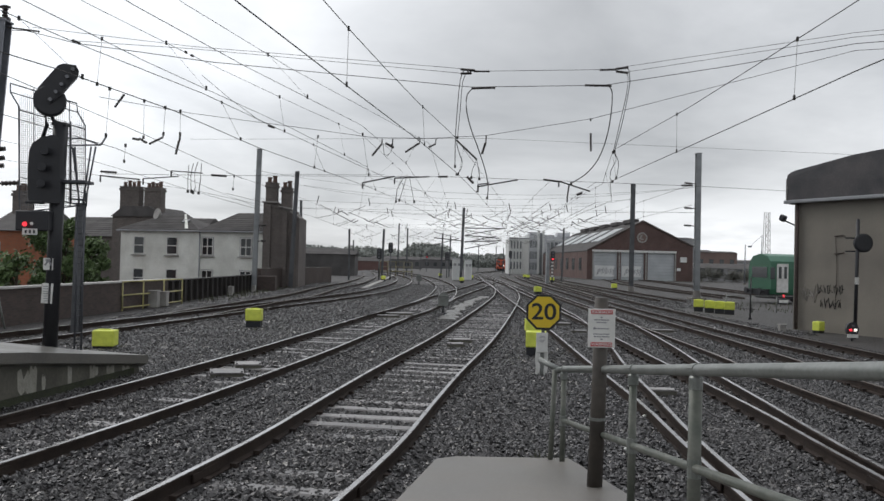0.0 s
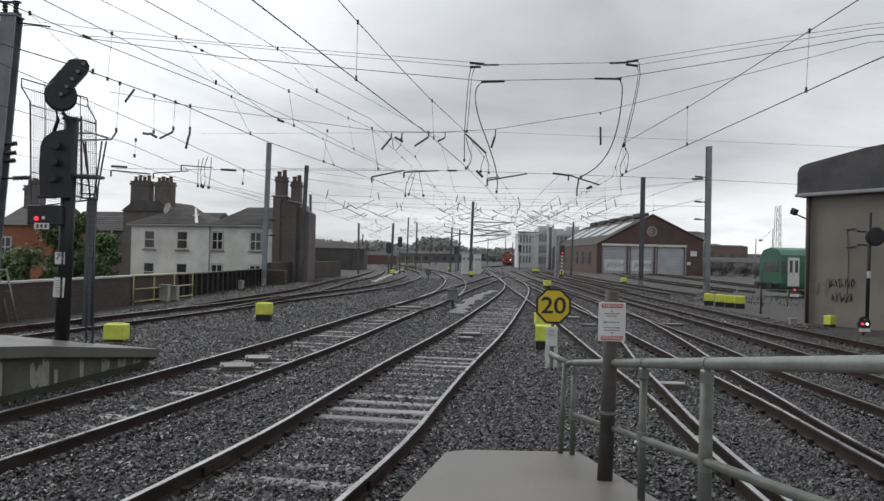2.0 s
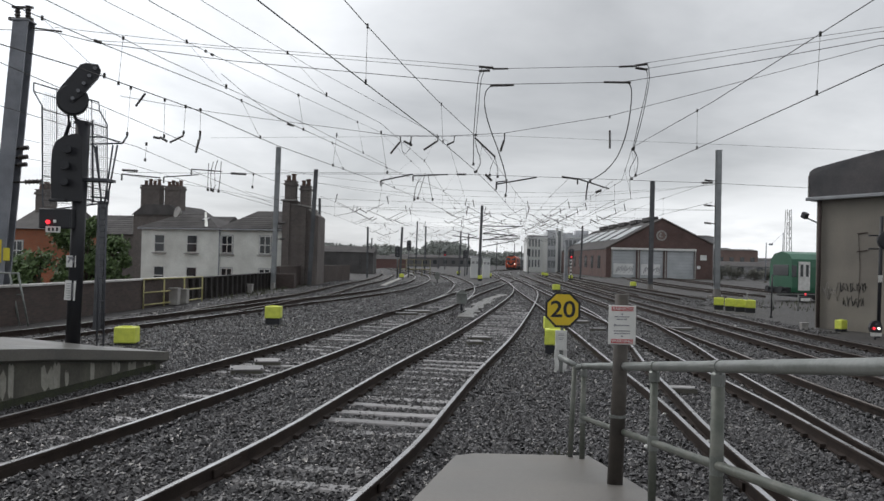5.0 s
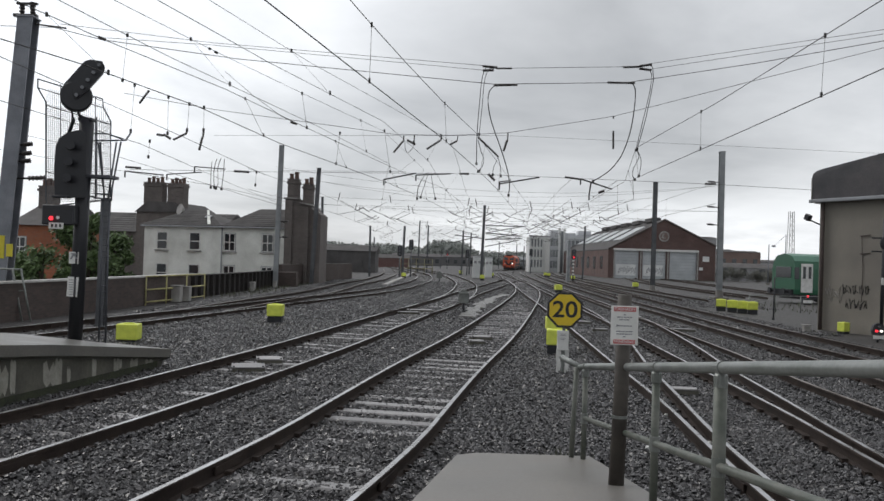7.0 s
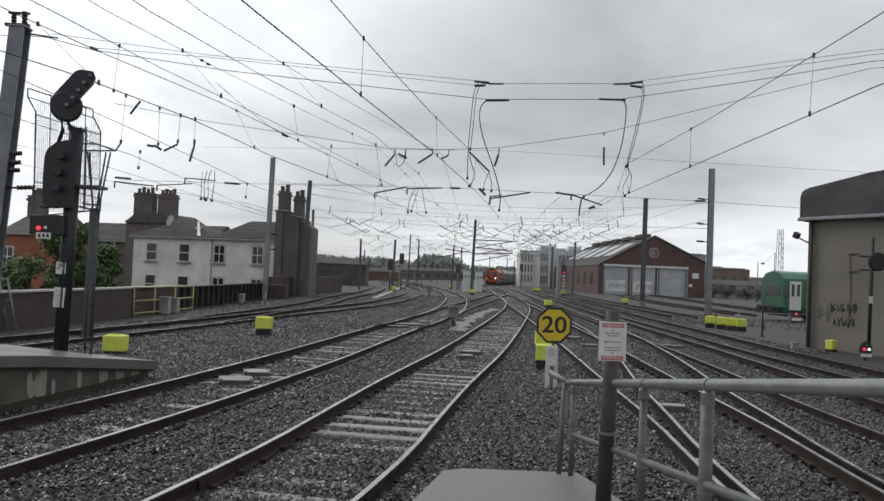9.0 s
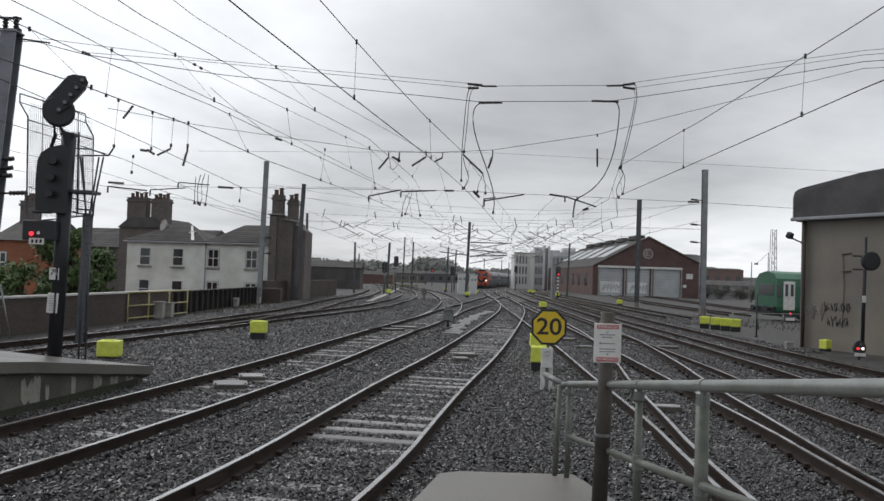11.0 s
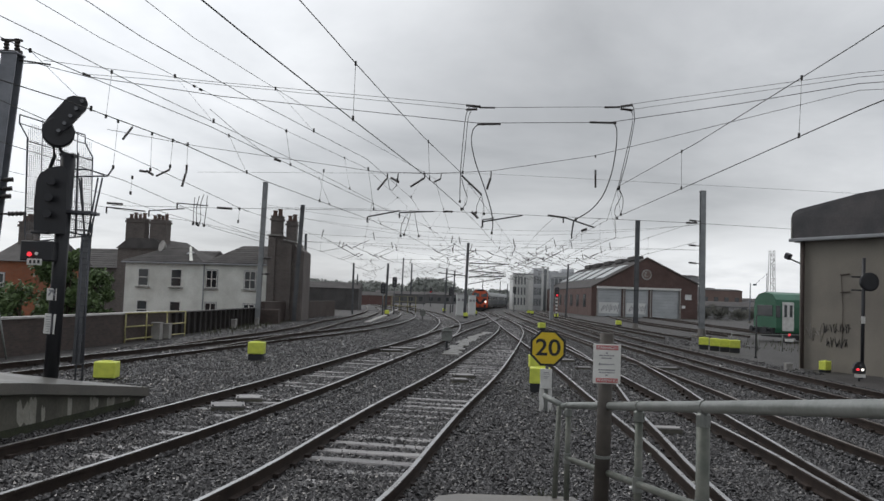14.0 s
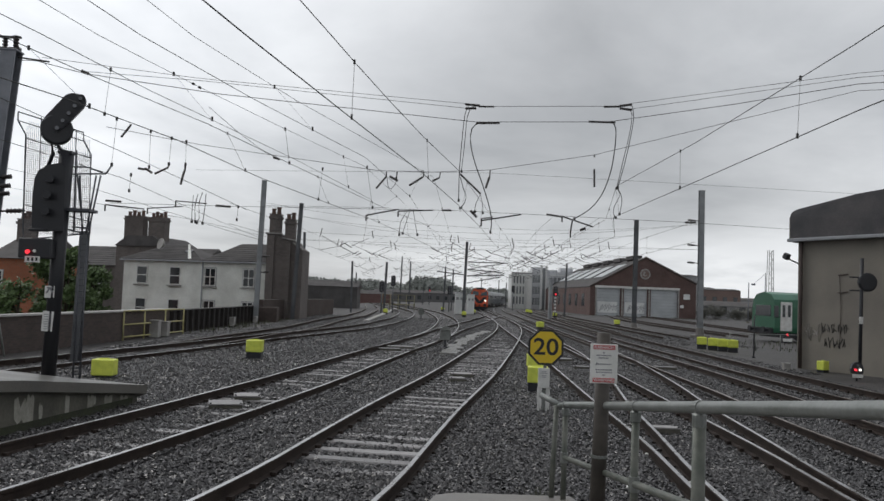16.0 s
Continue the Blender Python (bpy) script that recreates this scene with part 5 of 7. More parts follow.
# ---------------------------------------------------------------- brick shed, offices
def build_shed():
    root = thing("engine_shed", "red brick engine shed with a gabled front and three grey doors", "shed", (28.5, 138, 0), 0)
    W, E, R, A, D = 18.3, 4.85, 5.9, 10.15, 60
    op = [(1.1, 5.25), (5.85, 9.9), (10.5, 15.2)]
    m = Mesh()
    for x0, x1 in ((0, 1.1), (5.25, 5.85), (9.9, 10.5), (15.2, W)):
        m.box(((x0 + x1) / 2, 0.25, 2.3), (x1 - x0, 0.5, 5.0))
    m.prism([(0, 0, 4.8), (W, 0, 4.8), (W, 0, R), (9.5, 0, A), (0, 0, E)], (0, 0.5, 0))
    part("front_wall", m, BRICK_RED, root, "weathered red brick gable")
    part("side_wall", Mesh().box((0.25, D / 2 + 0.5, 2.3), (0.5, D, 5.0)), BRICK_RED, root)
    part("side_wall", Mesh().box((W - 0.25, D / 2 + 0.5, 2.8), (0.5, D, 6.0)), BRICK_RED, root)
    for (x0, x1) in ((0, 9.5), (9.5, W)):
        z0, z1 = (E, A) if x0 == 0 else (A, R)
        part("roof", Mesh().prism([(x0, 0.51, z0 + 0.1), (x1, 0.51, z1 + 0.1), (x1, 0.51, z1 - 0.1), (x0, 0.51, z0 - 0.1)], (0, D, 0)), SLATE, root)
    part("verge", Mesh().tube([(-0.1, -0.08, E + 0.1), (9.5, -0.08, A + 0.12), (W + 0.1, -0.08, R + 0.1)], 0.16, 6), BRICK_DARK, root)
    for i in range(5):
        y = 8 + i * 10
        part("rooflight", Mesh().box((5.2, y, 7.94), (5.0, 6.5, 0.12), tilt=("Y", -29.1)), PALE_GLASS, root)
        part("ridge_vent", Mesh().box((9.5, y, A + 0.3), (1.6, 5.5, 0.8), bevel=0.1), SLATE, root)
    for x0, x1 in op:
        d = part("door", Mesh().box(((x0 + x1) / 2, 0.35, 2.35), (x1 - x0, 0.08, 5.1)), GREY_DOOR, root, "grey roller door")
        for i in range(9):
            part("slat", Mesh().box(((x0 + x1) / 2, 0.30, 0.4 + i * 0.53), (x1 - x0 - 0.1, 0.03, 0.03)), TRIM_GREY, d)
        if x0 < 10:
            part("pale_panel", Mesh().box(((x0 + x1) / 2 - 0.1, 0.265, 1.45), ((x1 - x0) * 0.82, 0.02, 1.9)), OFFICE_PALE, d, "pale painted lower panel")
            for i in range(11):
                x = x0 + 0.7 + i * (x1 - x0 - 1.4) / 10
                stroke = Mesh().tube([(x, 0.25, 0.8 + 0.5 * ((i * 37) % 5) / 5), (x + 0.25, 0.25, 1.7 + 0.4 * ((i * 53) % 7) / 7), (x + 0.1, 0.25, 1.1 + 0.7 * ((i * 29) % 6) / 6)], 0.05, 4)
                part("spray_stroke", stroke, SIGN_GREY, d)
    part("lintel", Mesh().box((8.15, -0.06, 4.95), (14.6, 0.12, 0.36)), WHITE, root)
    for x in (1.0, 5.55, 10.2, 15.3):
        part("jamb", Mesh().box((x, -0.05, 2.4), (0.22, 0.1, 4.74)), COPING, root)
    logo = part("roundel", Mesh().lathe((9.45, 0.0, 7.35), (9.45, -0.1, 7.35), [(0, 0.92), (1, 0.88)], 24), COPING, root, "pale round emblem")
    part("roundel_face", Mesh().lathe((9.45, -0.1, 7.35), (9.45, -0.13, 7.35), [(0, 0.66), (1, 0.66)], 24), FAR_BRICK, logo)
    part("roundel_mark", Mesh().box((9.2, -0.15, 7.45), (0.3, 0.03, 0.7), tilt=("Y", 20)).box((9.4, -0.15, 7.1), (0.55, 0.03, 0.16)), COPING, logo)
    part("notice", Mesh().box((16.7, -0.04, 3.7), (1.1, 0.06, 0.9)), OFFICE_PALE, root)
    part("notice", Mesh().box((15.9, -0.04, 2.0), (0.6, 0.06, 0.5)), OFFICE_PALE, root)
    for i in range(8):
        part("side_window", Mesh().box((-0.02, 6 + i * 6.5, 2.6), (0.06, 2.2, 2.2)), GLASS, root)


PALE_GLASS = mat("pale_rooflight", (0.48, 0.50, 0.51), 0.35, var=0.15, scale=0.6, fine=4, bump=0, dark=(0.36, 0.38, 0.39))
build_shed()


def build_offices():
    root = thing("office_block", "grey panelled modern office block with a pale end wall", "office building", (20.5, 190, 0), -3)
    part("pale_wing", Mesh().box((2.4, 6, 4.0), (4.8, 14, 8.6)), OFFICE_PALE, root)
    part("core", Mesh().box((6.9, 6.4, 4.6), (4.2, 13.2, 9.6)), OFFICE, root)
    part("stair_tower", Mesh().box((6.95, -0.6, 5.0), (0.5, 1.2, 10.8)).box((8.1, -0.6, 5.0), (0.4, 1.2, 10.6)), OFFICE_PALE, root, "pale stair tower fins")
    part("stair_glass", Mesh().box((7.55, -0.4, 4.9), (0.7, 0.3, 9.8)), SKY_GLASS, root)
    part("wing", Mesh().box((12.2, 8, 4.4), (6.4, 12, 9.2)), OFFICE, root)
    part("plant_room", Mesh().box((6.4, 6, 9.75), (2.6, 6, 0.7)).box((13.6, 8, 9.6), (3.0, 5, 1.2)).box((10.6, 8, 9.3), (1.6, 5, 0.6)), OFFICE, root)
    part("parapet", Mesh().box((2.4, -1.03, 8.4), (4.9, 0.1, 0.3)), FAR_GREY, root)
    for i in range(5):
        part("fin", Mesh().box((0.3 + i * 0.72, -1.2, 4.0), (0.2, 0.4, 8.0)), WHITE, root)
    for i in range(4):
        for k in range(3):
            part("window", Mesh().box((0.66 + i * 0.72, -1.03, 2.0 + k * 2.4), (0.34, 0.1, 1.7)), SKY_GLASS, root)
    part("end_panel", Mesh().box((4.2, -1.1, 4.0), (1.15, 0.25, 8.0)), WHITE, root, "white end panel")
    for k in range(3):
        for c in range(3):
            w = part("window", Mesh().box((5.25 + c * 0.62, -0.25, 1.9 + k * 2.6), (0.46, 0.1, 1.7)), SKY_GLASS, root)
            part("mullion", Mesh().box((5.25 + c * 0.62, -0.31, 1.9 + k * 2.6), (0.05, 0.05, 1.7)), OFFICE_PALE, w)
        for c in range(6):
            part("window", Mesh().box((9.5 + c * 0.98, 1.97, 2.0 + k * 2.5), (0.7, 0.1, 1.4)), SKY_GLASS, root)
        part("floor_band", Mesh().box((12.2, 1.9, 3.25 + k * 2.5), (6.3, 0.2, 0.25)), OFFICE_PALE, root)


build_offices()


# ---------------------------------------------------------------- cement hut beside the sidings
def build_hut():
    a, b = Vector((14.5, 31.0, 0)), Vector((15.5, 29.0, 0))
    d = b - a
    L = d.length + 9
    root = thing("lineside_hut", "buff cement lineside building with a dark felt roof and graffiti", "hut", a, math.degrees(math.atan2(d.y, d.x)))
    D, ev, tp = 12.0, 4.91, 6.1
    part("wall", Mesh().box((L / 2, D / 2, (ev - 0.3) / 2), (L, D, ev + 0.3)), HUT, root, "buff cement wall")
    m = Mesh()
    m.prism([(-0.15, -0.2, ev + 0.003), (-0.22, -0.22, tp - 0.26), (-0.18, -0.21, tp - 0.12), (-0.04, -0.2, tp - 0.03), (0.15, -0.2, tp + 0.02), (2.6, -0.2, tp + 0.38), (L + .2, -0.2, tp + 1.0), (L + .2, -0.2, ev + 0.003)], (0, D + 0.4, 0))
    part("roof", m, FELT, root, "dark felted roof band")
    part("gutter", Mesh().box((L / 2, -0.28, ev + 0.0), (L + 0.5, 0.16, 0.13), bevel=0.02), TRIM_GREY, root)
    part("fascia", Mesh().box((-0.22, D / 2, ev), (0.1, D, 0.14)), TRIM_GREY, root)
    part("verge", Mesh().box((-0.235, -0.16, (ev + tp) / 2 - 0.1), (0.05, 0.12, tp - ev - 0.36), bevel=0.01), COPING, root, "pale metal verge strip")
    part("downpipe", Mesh().tube([(0.22, -0.12, ev), (0.22, -0.12, 0)], 0.07, 8), WALL_DARK, root)
    part("floodlight", Mesh().box((-0.42, -0.15, 4.3), (0.24, 0.2, 0.24), bevel=0.03, tilt=("Y", 25)).tube([(-0.4, -0.05, 4.2), (0.05, 0.0, 4.0)], 0.03, 6), BLACK, root)
    # sprayed scrawl, not legible: loose strokes
    rnd = random.Random(21)
    g = Mesh()
    for row, (z0, h, n, x0, step) in enumerate(((1.38, 0.42, 9, 1.05, 0.125), (0.84, 0.42, 6, 1.2, 0.15))):
        for i in range(n):
            x = x0 + i * step
            pts = [(x + rnd.uniform(0, .1), -0.012, z0 + h * rnd.uniform(.8, 1)), (x + rnd.uniform(-.05, .1), -0.012, z0 + h * rnd.uniform(0, .2)), (x + rnd.uniform(.05, .1), -0.012, z0 + h * rnd.uniform(.4, .7)), (x + rnd.uniform(.09, .16), -0.012, z0 + h * rnd.uniform(.0, .9))]
            g.tube(pts, 0.013, 4)
    part("graffiti", g, GRAFFITI, root, "black sprayed scrawl")
    g2 = Mesh()
    for i in range(7):
        x = 0.32 + i * 0.09
        g2.tube([(x, -0.012, 1.15 + rnd.uniform(0, .5)), (x + .1, -0.012, 1.0 + rnd.uniform(-.1, .5)), (x + .2, -0.012, 1.5 + rnd.uniform(-.2, .3))], 0.02, 4)
    part("faded_graffiti", g2, PALE_SPRAY, root, "faded pale scrawl")
    c = Mesh()
    for z in (3.55, 2.9):
        c.tube([(1.75, -0.03, z), (2.15, -0.03, z + 0.04)], 0.02, 5)
    c.tube([(1.8, -0.03, 3.55), (1.88, -0.03, 2.4), (1.85, -0.03, 1.2)], 0.012, 5)
    part("conduit", c, WALL_DARK, root)


build_hut()


def build_disc_signal():
    x, y, z = (14.79, 27.05, 0.00)
    root = thing("disc_signal", "slim dark signal post with a round black disc", "signal", (x, y, 0))
    part("post", Mesh().tube([(0, 0, -0.1), (0.05, 0, 4.05)], 0.06, 10), BLACK, root)
    part("disc", Mesh().lathe((0.22, -0.1, 3.24), (0.22, 0.02, 3.24), [(0, 0.26), (0.2, 0.32), (1, 0.32)], 24), BLACK, root)
    for h in (3.4, 2.95):
        part("arm", Mesh().box((-0.1, 0.05, h), (0.5, 0.05, 0.05)), BLACK, root)
    part("notice_plate", Mesh().box((0.0, -0.075, 1.95), (0.13, 0.02, 0.24)), WHITE, root)


build_disc_signal()


def build_railcar():
    root = thing("green_railcar", "parked green diesel railcar with a white door", "railcar", (23.4, 57, 0), 8)
    W, L = 2.8, 22
    prof = [(-1.34, 0.62), (-1.4, 0.95), (-1.4, 2.35), (-1.27, 2.85), (-0.88, 3.22), (0, 3.38), (0.88, 3.22), (1.27, 2.85), (1.4, 2.35), (1.4, 0.95), (1.34, 0.62)]
    m = Mesh().prism([(L * 0, -a, b) for a, b in prof], (L, 0, 0))
    part("body", m, GREEN, root, "green painted body").location = (0, -1.4, 0)
    part("roof", Mesh().prism([(0.05, -a, b + 0.012) for a, b in prof[3:8]], (L - 0.1, 0, 0)), GREEN_ROOF, root).location = (0, -1.4, 0)
    for x in (0.85, 13.0):
        d = part("door", Mesh().box((x, -2.815, 1.72), (0.86, 0.05, 1.95), bevel=0.03), WHITE, root, "white door")
        for dx in (-0.2, 0.2):
            part("pane", Mesh().box((x + dx, -2.845, 2.1), (0.2, 0.02, 0.8)), GLASS, d)
    part("cab_window", Mesh().box((0.12, -2.812, 2.05), (0.34, 0.04, 0.8), bevel=0.02), GLASS, root)
    for i in range(6):
        part("window", Mesh().box((2.6 + i * 1.5, -2.81, 1.98), (1.05, 0.04, 0.8), bevel=0.02), GLASS, root)
    part("windscreen", Mesh().box((-0.005, -1.4, 2.1), (0.04, 1.9, 0.75), bevel=0.01), GLASS, root)
    part("underframe", Mesh().box((L / 2, -1.4, 0.5), (L - 0.8, 2.3, 0.4)), BLACK, root)
    for x in (3.2, 5.4, 16.5, 18.7):
        for dy in (-0.8, 0.8):
            part("wheel", Mesh().lathe((x, -1.4 + dy - 0.06, 0.42), (x, -1.4 + dy + 0.06, 0.42), [(0, 0.42), (1, 0.42)], 16), BLACK, root)
    part("buffer_beam", Mesh().box((-0.1, -1.4, 0.75), (0.25, 2.5, 0.4)), BLACK, root)
    for dy in (-0.85, 0.85):
        part("buffer", Mesh().lathe((-0.2, -1.4 + dy, 0.8), (-0.55, -1.4 + dy, 0.8), [(0, 0.09), (0.8, 0.09), (0.82, 0.22), (1, 0.22)], 12), BLACK, root)


build_railcar()


def build_small_right():
    x, y, z = (15.01, 36.32, 0.00)
    root = thing("marker_post", "thin dark post beside the railcar siding", "post", (x, y, 0))
    part("post", Mesh().tube([(0, 0, -0.1), (0.01, 0, 1.9)], 0.035, 6), BLACK, root)
    part("foot", Mesh().lathe((0, 0, -0.05), (0, 0, 0.06), [(0, 0.09), (1, 0.07)], 8), BLACK, root)
    b = thing("cable_box", "small pale concrete cable box by the hut", "equipment box", (13.41, 29.52, 0.00))
    part("case", Mesh().box((0, 0, 0.11), (0.24, 0.22, 0.22), bevel=0.02), COPING, b)
    part("lid", Mesh().box((0, 0, 0.24), (0.28, 0.26, 0.04), bevel=0.01), COPING, b)
    r = thing("buffer_lamp", "low red lamp on a pale block beside the railcar", "lamp", (24.14, 53.24, 0.00))
    part("block", Mesh().box((0, 0, 0.2), (0.5, 0.4, 0.4), bevel=0.03), BLACK, r)
    part("lamp", Mesh().lathe((0, -0.2, 0.55), (0, -0.28, 0.55), [(0, 0.08), (1, 0.07)], 12), LAMP_RED, r)
    part("plate", Mesh().box((0, -0.22, 0.2), (0.6, 0.03, 0.2)), WHITE, r)
    f = thing("low_rail_fence", "low metal rail fence beside the railcar", "fence")
    a, c = Vector((15.7, 41, 0)), Vector((20.5, 43, 0))
    for i in range(4):
        p = a.lerp(c, i / 3)
        part("post", Mesh().tube([p, p + Vector((0, 0, 0.9))], 0.03, 6), GALV, f)
    part("rail", Mesh().tube([a + Vector((0, 0, 0.88)), c + Vector((0, 0, 0.88))], 0.025, 6), GALV, f)


build_small_right()


def build_far_signal(at, h, label, red=True, stripes=False):
    root = thing("yard_signal", label, "signal", at)
    part("post", Mesh().tube([(0, 0, 0), (0, 0, h)], 0.075, 8), MAST_DARK, root)
    part("head", Mesh().box((0, -0.15, h + 0.5), (0.56, 0.25, 1.25), bevel=0.1), BLACK, root)
    for i in range(3):
        part("lamp", Mesh().lathe((0, -0.28, h + 0.1 + i * 0.38), (0, -0.34, h + 0.1 + i * 0.38), [(0, 0.11), (1, 0.11)], 10), LAMP_RED if red and i == 0 else LAMP_OFF, root)
    if stripes:
        for i in range(5):
            part("band", Mesh().lathe((0, 0, 0.8 + i * 0.42), (0, 0, 1.0 + i * 0.42), [(0, 0.13), (1, 0.13)], 8), WHITE, root)


build_far_signal((16.37, 100.23, 0), 2.9, "striped signal post with a lit red lamp in the yard", True, True)
build_far_signal((1.30, 190, 0), 3.4, "distant signal with a lit red lamp")
build_far_signal((16.56, 150, 0), 3.6, "distant dark signal beside the approaching train", False)
build_far_signal((-4.95, 95, 0), 2.6, "dark signal with its back to the yard", False)
build_far_signal((-3.74, 98, 0), 3.4, "dark signal standing among the tracks", False)
build_far_signal((3.74, 118, 0), 2.7, "dark signal beside the relay cabinets", False)


def build_relay_cabinets():
    for px, w, h in ((((4.61, 104.00, 0.18)), 1.15, 2.7), (((6.30, 108.00, 0.15)), 0.95, 2.6), (((15.39, 98.00, -0.04)), 0.36, 5.0)):
        c = thing("relay_cabinet", "pale grey steel relay cabinet beside the mast" if h < 5 else "slim grey steel equipment column in the yard", "cabinet", (px[0], px[1], 0))
        part("case", Mesh().box((0, 0, h / 2), (w, 0.9, h), bevel=0.04), OFFICE_PALE if h < 5 else MAST_PALE, c)
        part("roof", Mesh().box((0, 0, h + 0.03), (w + 0.12, 1.0, 0.1), bevel=0.02), OFFICE, c)
        if h < 5:
            for k in (-1, 1):
                part("door", Mesh().box((k * w * 0.24, -0.46, h * 0.5), (w * 0.44, 0.03, h * 0.86), bevel=0.01), OFFICE_PALE, c)
                part("louvre", Mesh().box((k * w * 0.24, -0.48, h * 0.75), (w * 0.3, 0.02, h * 0.12)), FAR_GREY, c)
    y = thing("yellow_platform", "yellow railed access platform among the tracks", "platform", (-3.45, 110, 0))
    for i in range(5):
        part("post", Mesh().tube([(-2.2 + i * 1.1, 0, 0), (-2.2 + i * 1.1, 0, 2.2)], 0.05, 6), DULL_YELLOW, y)
    for h in (0.9, 1.5, 2.2):
        part("rail", Mesh().tube([(-2.2, 0, h), (2.2, 0, h)], 0.04, 6), DULL_YELLOW, y)
    part("deck", Mesh().box((0, 0.6, 0.9), (4.6, 1.2, 0.12)), DULL_YELLOW, y)


build_relay_cabinets()


# ---------------------------------------------------------------- distance
def build_distance():
    rnd = random.Random(31)
    vs, fs = [], []

    def crest(x):
        """Height of the far treetops: level on one side, a rounder clump, lower beyond it."""
        base = 9.6 + 1.0 * noise.noise((x * 0.05, 3, 0)) + 0.8 * noise.noise((x * 0.16, 8, 0))
        clump = 3.2 * max(0.0, 1 - ((x - 3) / 13) ** 4)
        return base + clump - (2.2 if x > 17 else 0) - (1.2 if -22 < x < -9 else 0)

    # wooded rise beyond the yard: a dense body, and many clumps that break its outline
    xs = [-230 + i * 1.5 for i in range(220)]
    for k, (d, f) in enumerate(((440, 0.0), (443, 0.55), (448, 0.85), (458, 0.97))):
        for x in xs:
            vs.append((x, d, (crest(x) - 0.4) * f + 0.5 * noise.noise((x * 0.4, k * 5.0, 1))))
    n = len(xs)
    fs += [(k * n + i, k * n + i + 1, (k + 1) * n + i + 1, (k + 1) * n + i) for k in range(3) for i in range(n - 1)]
    for i in range(6500):
        x, k = rnd.uniform(-230, 95), rnd.uniform(0.2, 0.99)
        c = Vector((x, 439 + 17 * k ** 3, k * crest(x)))
        for j in range(3):
            n = Vector((rnd.gauss(0, 1), rnd.gauss(0, 1), rnd.gauss(0, 1))).normalized()
            u = n.orthogonal().normalized() * rnd.uniform(0.4, 0.9)
            w = n.cross(u).normalized() * rnd.uniform(0.4, 0.8)
            p = c + Vector((rnd.uniform(-1, 1), rnd.uniform(-1, 1), rnd.uniform(-1, 1)))
            o = len(vs)
            vs += [p - u, p + w, p + u, p - w]
            fs.append((o, o + 1, o + 2, o + 3))
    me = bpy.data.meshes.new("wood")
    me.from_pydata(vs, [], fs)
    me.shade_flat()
    me.materials.append(LEAF_HAZED)
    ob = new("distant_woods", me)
    tagged(ob, "grey-green line of distant trees, the haze put into their colour", "trees", kind="stuff")
    blocks = (((-13.46, 118.00, 0.97), 7.5, 6, 3.1, BRUSHY, "long low dark shed beside the tracks", "shed"),
              ((-13.72, 200.00, 0.39), 11.0, 5, 2.2, RUSTRED, "row of faded red freight wagons in the distance", "wagon"),
              ((-7.85, 260.00, 0.15), 16.0, 8, 3.0, FAR_DARK, "grey distant depot building", "building"),
              ((6.67, 300.00, 0.33), 18.0, 8, 3.3, FAR_DARK, "long dark grey distant depot building", "building"),
              ((83.40, 230.00, 3.23), 15.0, 10, 7.0, FAR_BRICK, "distant brick flats beyond the yard", "building"),
              ((89.38, 260.00, 3.21), 10.0, 10, 8.0, FAR_BRICK, "distant brown brick block of flats", "building"),
              ((68.65, 215.00, 2.87), 9.0, 10, 10.2, FAR_GREY, "distant grey flats behind the shed roof", "building"),
              ((57.88, 150.00, 1.94), 14.0, 6, 2.4, FAR_GREY, "low grey yard store in the distance", "building"),
              ((118.85, 300.00, 3.85), 40.0, 10, 5.0, FAR_GREY, "long distant grey warehouse", "building"),
              ((50.30, 260.00, 1.98), 30.0, 10, 11.0, FAR_GREY, "distant grey block behind the shed", "building"))
    for (x, y, z), w, d, h, mt, lab, cat in blocks:
        r = thing(cat if cat != "building" else "distant_building", lab, cat, (x, y, 0))
        part("wall", Mesh().box((0, d / 2, h / 2 - 0.2), (w, d, h + 0.4)), mt, r)
        part("roof", Mesh().prism([(-w / 2 - .2, -0.2, h + 0.003), (-w / 2 - .2, d + 0.2, h + 0.003), (-w / 2 - .2, d / 2, h + (0.5 if h > 6 else 0.9))], (w + .4, 0, 0)), SLATE, r)
        n = max(2, int(w / 3))
        if cat == "building":
            for fl in range(max(1, int(h / 2.9))):
                for i in range(n):
                    part("window", Mesh().box((-w / 2 + (i + 0.5) * w / n, -0.03, 1.6 + fl * 2.8), (1.2, 0.08, 1.3)), GLASS, r)
        else:
            for i in range(n):
                part("rib", Mesh().box((-w / 2 + (i + 0.5) * w / n, -0.05, h / 2), (0.12, 0.1, h)), mt, r)
    for x, y, h, lamp in ((48.6, 120.0, 6.0, 0), (57.5, 135.0, 8.2, 1)):
        pl = thing("yard_lamp_post" if lamp else "yard_pole", "thin dark pole at the far edge of the yard", "pole", (x, y, 0))
        part("post", Mesh().tube([(0, 0, -0.1), (0.05, 0, h)], 0.11, 6, r2=0.07), MAST, pl)
        part("foot", Mesh().box((0, 0, 0.1), (0.4, 0.4, 0.3)), CONCRETE, pl)
        if lamp:
            part("arm", Mesh().tube([(0.05, 0, h - 0.1), (-1.9, 0, h - 1.9)], 0.03, 5), MAST, pl)
            part("lamp_head", Mesh().box((-2.0, 0, h - 2.0), (0.6, 0.3, 0.3), bevel=0.05), MAST, pl)
    t = thing("lattice_tower", "slender grey lattice radio tower in the distance", "tower", (95.1, 220, 0))
    H = 18.3
    lt = Mesh()
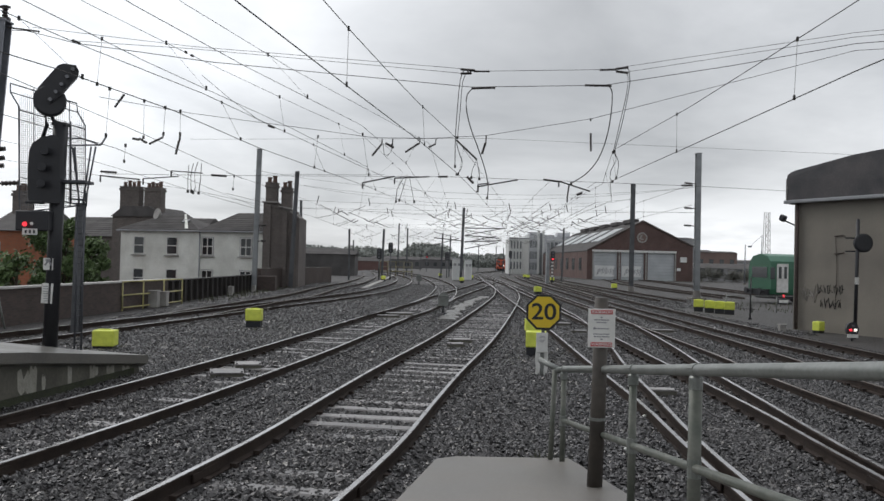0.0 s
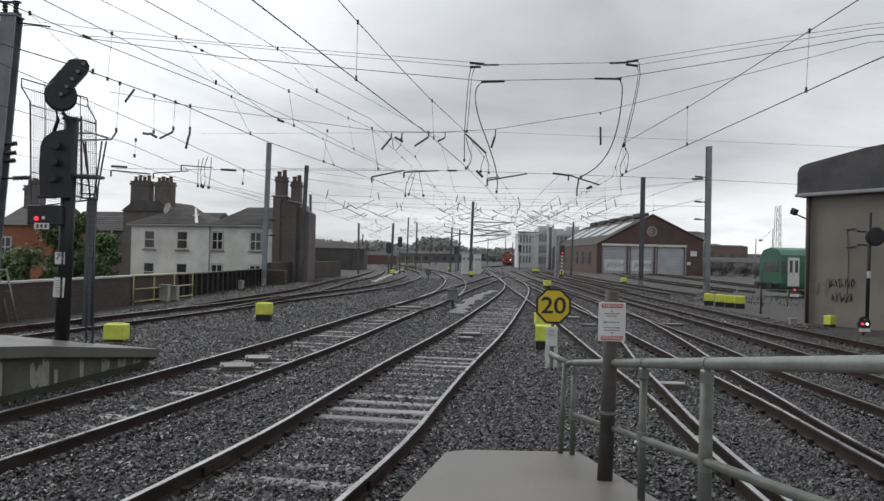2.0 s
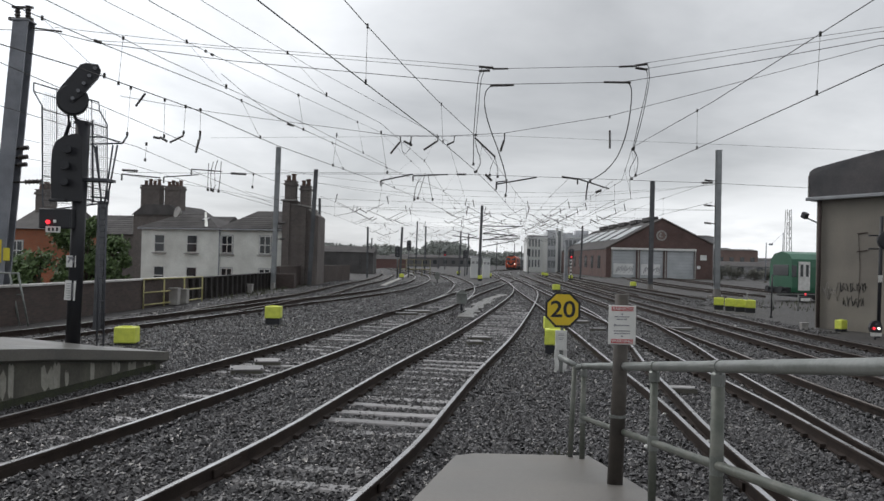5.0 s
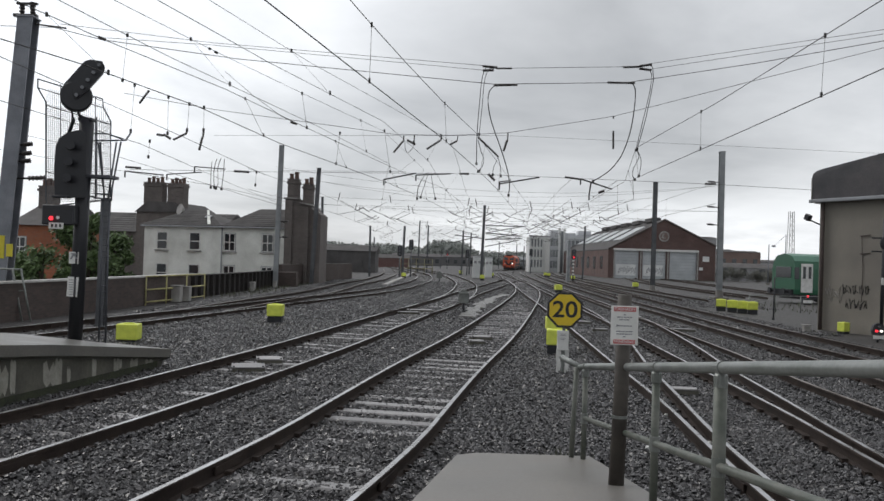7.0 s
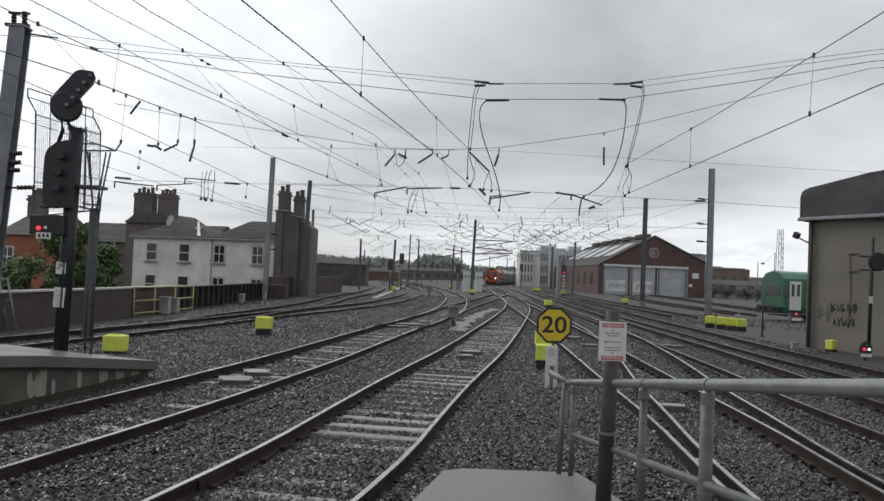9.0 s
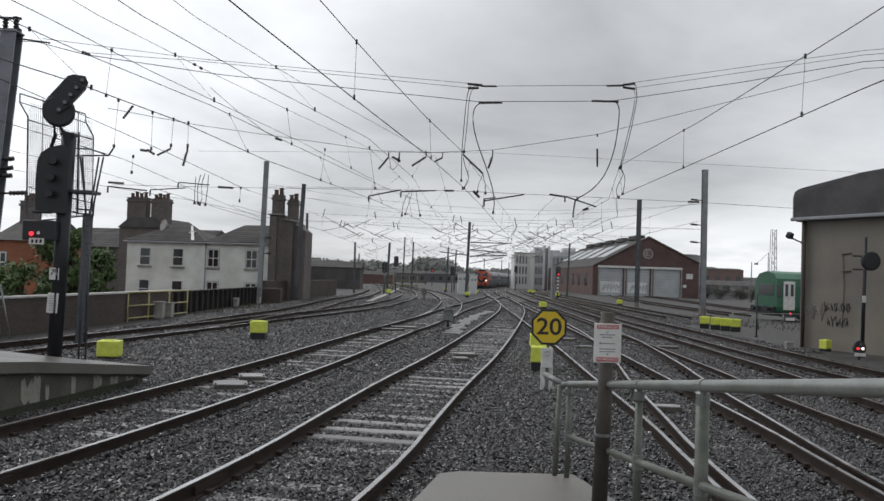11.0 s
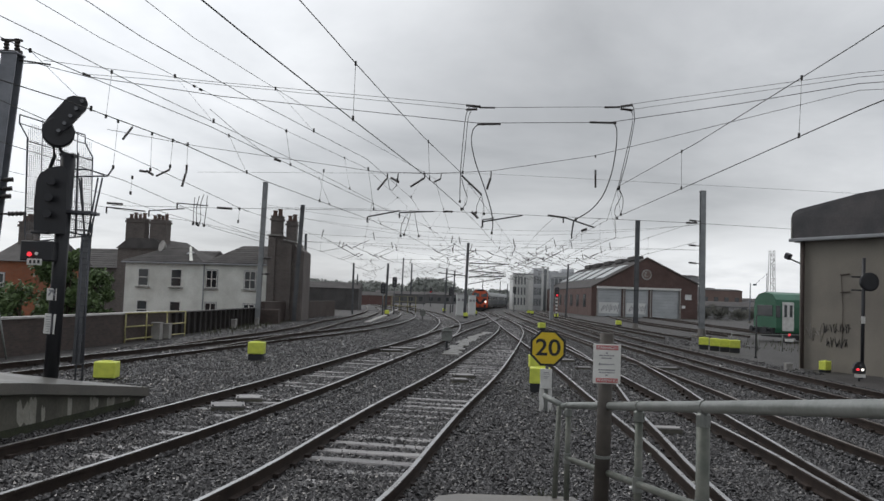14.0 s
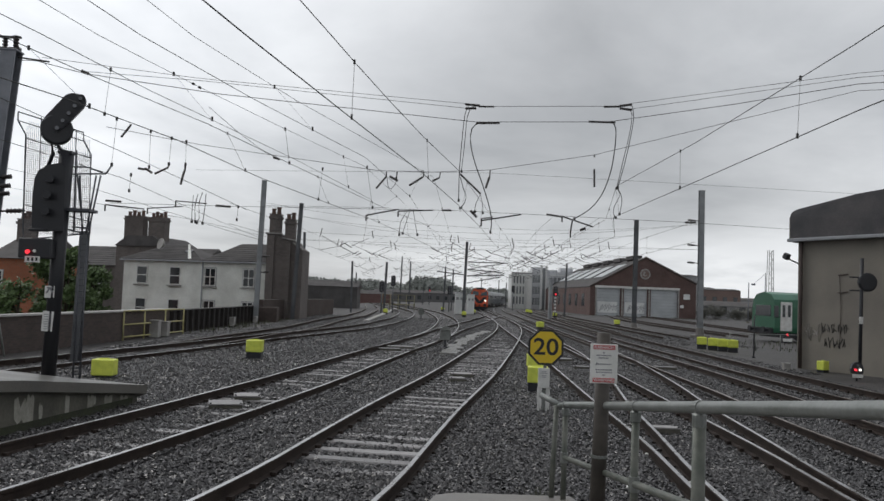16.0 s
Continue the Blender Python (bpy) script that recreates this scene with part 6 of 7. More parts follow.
    for sx in (-1, 1):
        for sy in (-1, 1):
            part("leg", Mesh().tube([(sx * 0.8, sy * 0.8, 0), (sx * 0.55, sy * 0.55, H)], 0.09, 5), FAR_GREY, t)
    for i in range(14):
        z0, z1 = i * H / 14, (i + 1) * H / 14
        k0, k1 = 0.8 - 0.25 * i / 14, 0.8 - 0.25 * (i + 1) / 14
        s = 1 if i % 2 else -1
        lt.tube([(-k0 * s, -k0, z0), (k1 * s, -k1, z1)], 0.06, 4).tube([(-k0, -k0, z0), (k0, -k0, z0)], 0.06, 4)
    part("bracing", lt, FAR_GREY, t)
    # scrub and dead weeds along the yard's margins
    vs, fs = [], []
    for i in range(1900):
        k = rnd.random()
        if k < 0.2:
            x, y = rnd.uniform(17, 30), rnd.uniform(42, 60)
            if 20.5 < x and y > 54:
                continue
        elif k < 0.6:
            x, y = rnd.uniform(-11.6, -10.0), rnd.uniform(40, 84)
        elif k < 0.8:
            x, y = 1.36 + rnd.gauss(0, 0.10), 8.4 + rnd.gauss(0, 0.16)
        else:
            x, y = rnd.uniform(20, 52), rnd.uniform(128, 137)
        h = rnd.uniform(0.05, 0.3) if y < 20 else rnd.uniform(0.08, 0.25)
        a = rnd.uniform(0, 3.14)
        w = 0.012 if y < 20 else 0.03
        dx, dy = math.cos(a) * w, math.sin(a) * w
        lx, ly = rnd.uniform(-.4, .4) * h, rnd.uniform(-.4, .4) * h
        o = len(vs)
        vs += [(x - dx, y - dy, -0.02), (x + dx, y + dy, -0.02), (x + lx, y + ly, h)]
        fs.append((o, o + 1, o + 2))
    me = bpy.data.meshes.new("weeds")
    me.from_pydata(vs, [], fs)
    me.shade_flat()
    me.materials.append(GRASS)
    tagged(new("weeds", me), "thin green weeds at the yard margins", "weeds", kind="stuff")


build_distance()


# ---------------------------------------------------------------- overhead line
def sag(a, b, drop, n=9):
    a, b = Vector(a), Vector(b)
    return [a.lerp(b, i / (n - 1)) - Vector((0, 0, drop * 4 * (i / (n - 1)) * (1 - i / (n - 1)))) for i in range(n)]


def insulator(m, p, q, r=0.06):
    p, q = Vector(p), Vector(q)
    L = (q - p).length
    n = max(4, int(L / 0.07)) * 2
    m.lathe(p, q, [(i / n, r if i % 2 else r * 0.55) for i in range(n + 1)], 8)


def build_wire(name, pts, r, label):
    """One wire as a thin round line."""
    root = thing(name, label, "wire", group="overhead wires")
    part("strand", Mesh().tube(pts, r, 5), WIRE, root)
    return root


def build_line(contact, messenger, label, r=0.0072, every=6.0):
    """Contact wire, messenger above it and the droppers between them."""
    root = thing("overhead_line", label, "overhead line", group="overhead wires")
    part("contact_wire", Mesh().tube(contact, r * 1.1, 6), WIRE, root)
    part("messenger_wire", Mesh().tube(messenger, r, 6), WIRE, root)

    def at(line, y):
        for a, b in zip(line, line[1:]):
            if a[1] <= y <= b[1]:
                return Vector(a).lerp(Vector(b), (y - a[1]) / (b[1] - a[1]))

    y = 6.3
    while y < min(contact[-1][1], messenger[-1][1]):
        p, q = at(contact, y), at(messenger, y)
        if p and q:
            d = Mesh().tube([p, q], r * 0.5, 4)
            d.box(p + Vector((0, 0, 0.02)), (0.03, 0.03, 0.08)).box(q, (0.03, 0.03, 0.07))
            part("dropper", d, WIRE, root)
        y += every


def above(line, z, shift, y0, y1, step):
    """Places over a track's centre line, zigzagging a little from span to span."""
    out = []
    for i, p in enumerate(glide([(x, y, 0) for x, y in line], 1.0)):
        if y0 <= p.y <= y1 and (not out or p.y - out[-1][1] >= step):
            out.append((p.x + shift + 0.2 * math.sin(p.y * 0.13), p.y, z))
    return out


CW, MW = 4.9, 5.78
near_a = [(-3.9, -2, CW), (-1.95, 8.49, 4.90), (-1.19, 12.30, 4.90), (-0.07, 17.80, 4.90), (0.92, 23.36, 4.90)]
near_am = [(-3.72, -2, MW), (-1.38, 11.16, 5.78), (-1.16, 12.44, 5.78), (-0.76, 14.64, 5.78), (-0.11, 18.02, 5.78), (0.83, 21.76, 5.66)]
build_line(near_a + above(MAIN, CW, -0.3, 30, 150, 8), near_am + above(MAIN, 5.9, -0.2, 36, 150, 5), "dark contact and messenger wires over the main track")
build_line([(6.0, -2, CW), (5.70, 10.52, 4.90), (5.79, 17.30, 4.90), (5.87, 25.09, 4.90)] + above(SIDING_A, CW, -0.9, 32, 140, 8),
           [(5.2, -2, 5.9), (5.74, 10.73, 5.85), (5.82, 17.33, 5.78), (5.64, 23.81, 5.70)] + above(SIDING_A, 5.8, -0.9, 34, 140, 5), "dark contact and messenger wires over the paired sidings")
build_line([(-7.6, -2, CW), (-5.81, 10.41, 4.90), (-5.31, 11.77, 4.90), (-4.59, 14.81, 4.90), (-3.99, 19.44, 4.90), (-1.98, 29.01, 4.90)] + above(LEFT, CW, -0.3, 36, 130, 8),
           [(-8.4, -2, 5.9), (-6.28, 11.74, 5.78), (-5.88, 13.62, 5.78), (-4.78, 17.38, 5.75), (-3.79, 22.04, 5.70), (-1.56, 32.68, 5.65)] + above(LEFT, 5.85, -0.3, 40, 130, 5), "dark contact and messenger wires over the platform track")
build_line([(-5.3, -2, 5.3), (-3.59, 9.89, 5.30), (-2.87, 12.95, 5.30), (-1.42, 18.2, 5.30), (-0.50, 24.44, 5.20)] + above(CROSSOVER, CW, 0, 46, 120, 8),
           [(-5.6, -2, 6.1), (-3.70, 12.37, 6.10), (-2.73, 16.34, 6.10), (-1.35, 20.96, 6.10), (0.18, 25.21, 5.95)] + above(CROSSOVER, 5.8, 0, 50, 120, 5), "thin crossover contact and messenger wires", 0.0046, 9)
build_line([(-7.0, -2, 5.2), (-4.71, 9.69, 5.20), (-4.28, 12.33, 5.20), (-2.98, 18.43, 5.20), (-1.70, 24.64, 5.10)] + above(FAR_LEFT, CW, 0.3, 48, 130, 8),
           [(-7.2, -2, 6.0), (-5.09, 12.20, 6.00), (-4.43, 14.94, 6.00), (-3.38, 18.79, 6.00), (-1.86, 24.02, 6.00), (-0.85, 33.0, 5.90)] + above(FAR_LEFT, 5.8, 0.3, 60, 130, 5), "thin contact and messenger wires over the parapet tracks", 0.0046, 8)
for line, lab in ((SIDING_B, "siding"), (TURNOUT, "turnout"), (RIGHT, "crossing"), (FAR_LEFT_B, "parapet")):
    build_line(above(line, CW, 0.1, 33, 130, 8), above(line, 5.75, 0.1, 33, 130, 5), "distant contact and messenger wires over the %s track" % lab, 0.007, 9)
for pts in ([(-8.56, 15.42, 5.00), (-7.98, 21.10, 5.00), (-8.62, 33.52, 5.00), (-8.94, 44.62, 5.00)], [(-7.54, 13.53, 5.40), (-7.37, 19.09, 5.40), (-7.06, 21.92, 5.30), (-6.54, 29.37, 5.10)], [(-13.63, 25.60, 5.81), (-14.02, 34.00, 6.19), (-8.49, 34.00, 4.69), (-7.21, 36.00, 4.39)],
            [(-16.58, 30.00, 5.80), (-14.00, 34.00, 5.59), (-10.70, 38.00, 5.34), (-7.60, 48.00, 5.01)], [(-7.18, 26.00, 8.07), (-6.48, 27.00, 7.51), (-5.71, 28.00, 7.01), (-5.51, 29.00, 7.01)]):
    build_wire("feeder_wire", pts, 0.008, "thin dark feeder wire over the running tracks")

# cross spans, feeders and their insulators, all about one plane across the yard
SPANS = (([(-14.52, 26.00, 9.33), (-12.79, 26.00, 9.33), (-11.22, 26.00, 8.98), (-7.35, 28.00, 8.98), (1.78, 31.00, 9.04), (6.92, 31.00, 9.26), (11.09, 29.00, 9.65), (14.62, 27.00, 10.03), (22, 25, 10.4)], 0.013),
         ([(-12.61, 26.00, 9.45), (-8.16, 28.00, 9.51), (1.60, 31.00, 9.73)], 0.009), ([(-11.22, 26.00, 9.05), (-8.15, 28.00, 9.43), (1.61, 31.00, 9.55)], 0.009),
         ([(1.60, 31.00, 9.64), (7.29, 31.00, 9.89)], 0.010),
         ([(7.73, 31.00, 10.01), (14.61, 27.00, 10.41), (22, 25, 10.9)], 0.009), ([(7.73, 31.00, 9.79), (14.62, 27.00, 10.26), (22, 25, 10.7)], 0.009),
         ([(-12.04, 30.00, 8.05), (-8.94, 31.00, 7.72), (-4.14, 31.00, 7.22), (-1.96, 31.00, 6.98), (0.21, 31.00, 7.01), (2.38, 31.00, 7.18), (6.44, 31.00, 7.94), (15.17, 28.00, 10.08), (22, 26, 10.2)], 0.010),
         ([(-11.72, 30.00, 5.21), (-7.56, 31.00, 5.37), (1.01, 31.00, 5.55), (4.60, 31.00, 5.51), (10.57, 31.00, 5.44), (14.26, 31.00, 5.34), (26, 31, 5.0)], 0.008),
         ([(-9.08, 45.00, 6.91), (-3.41, 45.00, 7.03), (-2.15, 45.00, 7.07)], 0.008), ([(-8.91, 31.00, 6.72), (2.38, 31.00, 7.07), (10.64, 31.00, 6.94), (16.90, 31.00, 6.83)], 0.005))
HEADSPAN = thing("headspan", "dark wire headspan with insulators, arms and jumpers over the tracks", "overhead line")
for pts, r in SPANS:
    part("span_wire", Mesh().tube(pts, r, 5), WIRE, HEADSPAN)


def hanging(pairs):
    for p, q, r in pairs:
        m = Mesh()
        insulator(m, p, q, r * 0.62)
        part("insulator", m, INSUL, HEADSPAN)


for (pairs,) in (((((1.34, 31.00, 9.72), (1.91, 31.00, 9.69), .10), ((1.35, 31.00, 9.55), (1.78, 31.00, 9.58), .10), ((1.87, 31.00, 9.65), (2.47, 31.00, 9.67), .075)),),
                   ((((1.80, 31.00, 8.99), (2.71, 31.00, 9.04), .09),),),
                   ((((6.75, 31.00, 9.85), (7.38, 31.00, 9.89), .085), ((7.38, 31.00, 9.91), (7.86, 31.00, 9.99), .10), ((7.38, 31.00, 9.82), (7.86, 31.00, 9.77), .10)),),
                   ((((6.18, 31.00, 9.24), (7.23, 31.00, 9.25), .09),),),
                   ((((-1.61, 31.00, 6.95), (-1.61, 31.00, 6.71), .05), ((-1.63, 31.00, 6.73), (-1.98, 31.00, 6.28), .08)),),
                   ((((-1.20, 31.00, 6.96), (-1.21, 31.00, 6.66), .05), ((-1.48, 31.00, 6.78), (-1.15, 31.00, 6.61), .09)),),
                   ((((-0.16, 31.00, 6.99), (-0.18, 31.00, 6.78), .05), ((-0.20, 31.00, 6.80), (-0.71, 31.00, 6.45), .08)),),
                   ((((0.47, 31.00, 7.01), (0.45, 31.00, 6.80), .04), ((0.45, 31.00, 6.80), (0.18, 31.00, 6.66), .07)),),
                   ((((2.40, 31.00, 7.18), (2.39, 31.00, 6.86), .05), ((2.38, 31.00, 6.90), (2.25, 31.00, 6.46), .09)),),
                   ((((6.45, 31.00, 7.38), (6.47, 31.00, 6.68), .08), ((6.44, 31.00, 7.96), (6.44, 31.00, 7.85), .06)),),
                   ((((1.25, 31.00, 6.97), (1.70, 31.00, 6.57), .075), ((1.70, 31.00, 6.57), (2.06, 31.00, 6.24), .075)),),
                   ((((1.69, 31.00, 5.57), (1.95, 31.00, 5.32), .10),),),
                   ((((4.64, 31.00, 5.54), (5.29, 31.00, 5.47), .08), ((6.34, 33.00, 5.15), (6.57, 33.00, 5.25), .11)),),
                   ((((0.58, 31.00, 5.54), (0.95, 31.00, 5.55), .08),),),
                   ((((-10.90, 25.00, 8.81), (-10.65, 25.00, 8.71), .09), ((-13.18, 25.60, 9.31), (-12.27, 25.80, 9.26), .06)),),
                   ((((-8.05, 27.00, 9.07), (-7.97, 27.00, 9.03), .08), ((-7.84, 27.00, 8.96), (-7.74, 27.00, 8.91), .08), ((-5.61, 29.00, 7.00), (-5.36, 29.00, 6.93), .08)),),
                   ((((-8.88, 24.00, 6.99), (-9.16, 24.00, 6.59), .07),),),
                   ((((-9.33, 26.00, 5.97), (-9.11, 26.00, 5.94), .08), ((-9.11, 26.00, 5.98), (-8.87, 26.00, 5.84), .08), ((-8.79, 26.00, 5.81), (-8.36, 26.00, 6.04), .07), ((-8.36, 26.00, 6.04), (-8.37, 26.00, 6.17), .05)),),
                   ((((-7.82, 26.00, 6.16), (-7.83, 26.00, 5.93), .07), ((-7.85, 26.00, 5.93), (-7.94, 26.00, 5.50), .08)),),
                   ((((-11.10, 28.00, 5.09), (-10.55, 28.00, 5.07), .08), ((-8.10, 31.00, 5.37), (-7.51, 31.00, 5.35), .09)),),
                   ((((19.24, 57.00, 8.17), (18.44, 57.00, 8.15), .15),),)):
    hanging(pairs)


def build_hangers():
    for top, bot in (((-8.99, 26.00, 7.19), (-8.98, 26.00, 6.02)), ((-8.31, 26.00, 6.99), (-8.35, 26.00, 6.15)), ((-7.83, 26.00, 6.89), (-7.82, 26.00, 6.16)), ((-9.32, 24.00, 7.14), (-9.39, 24.00, 5.76)), ((-9.59, 24.00, 8.62), (-9.69, 24.00, 7.27)),
                     ((-5.22, 29.00, 8.05), (-5.01, 29.00, 6.82)), ((-4.07, 31.00, 6.96), (-4.18, 31.00, 5.78)), ((-2.36, 31.00, 7.10), (-2.09, 31.00, 5.54)), ((-9.91, 27.00, 5.88), (-9.94, 27.00, 5.35)), ((-7.23, 31.00, 5.36), (-7.26, 31.00, 4.86))):
        d = part("dropper", Mesh().tube([top, bot], 0.006, 4), WIRE, HEADSPAN)
        for p in (top, bot):
            part("clamp", Mesh().box(p, (0.06, 0.05, 0.11)), WIRE, d)


build_hangers()


def build_arms():
    """Registration arms and jumper cables under the near cross span."""
    for pts, r in (([(-2.32, 31.00, 5.23), (-1.09, 31.00, 5.51)], 0.03), ([(-1.09, 31.00, 5.44), (0.25, 31.00, 5.53)], 0.028), ([(2.13, 31.00, 5.20), (3.66, 31.00, 5.50)], 0.03), ([(5.25, 31.00, 5.49), (6.87, 33.00, 5.32)], 0.03), ([(5.95, 33.00, 5.06), (5.83, 32.00, 5.43)], 0.03),
                   ([(2.13, 31.00, 5.28), (2.54, 31.00, 5.34)], 0.025), ([(-11.10, 28.00, 4.95), (-9.76, 28.00, 4.85)], 0.025), ([(-9.31, 30.00, 5.39), (-8.16, 30.00, 5.33)], 0.022), ([(-10.33, 30.00, 5.07), (-9.03, 30.00, 5.19)], 0.022)):
        a = part("registration_arm", Mesh().tube(pts, r, 6), WIRE, HEADSPAN)
        part("clip", Mesh().lathe(pts[0], Vector(pts[0]) + Vector((0, 0, -0.22)), [(0, 0.03), (1, 0.03)], 6), WIRE, a)
    for pts, r in (([(1.47, 31.00, 9.66), (1.35, 31.00, 9.33), (1.27, 31.00, 8.35), (1.21, 31.00, 7.08), (1.22, 31.00, 5.95)], 0.016), ([(1.56, 31.00, 9.57), (1.44, 31.00, 9.22), (1.37, 31.00, 8.13), (1.29, 31.00, 7.08)], 0.014),
                   ([(1.84, 31.00, 9.00), (1.63, 31.00, 8.75), (1.60, 31.00, 8.25), (1.78, 31.00, 7.49), (2.13, 31.00, 6.59), (2.44, 31.00, 5.66), (2.52, 31.00, 5.12), (2.49, 31.00, 4.77)], 0.022),
                   ([(7.14, 31.00, 9.23), (7.25, 31.00, 9.01), (7.23, 31.00, 8.21), (7.07, 31.00, 7.22), (6.74, 31.00, 6.34), (6.28, 31.00, 5.78), (5.73, 31.00, 5.42)], 0.022),
                   ([(7.81, 31.00, 9.97), (7.95, 31.00, 9.78), (7.90, 31.00, 9.10), (7.66, 31.00, 7.78), (7.39, 31.00, 6.71)], 0.015), ([(7.78, 31.00, 9.79), (7.87, 31.00, 9.60), (7.80, 31.00, 8.88), (7.55, 31.00, 7.67), (7.34, 31.00, 6.66)], 0.014),
                   ([(7.39, 31.00, 6.67), (7.46, 31.00, 6.36), (7.28, 31.00, 5.99), (7.24, 31.00, 5.66), (7.33, 31.00, 5.53)], 0.014), ([(7.39, 31.00, 6.67), (7.55, 31.00, 6.32), (7.54, 31.00, 5.97), (7.48, 31.00, 5.67)], 0.014),
                   ([(1.26, 31.00, 6.86), (1.38, 31.00, 6.43), (1.50, 31.00, 6.13), (1.44, 31.00, 5.83), (1.29, 31.00, 5.65)], 0.016), ([(-1.56, 31.00, 6.73), (-1.51, 31.00, 6.34), (-1.29, 31.00, 6.31), (-1.22, 31.00, 6.70)], 0.012),
                   ([(2.06, 31.00, 6.24), (1.89, 31.00, 5.84), (1.86, 31.00, 5.54)], 0.012), ([(2.06, 31.00, 6.19), (2.16, 31.00, 5.76), (2.17, 31.00, 5.50)], 0.012),
                   ([(-8.34, 30.00, 5.74), (-8.45, 30.00, 5.32), (-8.41, 30.00, 4.79), (-8.49, 30.00, 4.60)], 0.014), ([(-8.50, 30.00, 5.69), (-8.59, 30.00, 5.21), (-8.55, 30.00, 4.64)], 0.014), ([(-8.21, 30.00, 5.70), (-8.23, 30.00, 5.11), (-8.28, 30.00, 4.59)], 0.014), ([(-8.67, 30.00, 5.62), (-8.69, 30.00, 5.10), (-8.68, 30.00, 4.64)], 0.012),
                   ([(-0.64, 32.00, 5.67), (-0.76, 32.00, 5.22), (-0.92, 32.00, 4.66)], 0.012), ([(-0.54, 32.00, 5.65), (-0.44, 32.00, 5.12), (-0.33, 32.00, 4.63)], 0.012), ([(-0.70, 32.00, 5.65), (-1.02, 32.00, 5.10), (-1.05, 32.00, 4.61)], 0.012)):
        j = part("jumper_cable", Mesh().tube(glide(pts, 0.12), r, 6), WIRE, HEADSPAN)
        part("clamp", Mesh().box(pts[-1], (0.08, 0.06, 0.1)), WIRE, j)


build_arms()


def build_far_gear():
    """Cantilevers, steady arms and insulators that repeat down the yard."""
    rnd = random.Random(77)
    for y0, p, q in ((50, (-11.5, 55), (20.1, 58)), (62, (-10.4, 64), (20.1, 58)), (78, (-10.4, 64), (18.4, 70)), (96, (-8.3, 93), (18.4, 70)), (118, (-8.3, 93), (22.3, 112)), (142, (-3.7, 130), (22.3, 112)), (170, (-3.7, 130), (19, 190)), (205, (-3.7, 190), (19, 190))):
        root = thing("headspan", "distant wire headspan with registration arms and insulators", "overhead line", group="distant headspans")
        part("span_wire", Mesh().tube(sag((*p, 8.2), (*q, 8.2), 1.1), 0.008, 5), WIRE, root)
        part("span_wire", Mesh().tube(sag((*p, 6.3), (*q, 6.3), 0.1), 0.008, 5), WIRE, root)
        for line in (LEFT, CROSSOVER, MAIN, TURNOUT, SIDING_A, FAR_LEFT, FAR_LEFT_B, SIDING_B):
            pts = [c for c in glide([(a, b, 0) for a, b in line], 1.0) if abs(c.y - (p[1] + (q[1] - p[1]) * (c.x - p[0]) / (q[0] - p[0])) - (0 if y0 != 50 else -2)) < 1.2]
            if not pts:
                continue
            x, y = pts[0].x, pts[0].y
            side = rnd.choice((-1, 1))
            arm = part("registration_arm", Mesh().tube([(side * 0.1, 0, CW + 0.02), (side * 1.3, 0, CW + 0.25 + rnd.uniform(0, .3))], 0.015, 5).tube([(side * 1.3, 0, CW + 0.4), (side * 0.2, 0, 5.85)], 0.015, 5), WIRE, root, at=pose(x, y, 0))
            for a, b in (((side * 1.3, 0, CW + 0.3), (side * 1.75, 0, CW + 0.55)), ((0.1, 0, 5.85), (0.1 + side * 0.1, 0, 6.35))):
                ins = Mesh()
                insulator(ins, a, b, 0.035)
                part("insulator", ins, INSUL, arm)
    # lattice booms by the dark mast
    for dz, dx, ln in ((6.6, 0.2, 5.0), (5.7, 0.2, 4.4), (4.9, 0.2, 4.6), (5.3, -3.6, 3.4)):
        b = thing("cantilever_boom", "dark steel cantilever boom on the distant mast", "bracket", (5.11 + dx, 100, 0), group="cantilever booms")
        part("boom", Mesh().tube([(0, 0, dz), (ln, 0, dz + rnd.uniform(-.3, .4))], 0.07, 6).tube([(0, 0, dz - 0.9), (ln * 0.9, 0, dz)], 0.05, 5), WIRE, b)
        part("stay", Mesh().tube([(0, 0, dz + 0.7), (ln * 0.8, 0, dz + .1)], 0.03, 5), WIRE, b)


build_far_gear()


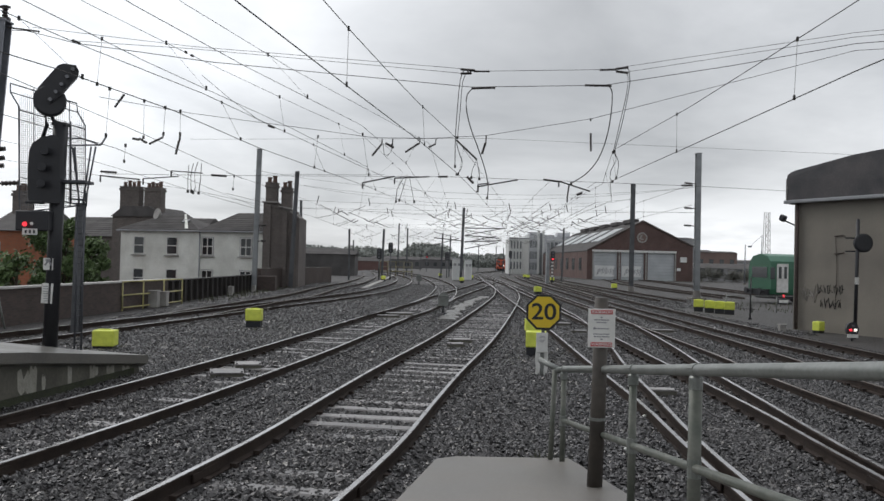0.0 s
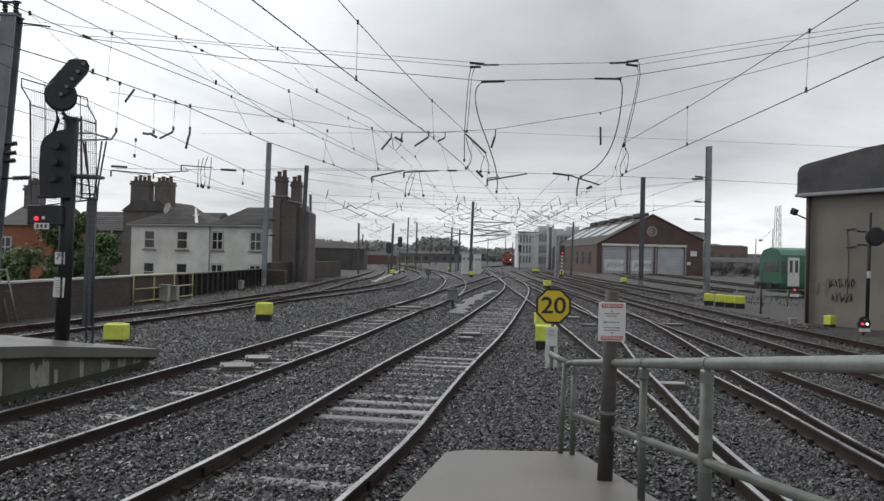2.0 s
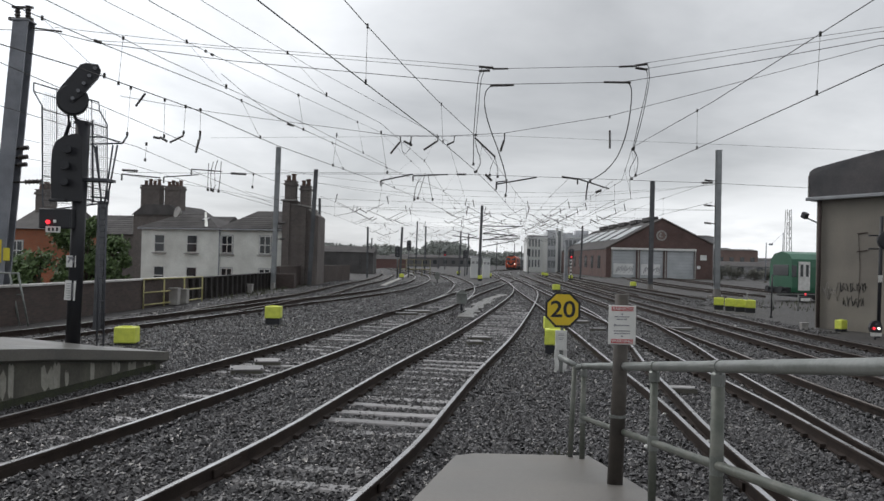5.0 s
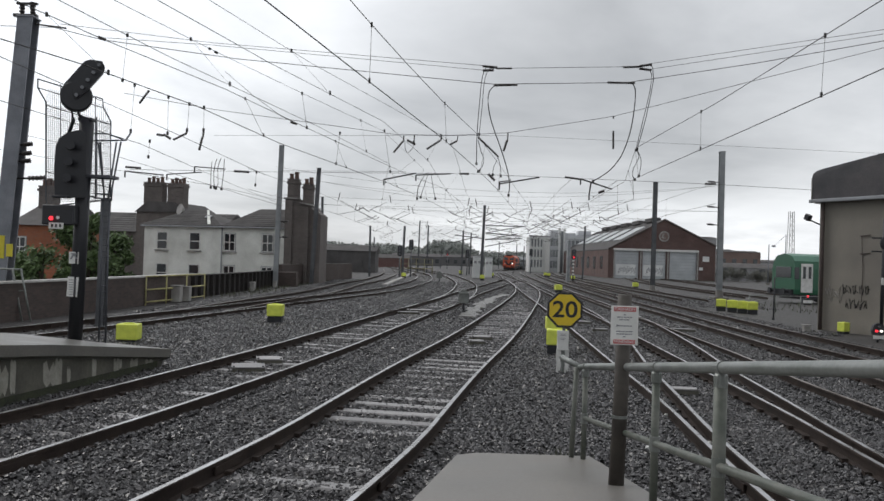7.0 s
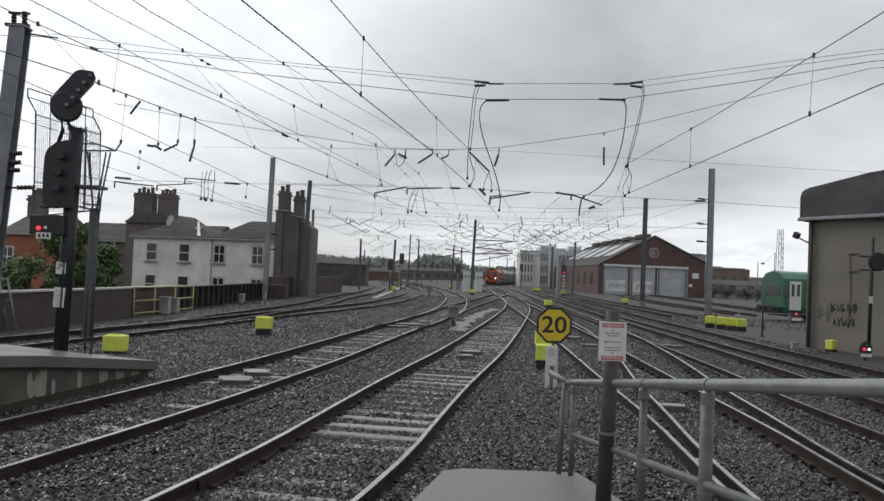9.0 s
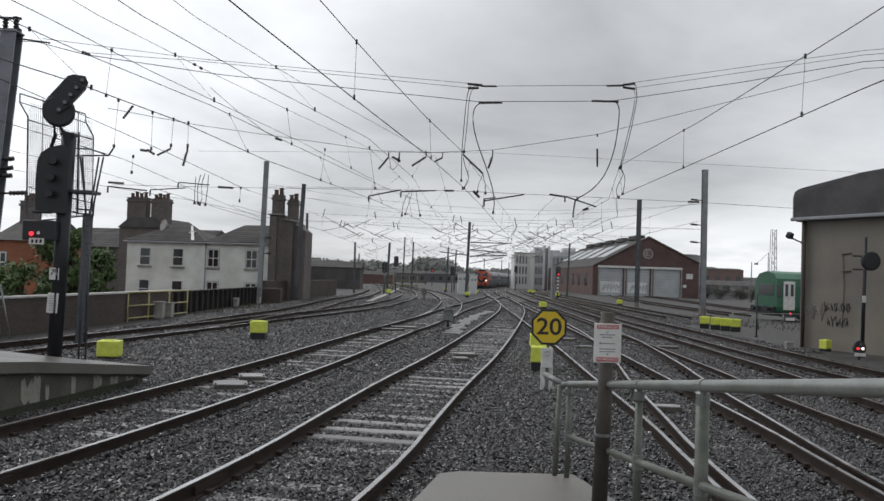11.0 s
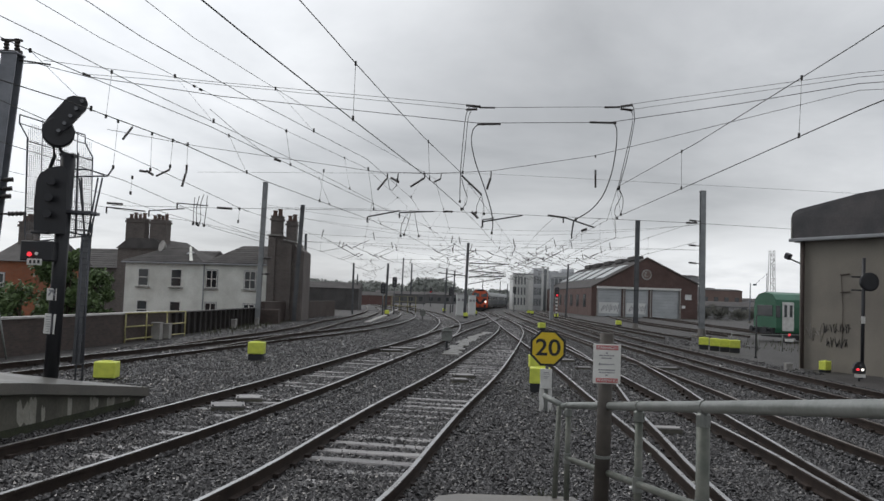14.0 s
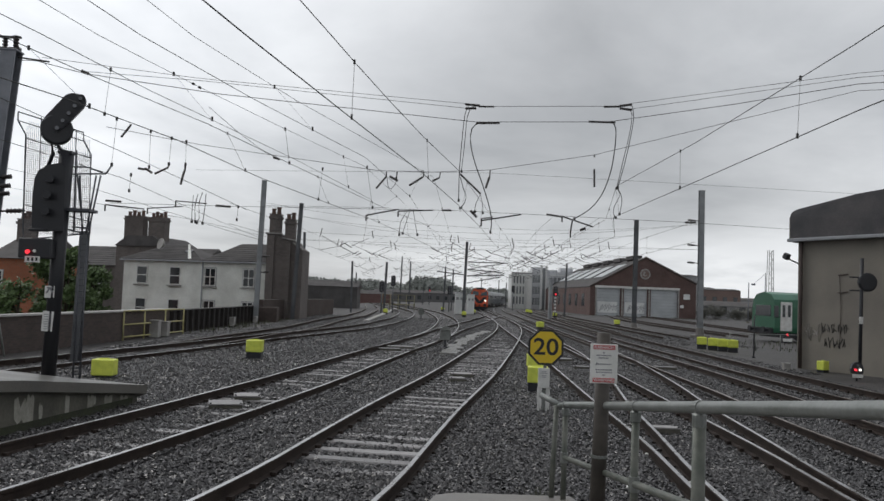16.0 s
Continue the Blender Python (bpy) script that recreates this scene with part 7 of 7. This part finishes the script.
# ---------------------------------------------------------------- train
def build_loco():
    root = thing("diesel_locomotive", "orange and black diesel locomotive with one headlamp lit", "locomotive")
    L = 17.4
    # nose looks along -y, origin between the rails under the front buffer beam
    sec = [(-1.42, 1.15), (-1.45, 2.9), (-1.30, 3.45), (-0.8, 3.85), (0, 3.98), (0.8, 3.85), (1.30, 3.45), (1.45, 2.9), (1.42, 1.15)]
    part("cab", Mesh().add([(a, 0.45 + (0.55 if b > 2.5 else 0), b) for a, b in sec] + [(a, 3.6, b) for a, b in sec], [tuple(range(9)), tuple(reversed(range(9, 18)))] + [(i, i + 9, (i + 1) % 9 + 9, (i + 1) % 9) for i in range(9)]), ORANGE, root, "orange cab")
    hood = [(a * 0.93, b - 0.1 if b > 2 else b) for a, b in sec]
    part("hood", Mesh().prism([(a, 3.6, b) for a, b in hood], (0, L - 4.6, 0)), ORANGE, root, "orange body side")
    part("black_chevron", Mesh().prism([(-1.2, 0.43, 2.35), (-0.62, 0.43, 2.35), (0, 0.43, 1.6), (0.62, 0.43, 2.35), (1.2, 0.43, 2.35), (0.3, 0.43, 1.2), (-0.3, 0.43, 1.2)], (0, 0.04, 0)), BLACK, root, "black chevron")
    for dx in (-0.72, 0.72):
        part("windscreen", Mesh().add([(dx - 0.55, 0.62, 2.62), (dx + 0.55, 0.62, 2.62), (dx + 0.5, 0.96, 3.38), (dx - 0.5, 0.96, 3.38), (dx - 0.55, 0.75, 2.62), (dx + 0.55, 0.75, 2.62), (dx + 0.5, 1.1, 3.38), (dx - 0.5, 1.1, 3.38)],
                                 [(0, 1, 2, 3), (4, 7, 6, 5), (0, 4, 5, 1), (1, 5, 6, 2), (2, 6, 7, 3), (3, 7, 4, 0)]), GLASS, root)
        part("side_window", Mesh().box((dx * 2.0, 2.4, 2.9), (0.06, 1.0, 0.7)), GLASS, root)
    part("number_box", Mesh().box((0, 1.0, 3.82), (1.3, 0.25, 0.32), bevel=0.03), BLACK, root)
    for i, dx in enumerate((-0.98, 0.98)):
        part("headlamp", Mesh().lathe((dx, 0.44, 1.75), (dx, 0.34, 1.75), [(0, 0.17), (1, 0.15)], 14), LAMP_WHITE if i else WHITE, root, "lit headlamp" if i else "unlit headlamp")
    part("buffer_beam", Mesh().box((0, 0.25, 1.0), (2.8, 0.4, 0.55), bevel=0.03), ORANGE, root)
    for dx in (-0.86, 0.86):
        part("buffer", Mesh().lathe((dx, 0.05, 1.02), (dx, -0.5, 1.02), [(0, 0.1), (0.85, 0.1), (0.87, 0.24), (1, 0.24)], 12), BLACK, root)
    part("coupler", Mesh().box((0, -0.1, 0.9), (0.25, 0.5, 0.3), bevel=0.05), BLACK, root)
    part("snow_plough", Mesh().box((0, 0.3, 0.52), (2.5, 0.2, 0.42), bevel=0.03), BLACK, root)
    part("underframe", Mesh().box((0, L / 2, 0.98), (2.5, L - 1.0, 0.42)), BLACK, root)
    part("fuel_tank", Mesh().box((0, L / 2, 0.6), (2.3, 3.4, 0.7), bevel=0.1), BLACK, root)
    for y in (2.2, 3.8, 5.4, 12.0, 13.6, 15.2):
        part("wheelset", Mesh().lathe((-0.9, y, 0.67), (0.9, y, 0.67), [(0, 0.5), (0.07, 0.5), (0.08, 0.1), (0.92, 0.1), (0.93, 0.5), (1, 0.5)], 16), BLACK, root)
    for y in (3.8, 13.6):
        for dx in (-1.12, 1.12):
            part("bogie_frame", Mesh().box((dx, y, 0.75), (0.16, 4.6, 0.4), bevel=0.05), BLACK, root)
    for y in (5.5, 8.0, 10.5):
        part("roof_fan", Mesh().lathe((0, y + 2, 3.86), (0, y + 2, 4.05), [(0, 0.6), (1, 0.55)], 16), BLACK, root)
    for dx in (-1.37, 1.37):
        part("grille", Mesh().box((dx, 9, 2.6), (0.05, 6.5, 0.9)), BLACK, root)
        part("stripe", Mesh().box((dx * 0.985, 10, 1.55), (0.06, 11.8, 0.55)), BLACK, root)
    return root


def build_coach():
    root = thing("railway_coach", "grey and dark passenger coach behind the locomotive", "coach", group="train coaches")
    L = 20.0
    sec = [(-1.4, 1.05), (-1.45, 1.6), (-1.45, 2.95), (-1.2, 3.5), (-0.7, 3.78), (0, 3.86), (0.7, 3.78), (1.2, 3.5), (1.45, 2.95), (1.45, 1.6), (1.4, 1.05)]
    part("body", Mesh().prism([(a, 0.3, b) for a, b in sec], (0, L, 0)), COACH_GREY, root)
    for s in (-1, 1):
        part("lower_panel", Mesh().box((s * 1.455, 0.3 + L / 2, 1.55), (0.03, L - 0.1, 0.95)), COACH_DARK, root)
        for i in range(9):
            part("window", Mesh().box((s * 1.46, 2.2 + i * 2.05, 2.5), (0.04, 1.35, 0.75), bevel=0.015), GLASS, root)
        for y in (1.0, L - 0.5):
            part("door", Mesh().box((s * 1.462, y, 2.1), (0.04, 0.8, 1.95)), COACH_GREY, root)
    part("gangway", Mesh().box((0, 0.12, 2.1), (1.1, 0.35, 2.1), bevel=0.05), BLACK, root)
    part("underframe", Mesh().box((0, L / 2, 0.85), (2.4, L - 0.6, 0.4)), BLACK, root)
    for y in (2.4, 4.8, 15.6, 18.0):
        part("wheelset", Mesh().lathe((-0.9, y, 0.6), (0.9, y, 0.6), [(0, 0.43), (0.07, 0.43), (0.08, 0.1), (0.92, 0.1), (0.93, 0.43), (1, 0.43)], 14), BLACK, root)
    for y in (3.6, 16.8):
        for dx in (-1.1, 1.1):
            part("bogie_frame", Mesh().box((dx, y, 0.65), (0.15, 3.6, 0.35), bevel=0.04), BLACK, root)
    return root


LOCO = build_loco()
COACHES = [build_coach()]
for k in range(3):
    COACHES.append(copy_thing(COACHES[0], pose(0, 0, 0)))


# ---------------------------------------------------------------- ballast stones
def build_stones():
    """Loose wet stones over the near ground, clear of rails, slabs and most of the sleepers."""
    rng = np.random.default_rng(5)
    lines = []
    for ln in (MAIN, LEFT, RIGHT, TURNOUT, SIDING_A, SIDING_B, FAR_LEFT):
        g = glide([(x, y, 0) for x, y in ln], 0.5)
        a = np.array([(p.y, p.x) for p in g])
        lines.append((a[np.argsort(a[:, 0])], 0.68))
    sets = []
    for x0, x1, y0, y1, per, r0, r1 in ((-7.5, 7.5, 5.4, 12, 700, 0.020, 0.042), (-9, 11, 12, 18, 480, 0.022, 0.045), (-11, 13, 18, 28, 240, 0.028, 0.055), (-11, 14, 28, 45, 80, 0.035, 0.075), (-10, 19, 45, 80, 22, 0.05, 0.09)):
        n = int((x1 - x0) * (y1 - y0) * per)
        x, y = rng.uniform(x0, x1, n), rng.uniform(y0, y1, n)
        r = rng.uniform(r0, r1, n) * rng.uniform(0.7, 1.1, n)
        keep = np.abs(x) < 0.62 * y + 1.2
        keep &= ~((x > -0.2 + 0.128 * (y - 5)) & (x < 1.6) & (y < 8.32))
        keep &= ~((x < -5.28 - (15.6 - y) * 0.155) & (y < 15.5) & (x > -5.6 - (15.6 - y) * 1.1))
        z = rng.uniform(-0.012, 0.014, n)
        inside, half = np.zeros(n, bool), np.zeros(n, bool)
        for a, sp in lines:
            c = np.interp(y, a[:, 0], a[:, 1], left=999, right=999)
            sl = np.gradient(a[:, 1], a[:, 0])
            k = np.interp(y, a[:, 0], sl)
            d = (x - c) / np.sqrt(1 + k * k)
            keep &= ~(np.abs(np.abs(d) - 0.835) < 0.075)
            z += np.where((np.abs(d) > 0.95) & (np.abs(d) < 1.5), 0.022, 0) + np.where(np.abs(np.abs(d) - 0.95) < 0.1, 0.03, 0)
            inside |= np.abs(d) < 0.72
            half |= (d < -0.1) & (d > -0.72) & (a is lines[1][0])
        # the ballast lies thin in some bays between the rails and heaped in others
        bays = 0.5 + 0.3 * np.sin(1.9 * y + 1.3 * x) + 0.2 * np.sin(0.63 * y - 2.1 * x)
        z -= np.where(inside, 0.02 * np.clip(bays, 0, 1), 0)
        z += np.where(half & (y < 15), 0.018, 0) + np.where(inside & (y < 9.5), 0.014, 0)
        sets.append(np.stack([x, y, z, r], 1)[keep])
    s = np.concatenate(sets)
    n = len(s)
    base = np.array([(1, 0, 0), (0, 1, 0), (-1, 0, 0), (0, -1, 0), (0, 0, 1), (0, 0, -1)], float)
    v = base[None] * rng.uniform(0.6, 1.25, (n, 6, 1)) + rng.uniform(-0.25, 0.25, (n, 6, 3))
    a, b = rng.uniform(0, 6.28, n), rng.uniform(-0.8, 0.8, n)
    ca, sa, cb, sb = np.cos(a), np.sin(a), np.cos(b), np.sin(b)
    vx, vy, vz = v[..., 0], v[..., 1], v[..., 2]
    vx, vz = vx * cb[:, None] + vz * sb[:, None], -vx * sb[:, None] + vz * cb[:, None]
    vx, vy = vx * ca[:, None] - vy * sa[:, None], vx * sa[:, None] + vy * ca[:, None]
    v = np.stack([vx, vy, vz * 0.8], -1) * s[:, None, 3:4] + s[:, None, :3]
    tri = np.array([(0, 1, 4), (1, 2, 4), (2, 3, 4), (3, 0, 4), (1, 0, 5), (2, 1, 5), (3, 2, 5), (0, 3, 5)])
    f = (tri[None] + (np.arange(n) * 6)[:, None, None]).reshape(-1)
    me = bpy.data.meshes.new("stones")
    me.vertices.add(n * 6)
    me.vertices.foreach_set("co", v.reshape(-1))
    me.loops.add(n * 24)
    me.loops.foreach_set("vertex_index", f)
    me.polygons.add(n * 8)
    me.polygons.foreach_set("loop_start", np.arange(0, n * 24, 3))
    me.polygons.foreach_set("loop_total", np.full(n * 8, 3))
    me.update(calc_edges=True)
    me.shade_flat()
    me.materials.append(STONE)
    tagged(new("ballast_stones", me), "loose dark wet ballast stones between the tracks", "ballast", kind="stuff")


build_stones()


def build_litter():
    rnd = random.Random(15)
    for x, y, z in ((3.36, 11.81, 0.00), (-5.79, 13.51, 0.00), (-8.06, 24.68, 0.00), (-3.72, 24.27, 0.00), (11.12, 30.13, 0.00), (-3.49, 35.51, 0.00), (-3.25, 19.94, 0.00), (-13.02, 32.38, 0.00), (-13.52, 30.21, 0.00), (2.55, 9.70, 0.00), (3.41, 10.04, 0.00)):
        r = rnd.uniform(0.018, 0.034)
        s = thing("pale_stone", "small pale stone lying on the dark ballast", "stone", (x, y, 0.02), rnd.uniform(0, 90), group="pale stones")
        part("stone", Mesh().lathe((-r * 1.3, 0, r * 0.6), (r * 1.2, 0.01, r * 0.7), [(0, r * 0.3), (0.3, r), (0.7, r * 0.8), (1, r * 0.2)], 7), WHITE, s)


build_litter()


# ---------------------------------------------------------------- what moves
def motions():
    way = glide([(x, y, 0.0) for x, y in MAIN if y > 90], 0.5)
    dist = [0.0]
    for a, b in zip(way, way[1:]):
        dist.append(dist[-1] + (b - a).length)

    def at(d):
        i = max(0, min(len(way) - 2, int(np.searchsorted(dist, d)) - 1))
        k = (d - dist[i]) / (dist[i + 1] - dist[i])
        return way[i].lerp(way[i + 1], k)

    def where(y):
        return next(d for d, p in zip(dist, way) if p.y >= y)

    def stand(d, length):
        a, b = at(d), at(d + length)
        v = b - a
        return pose(a.x, a.y, a.z, 0, 0, math.degrees(math.atan2(v.y, v.x)) - 90)

    times = ((0.0, 251.0), (1.5, 242.0), (4.0, 224.0), (5.5, 214.0), (7.0, 204.0), (9.0, 186.0), (11.5, 162.0), (13.5, 148.5), (16.0, 137.5))
    walk(LOCO, [(t, stand(where(y), 17.0)) for t, y in times])
    for k, c in enumerate(COACHES):
        walk(c, [(t, stand(where(y) + 18.0 + k * 20.7, 20.0)) for t, y in times])


motions()
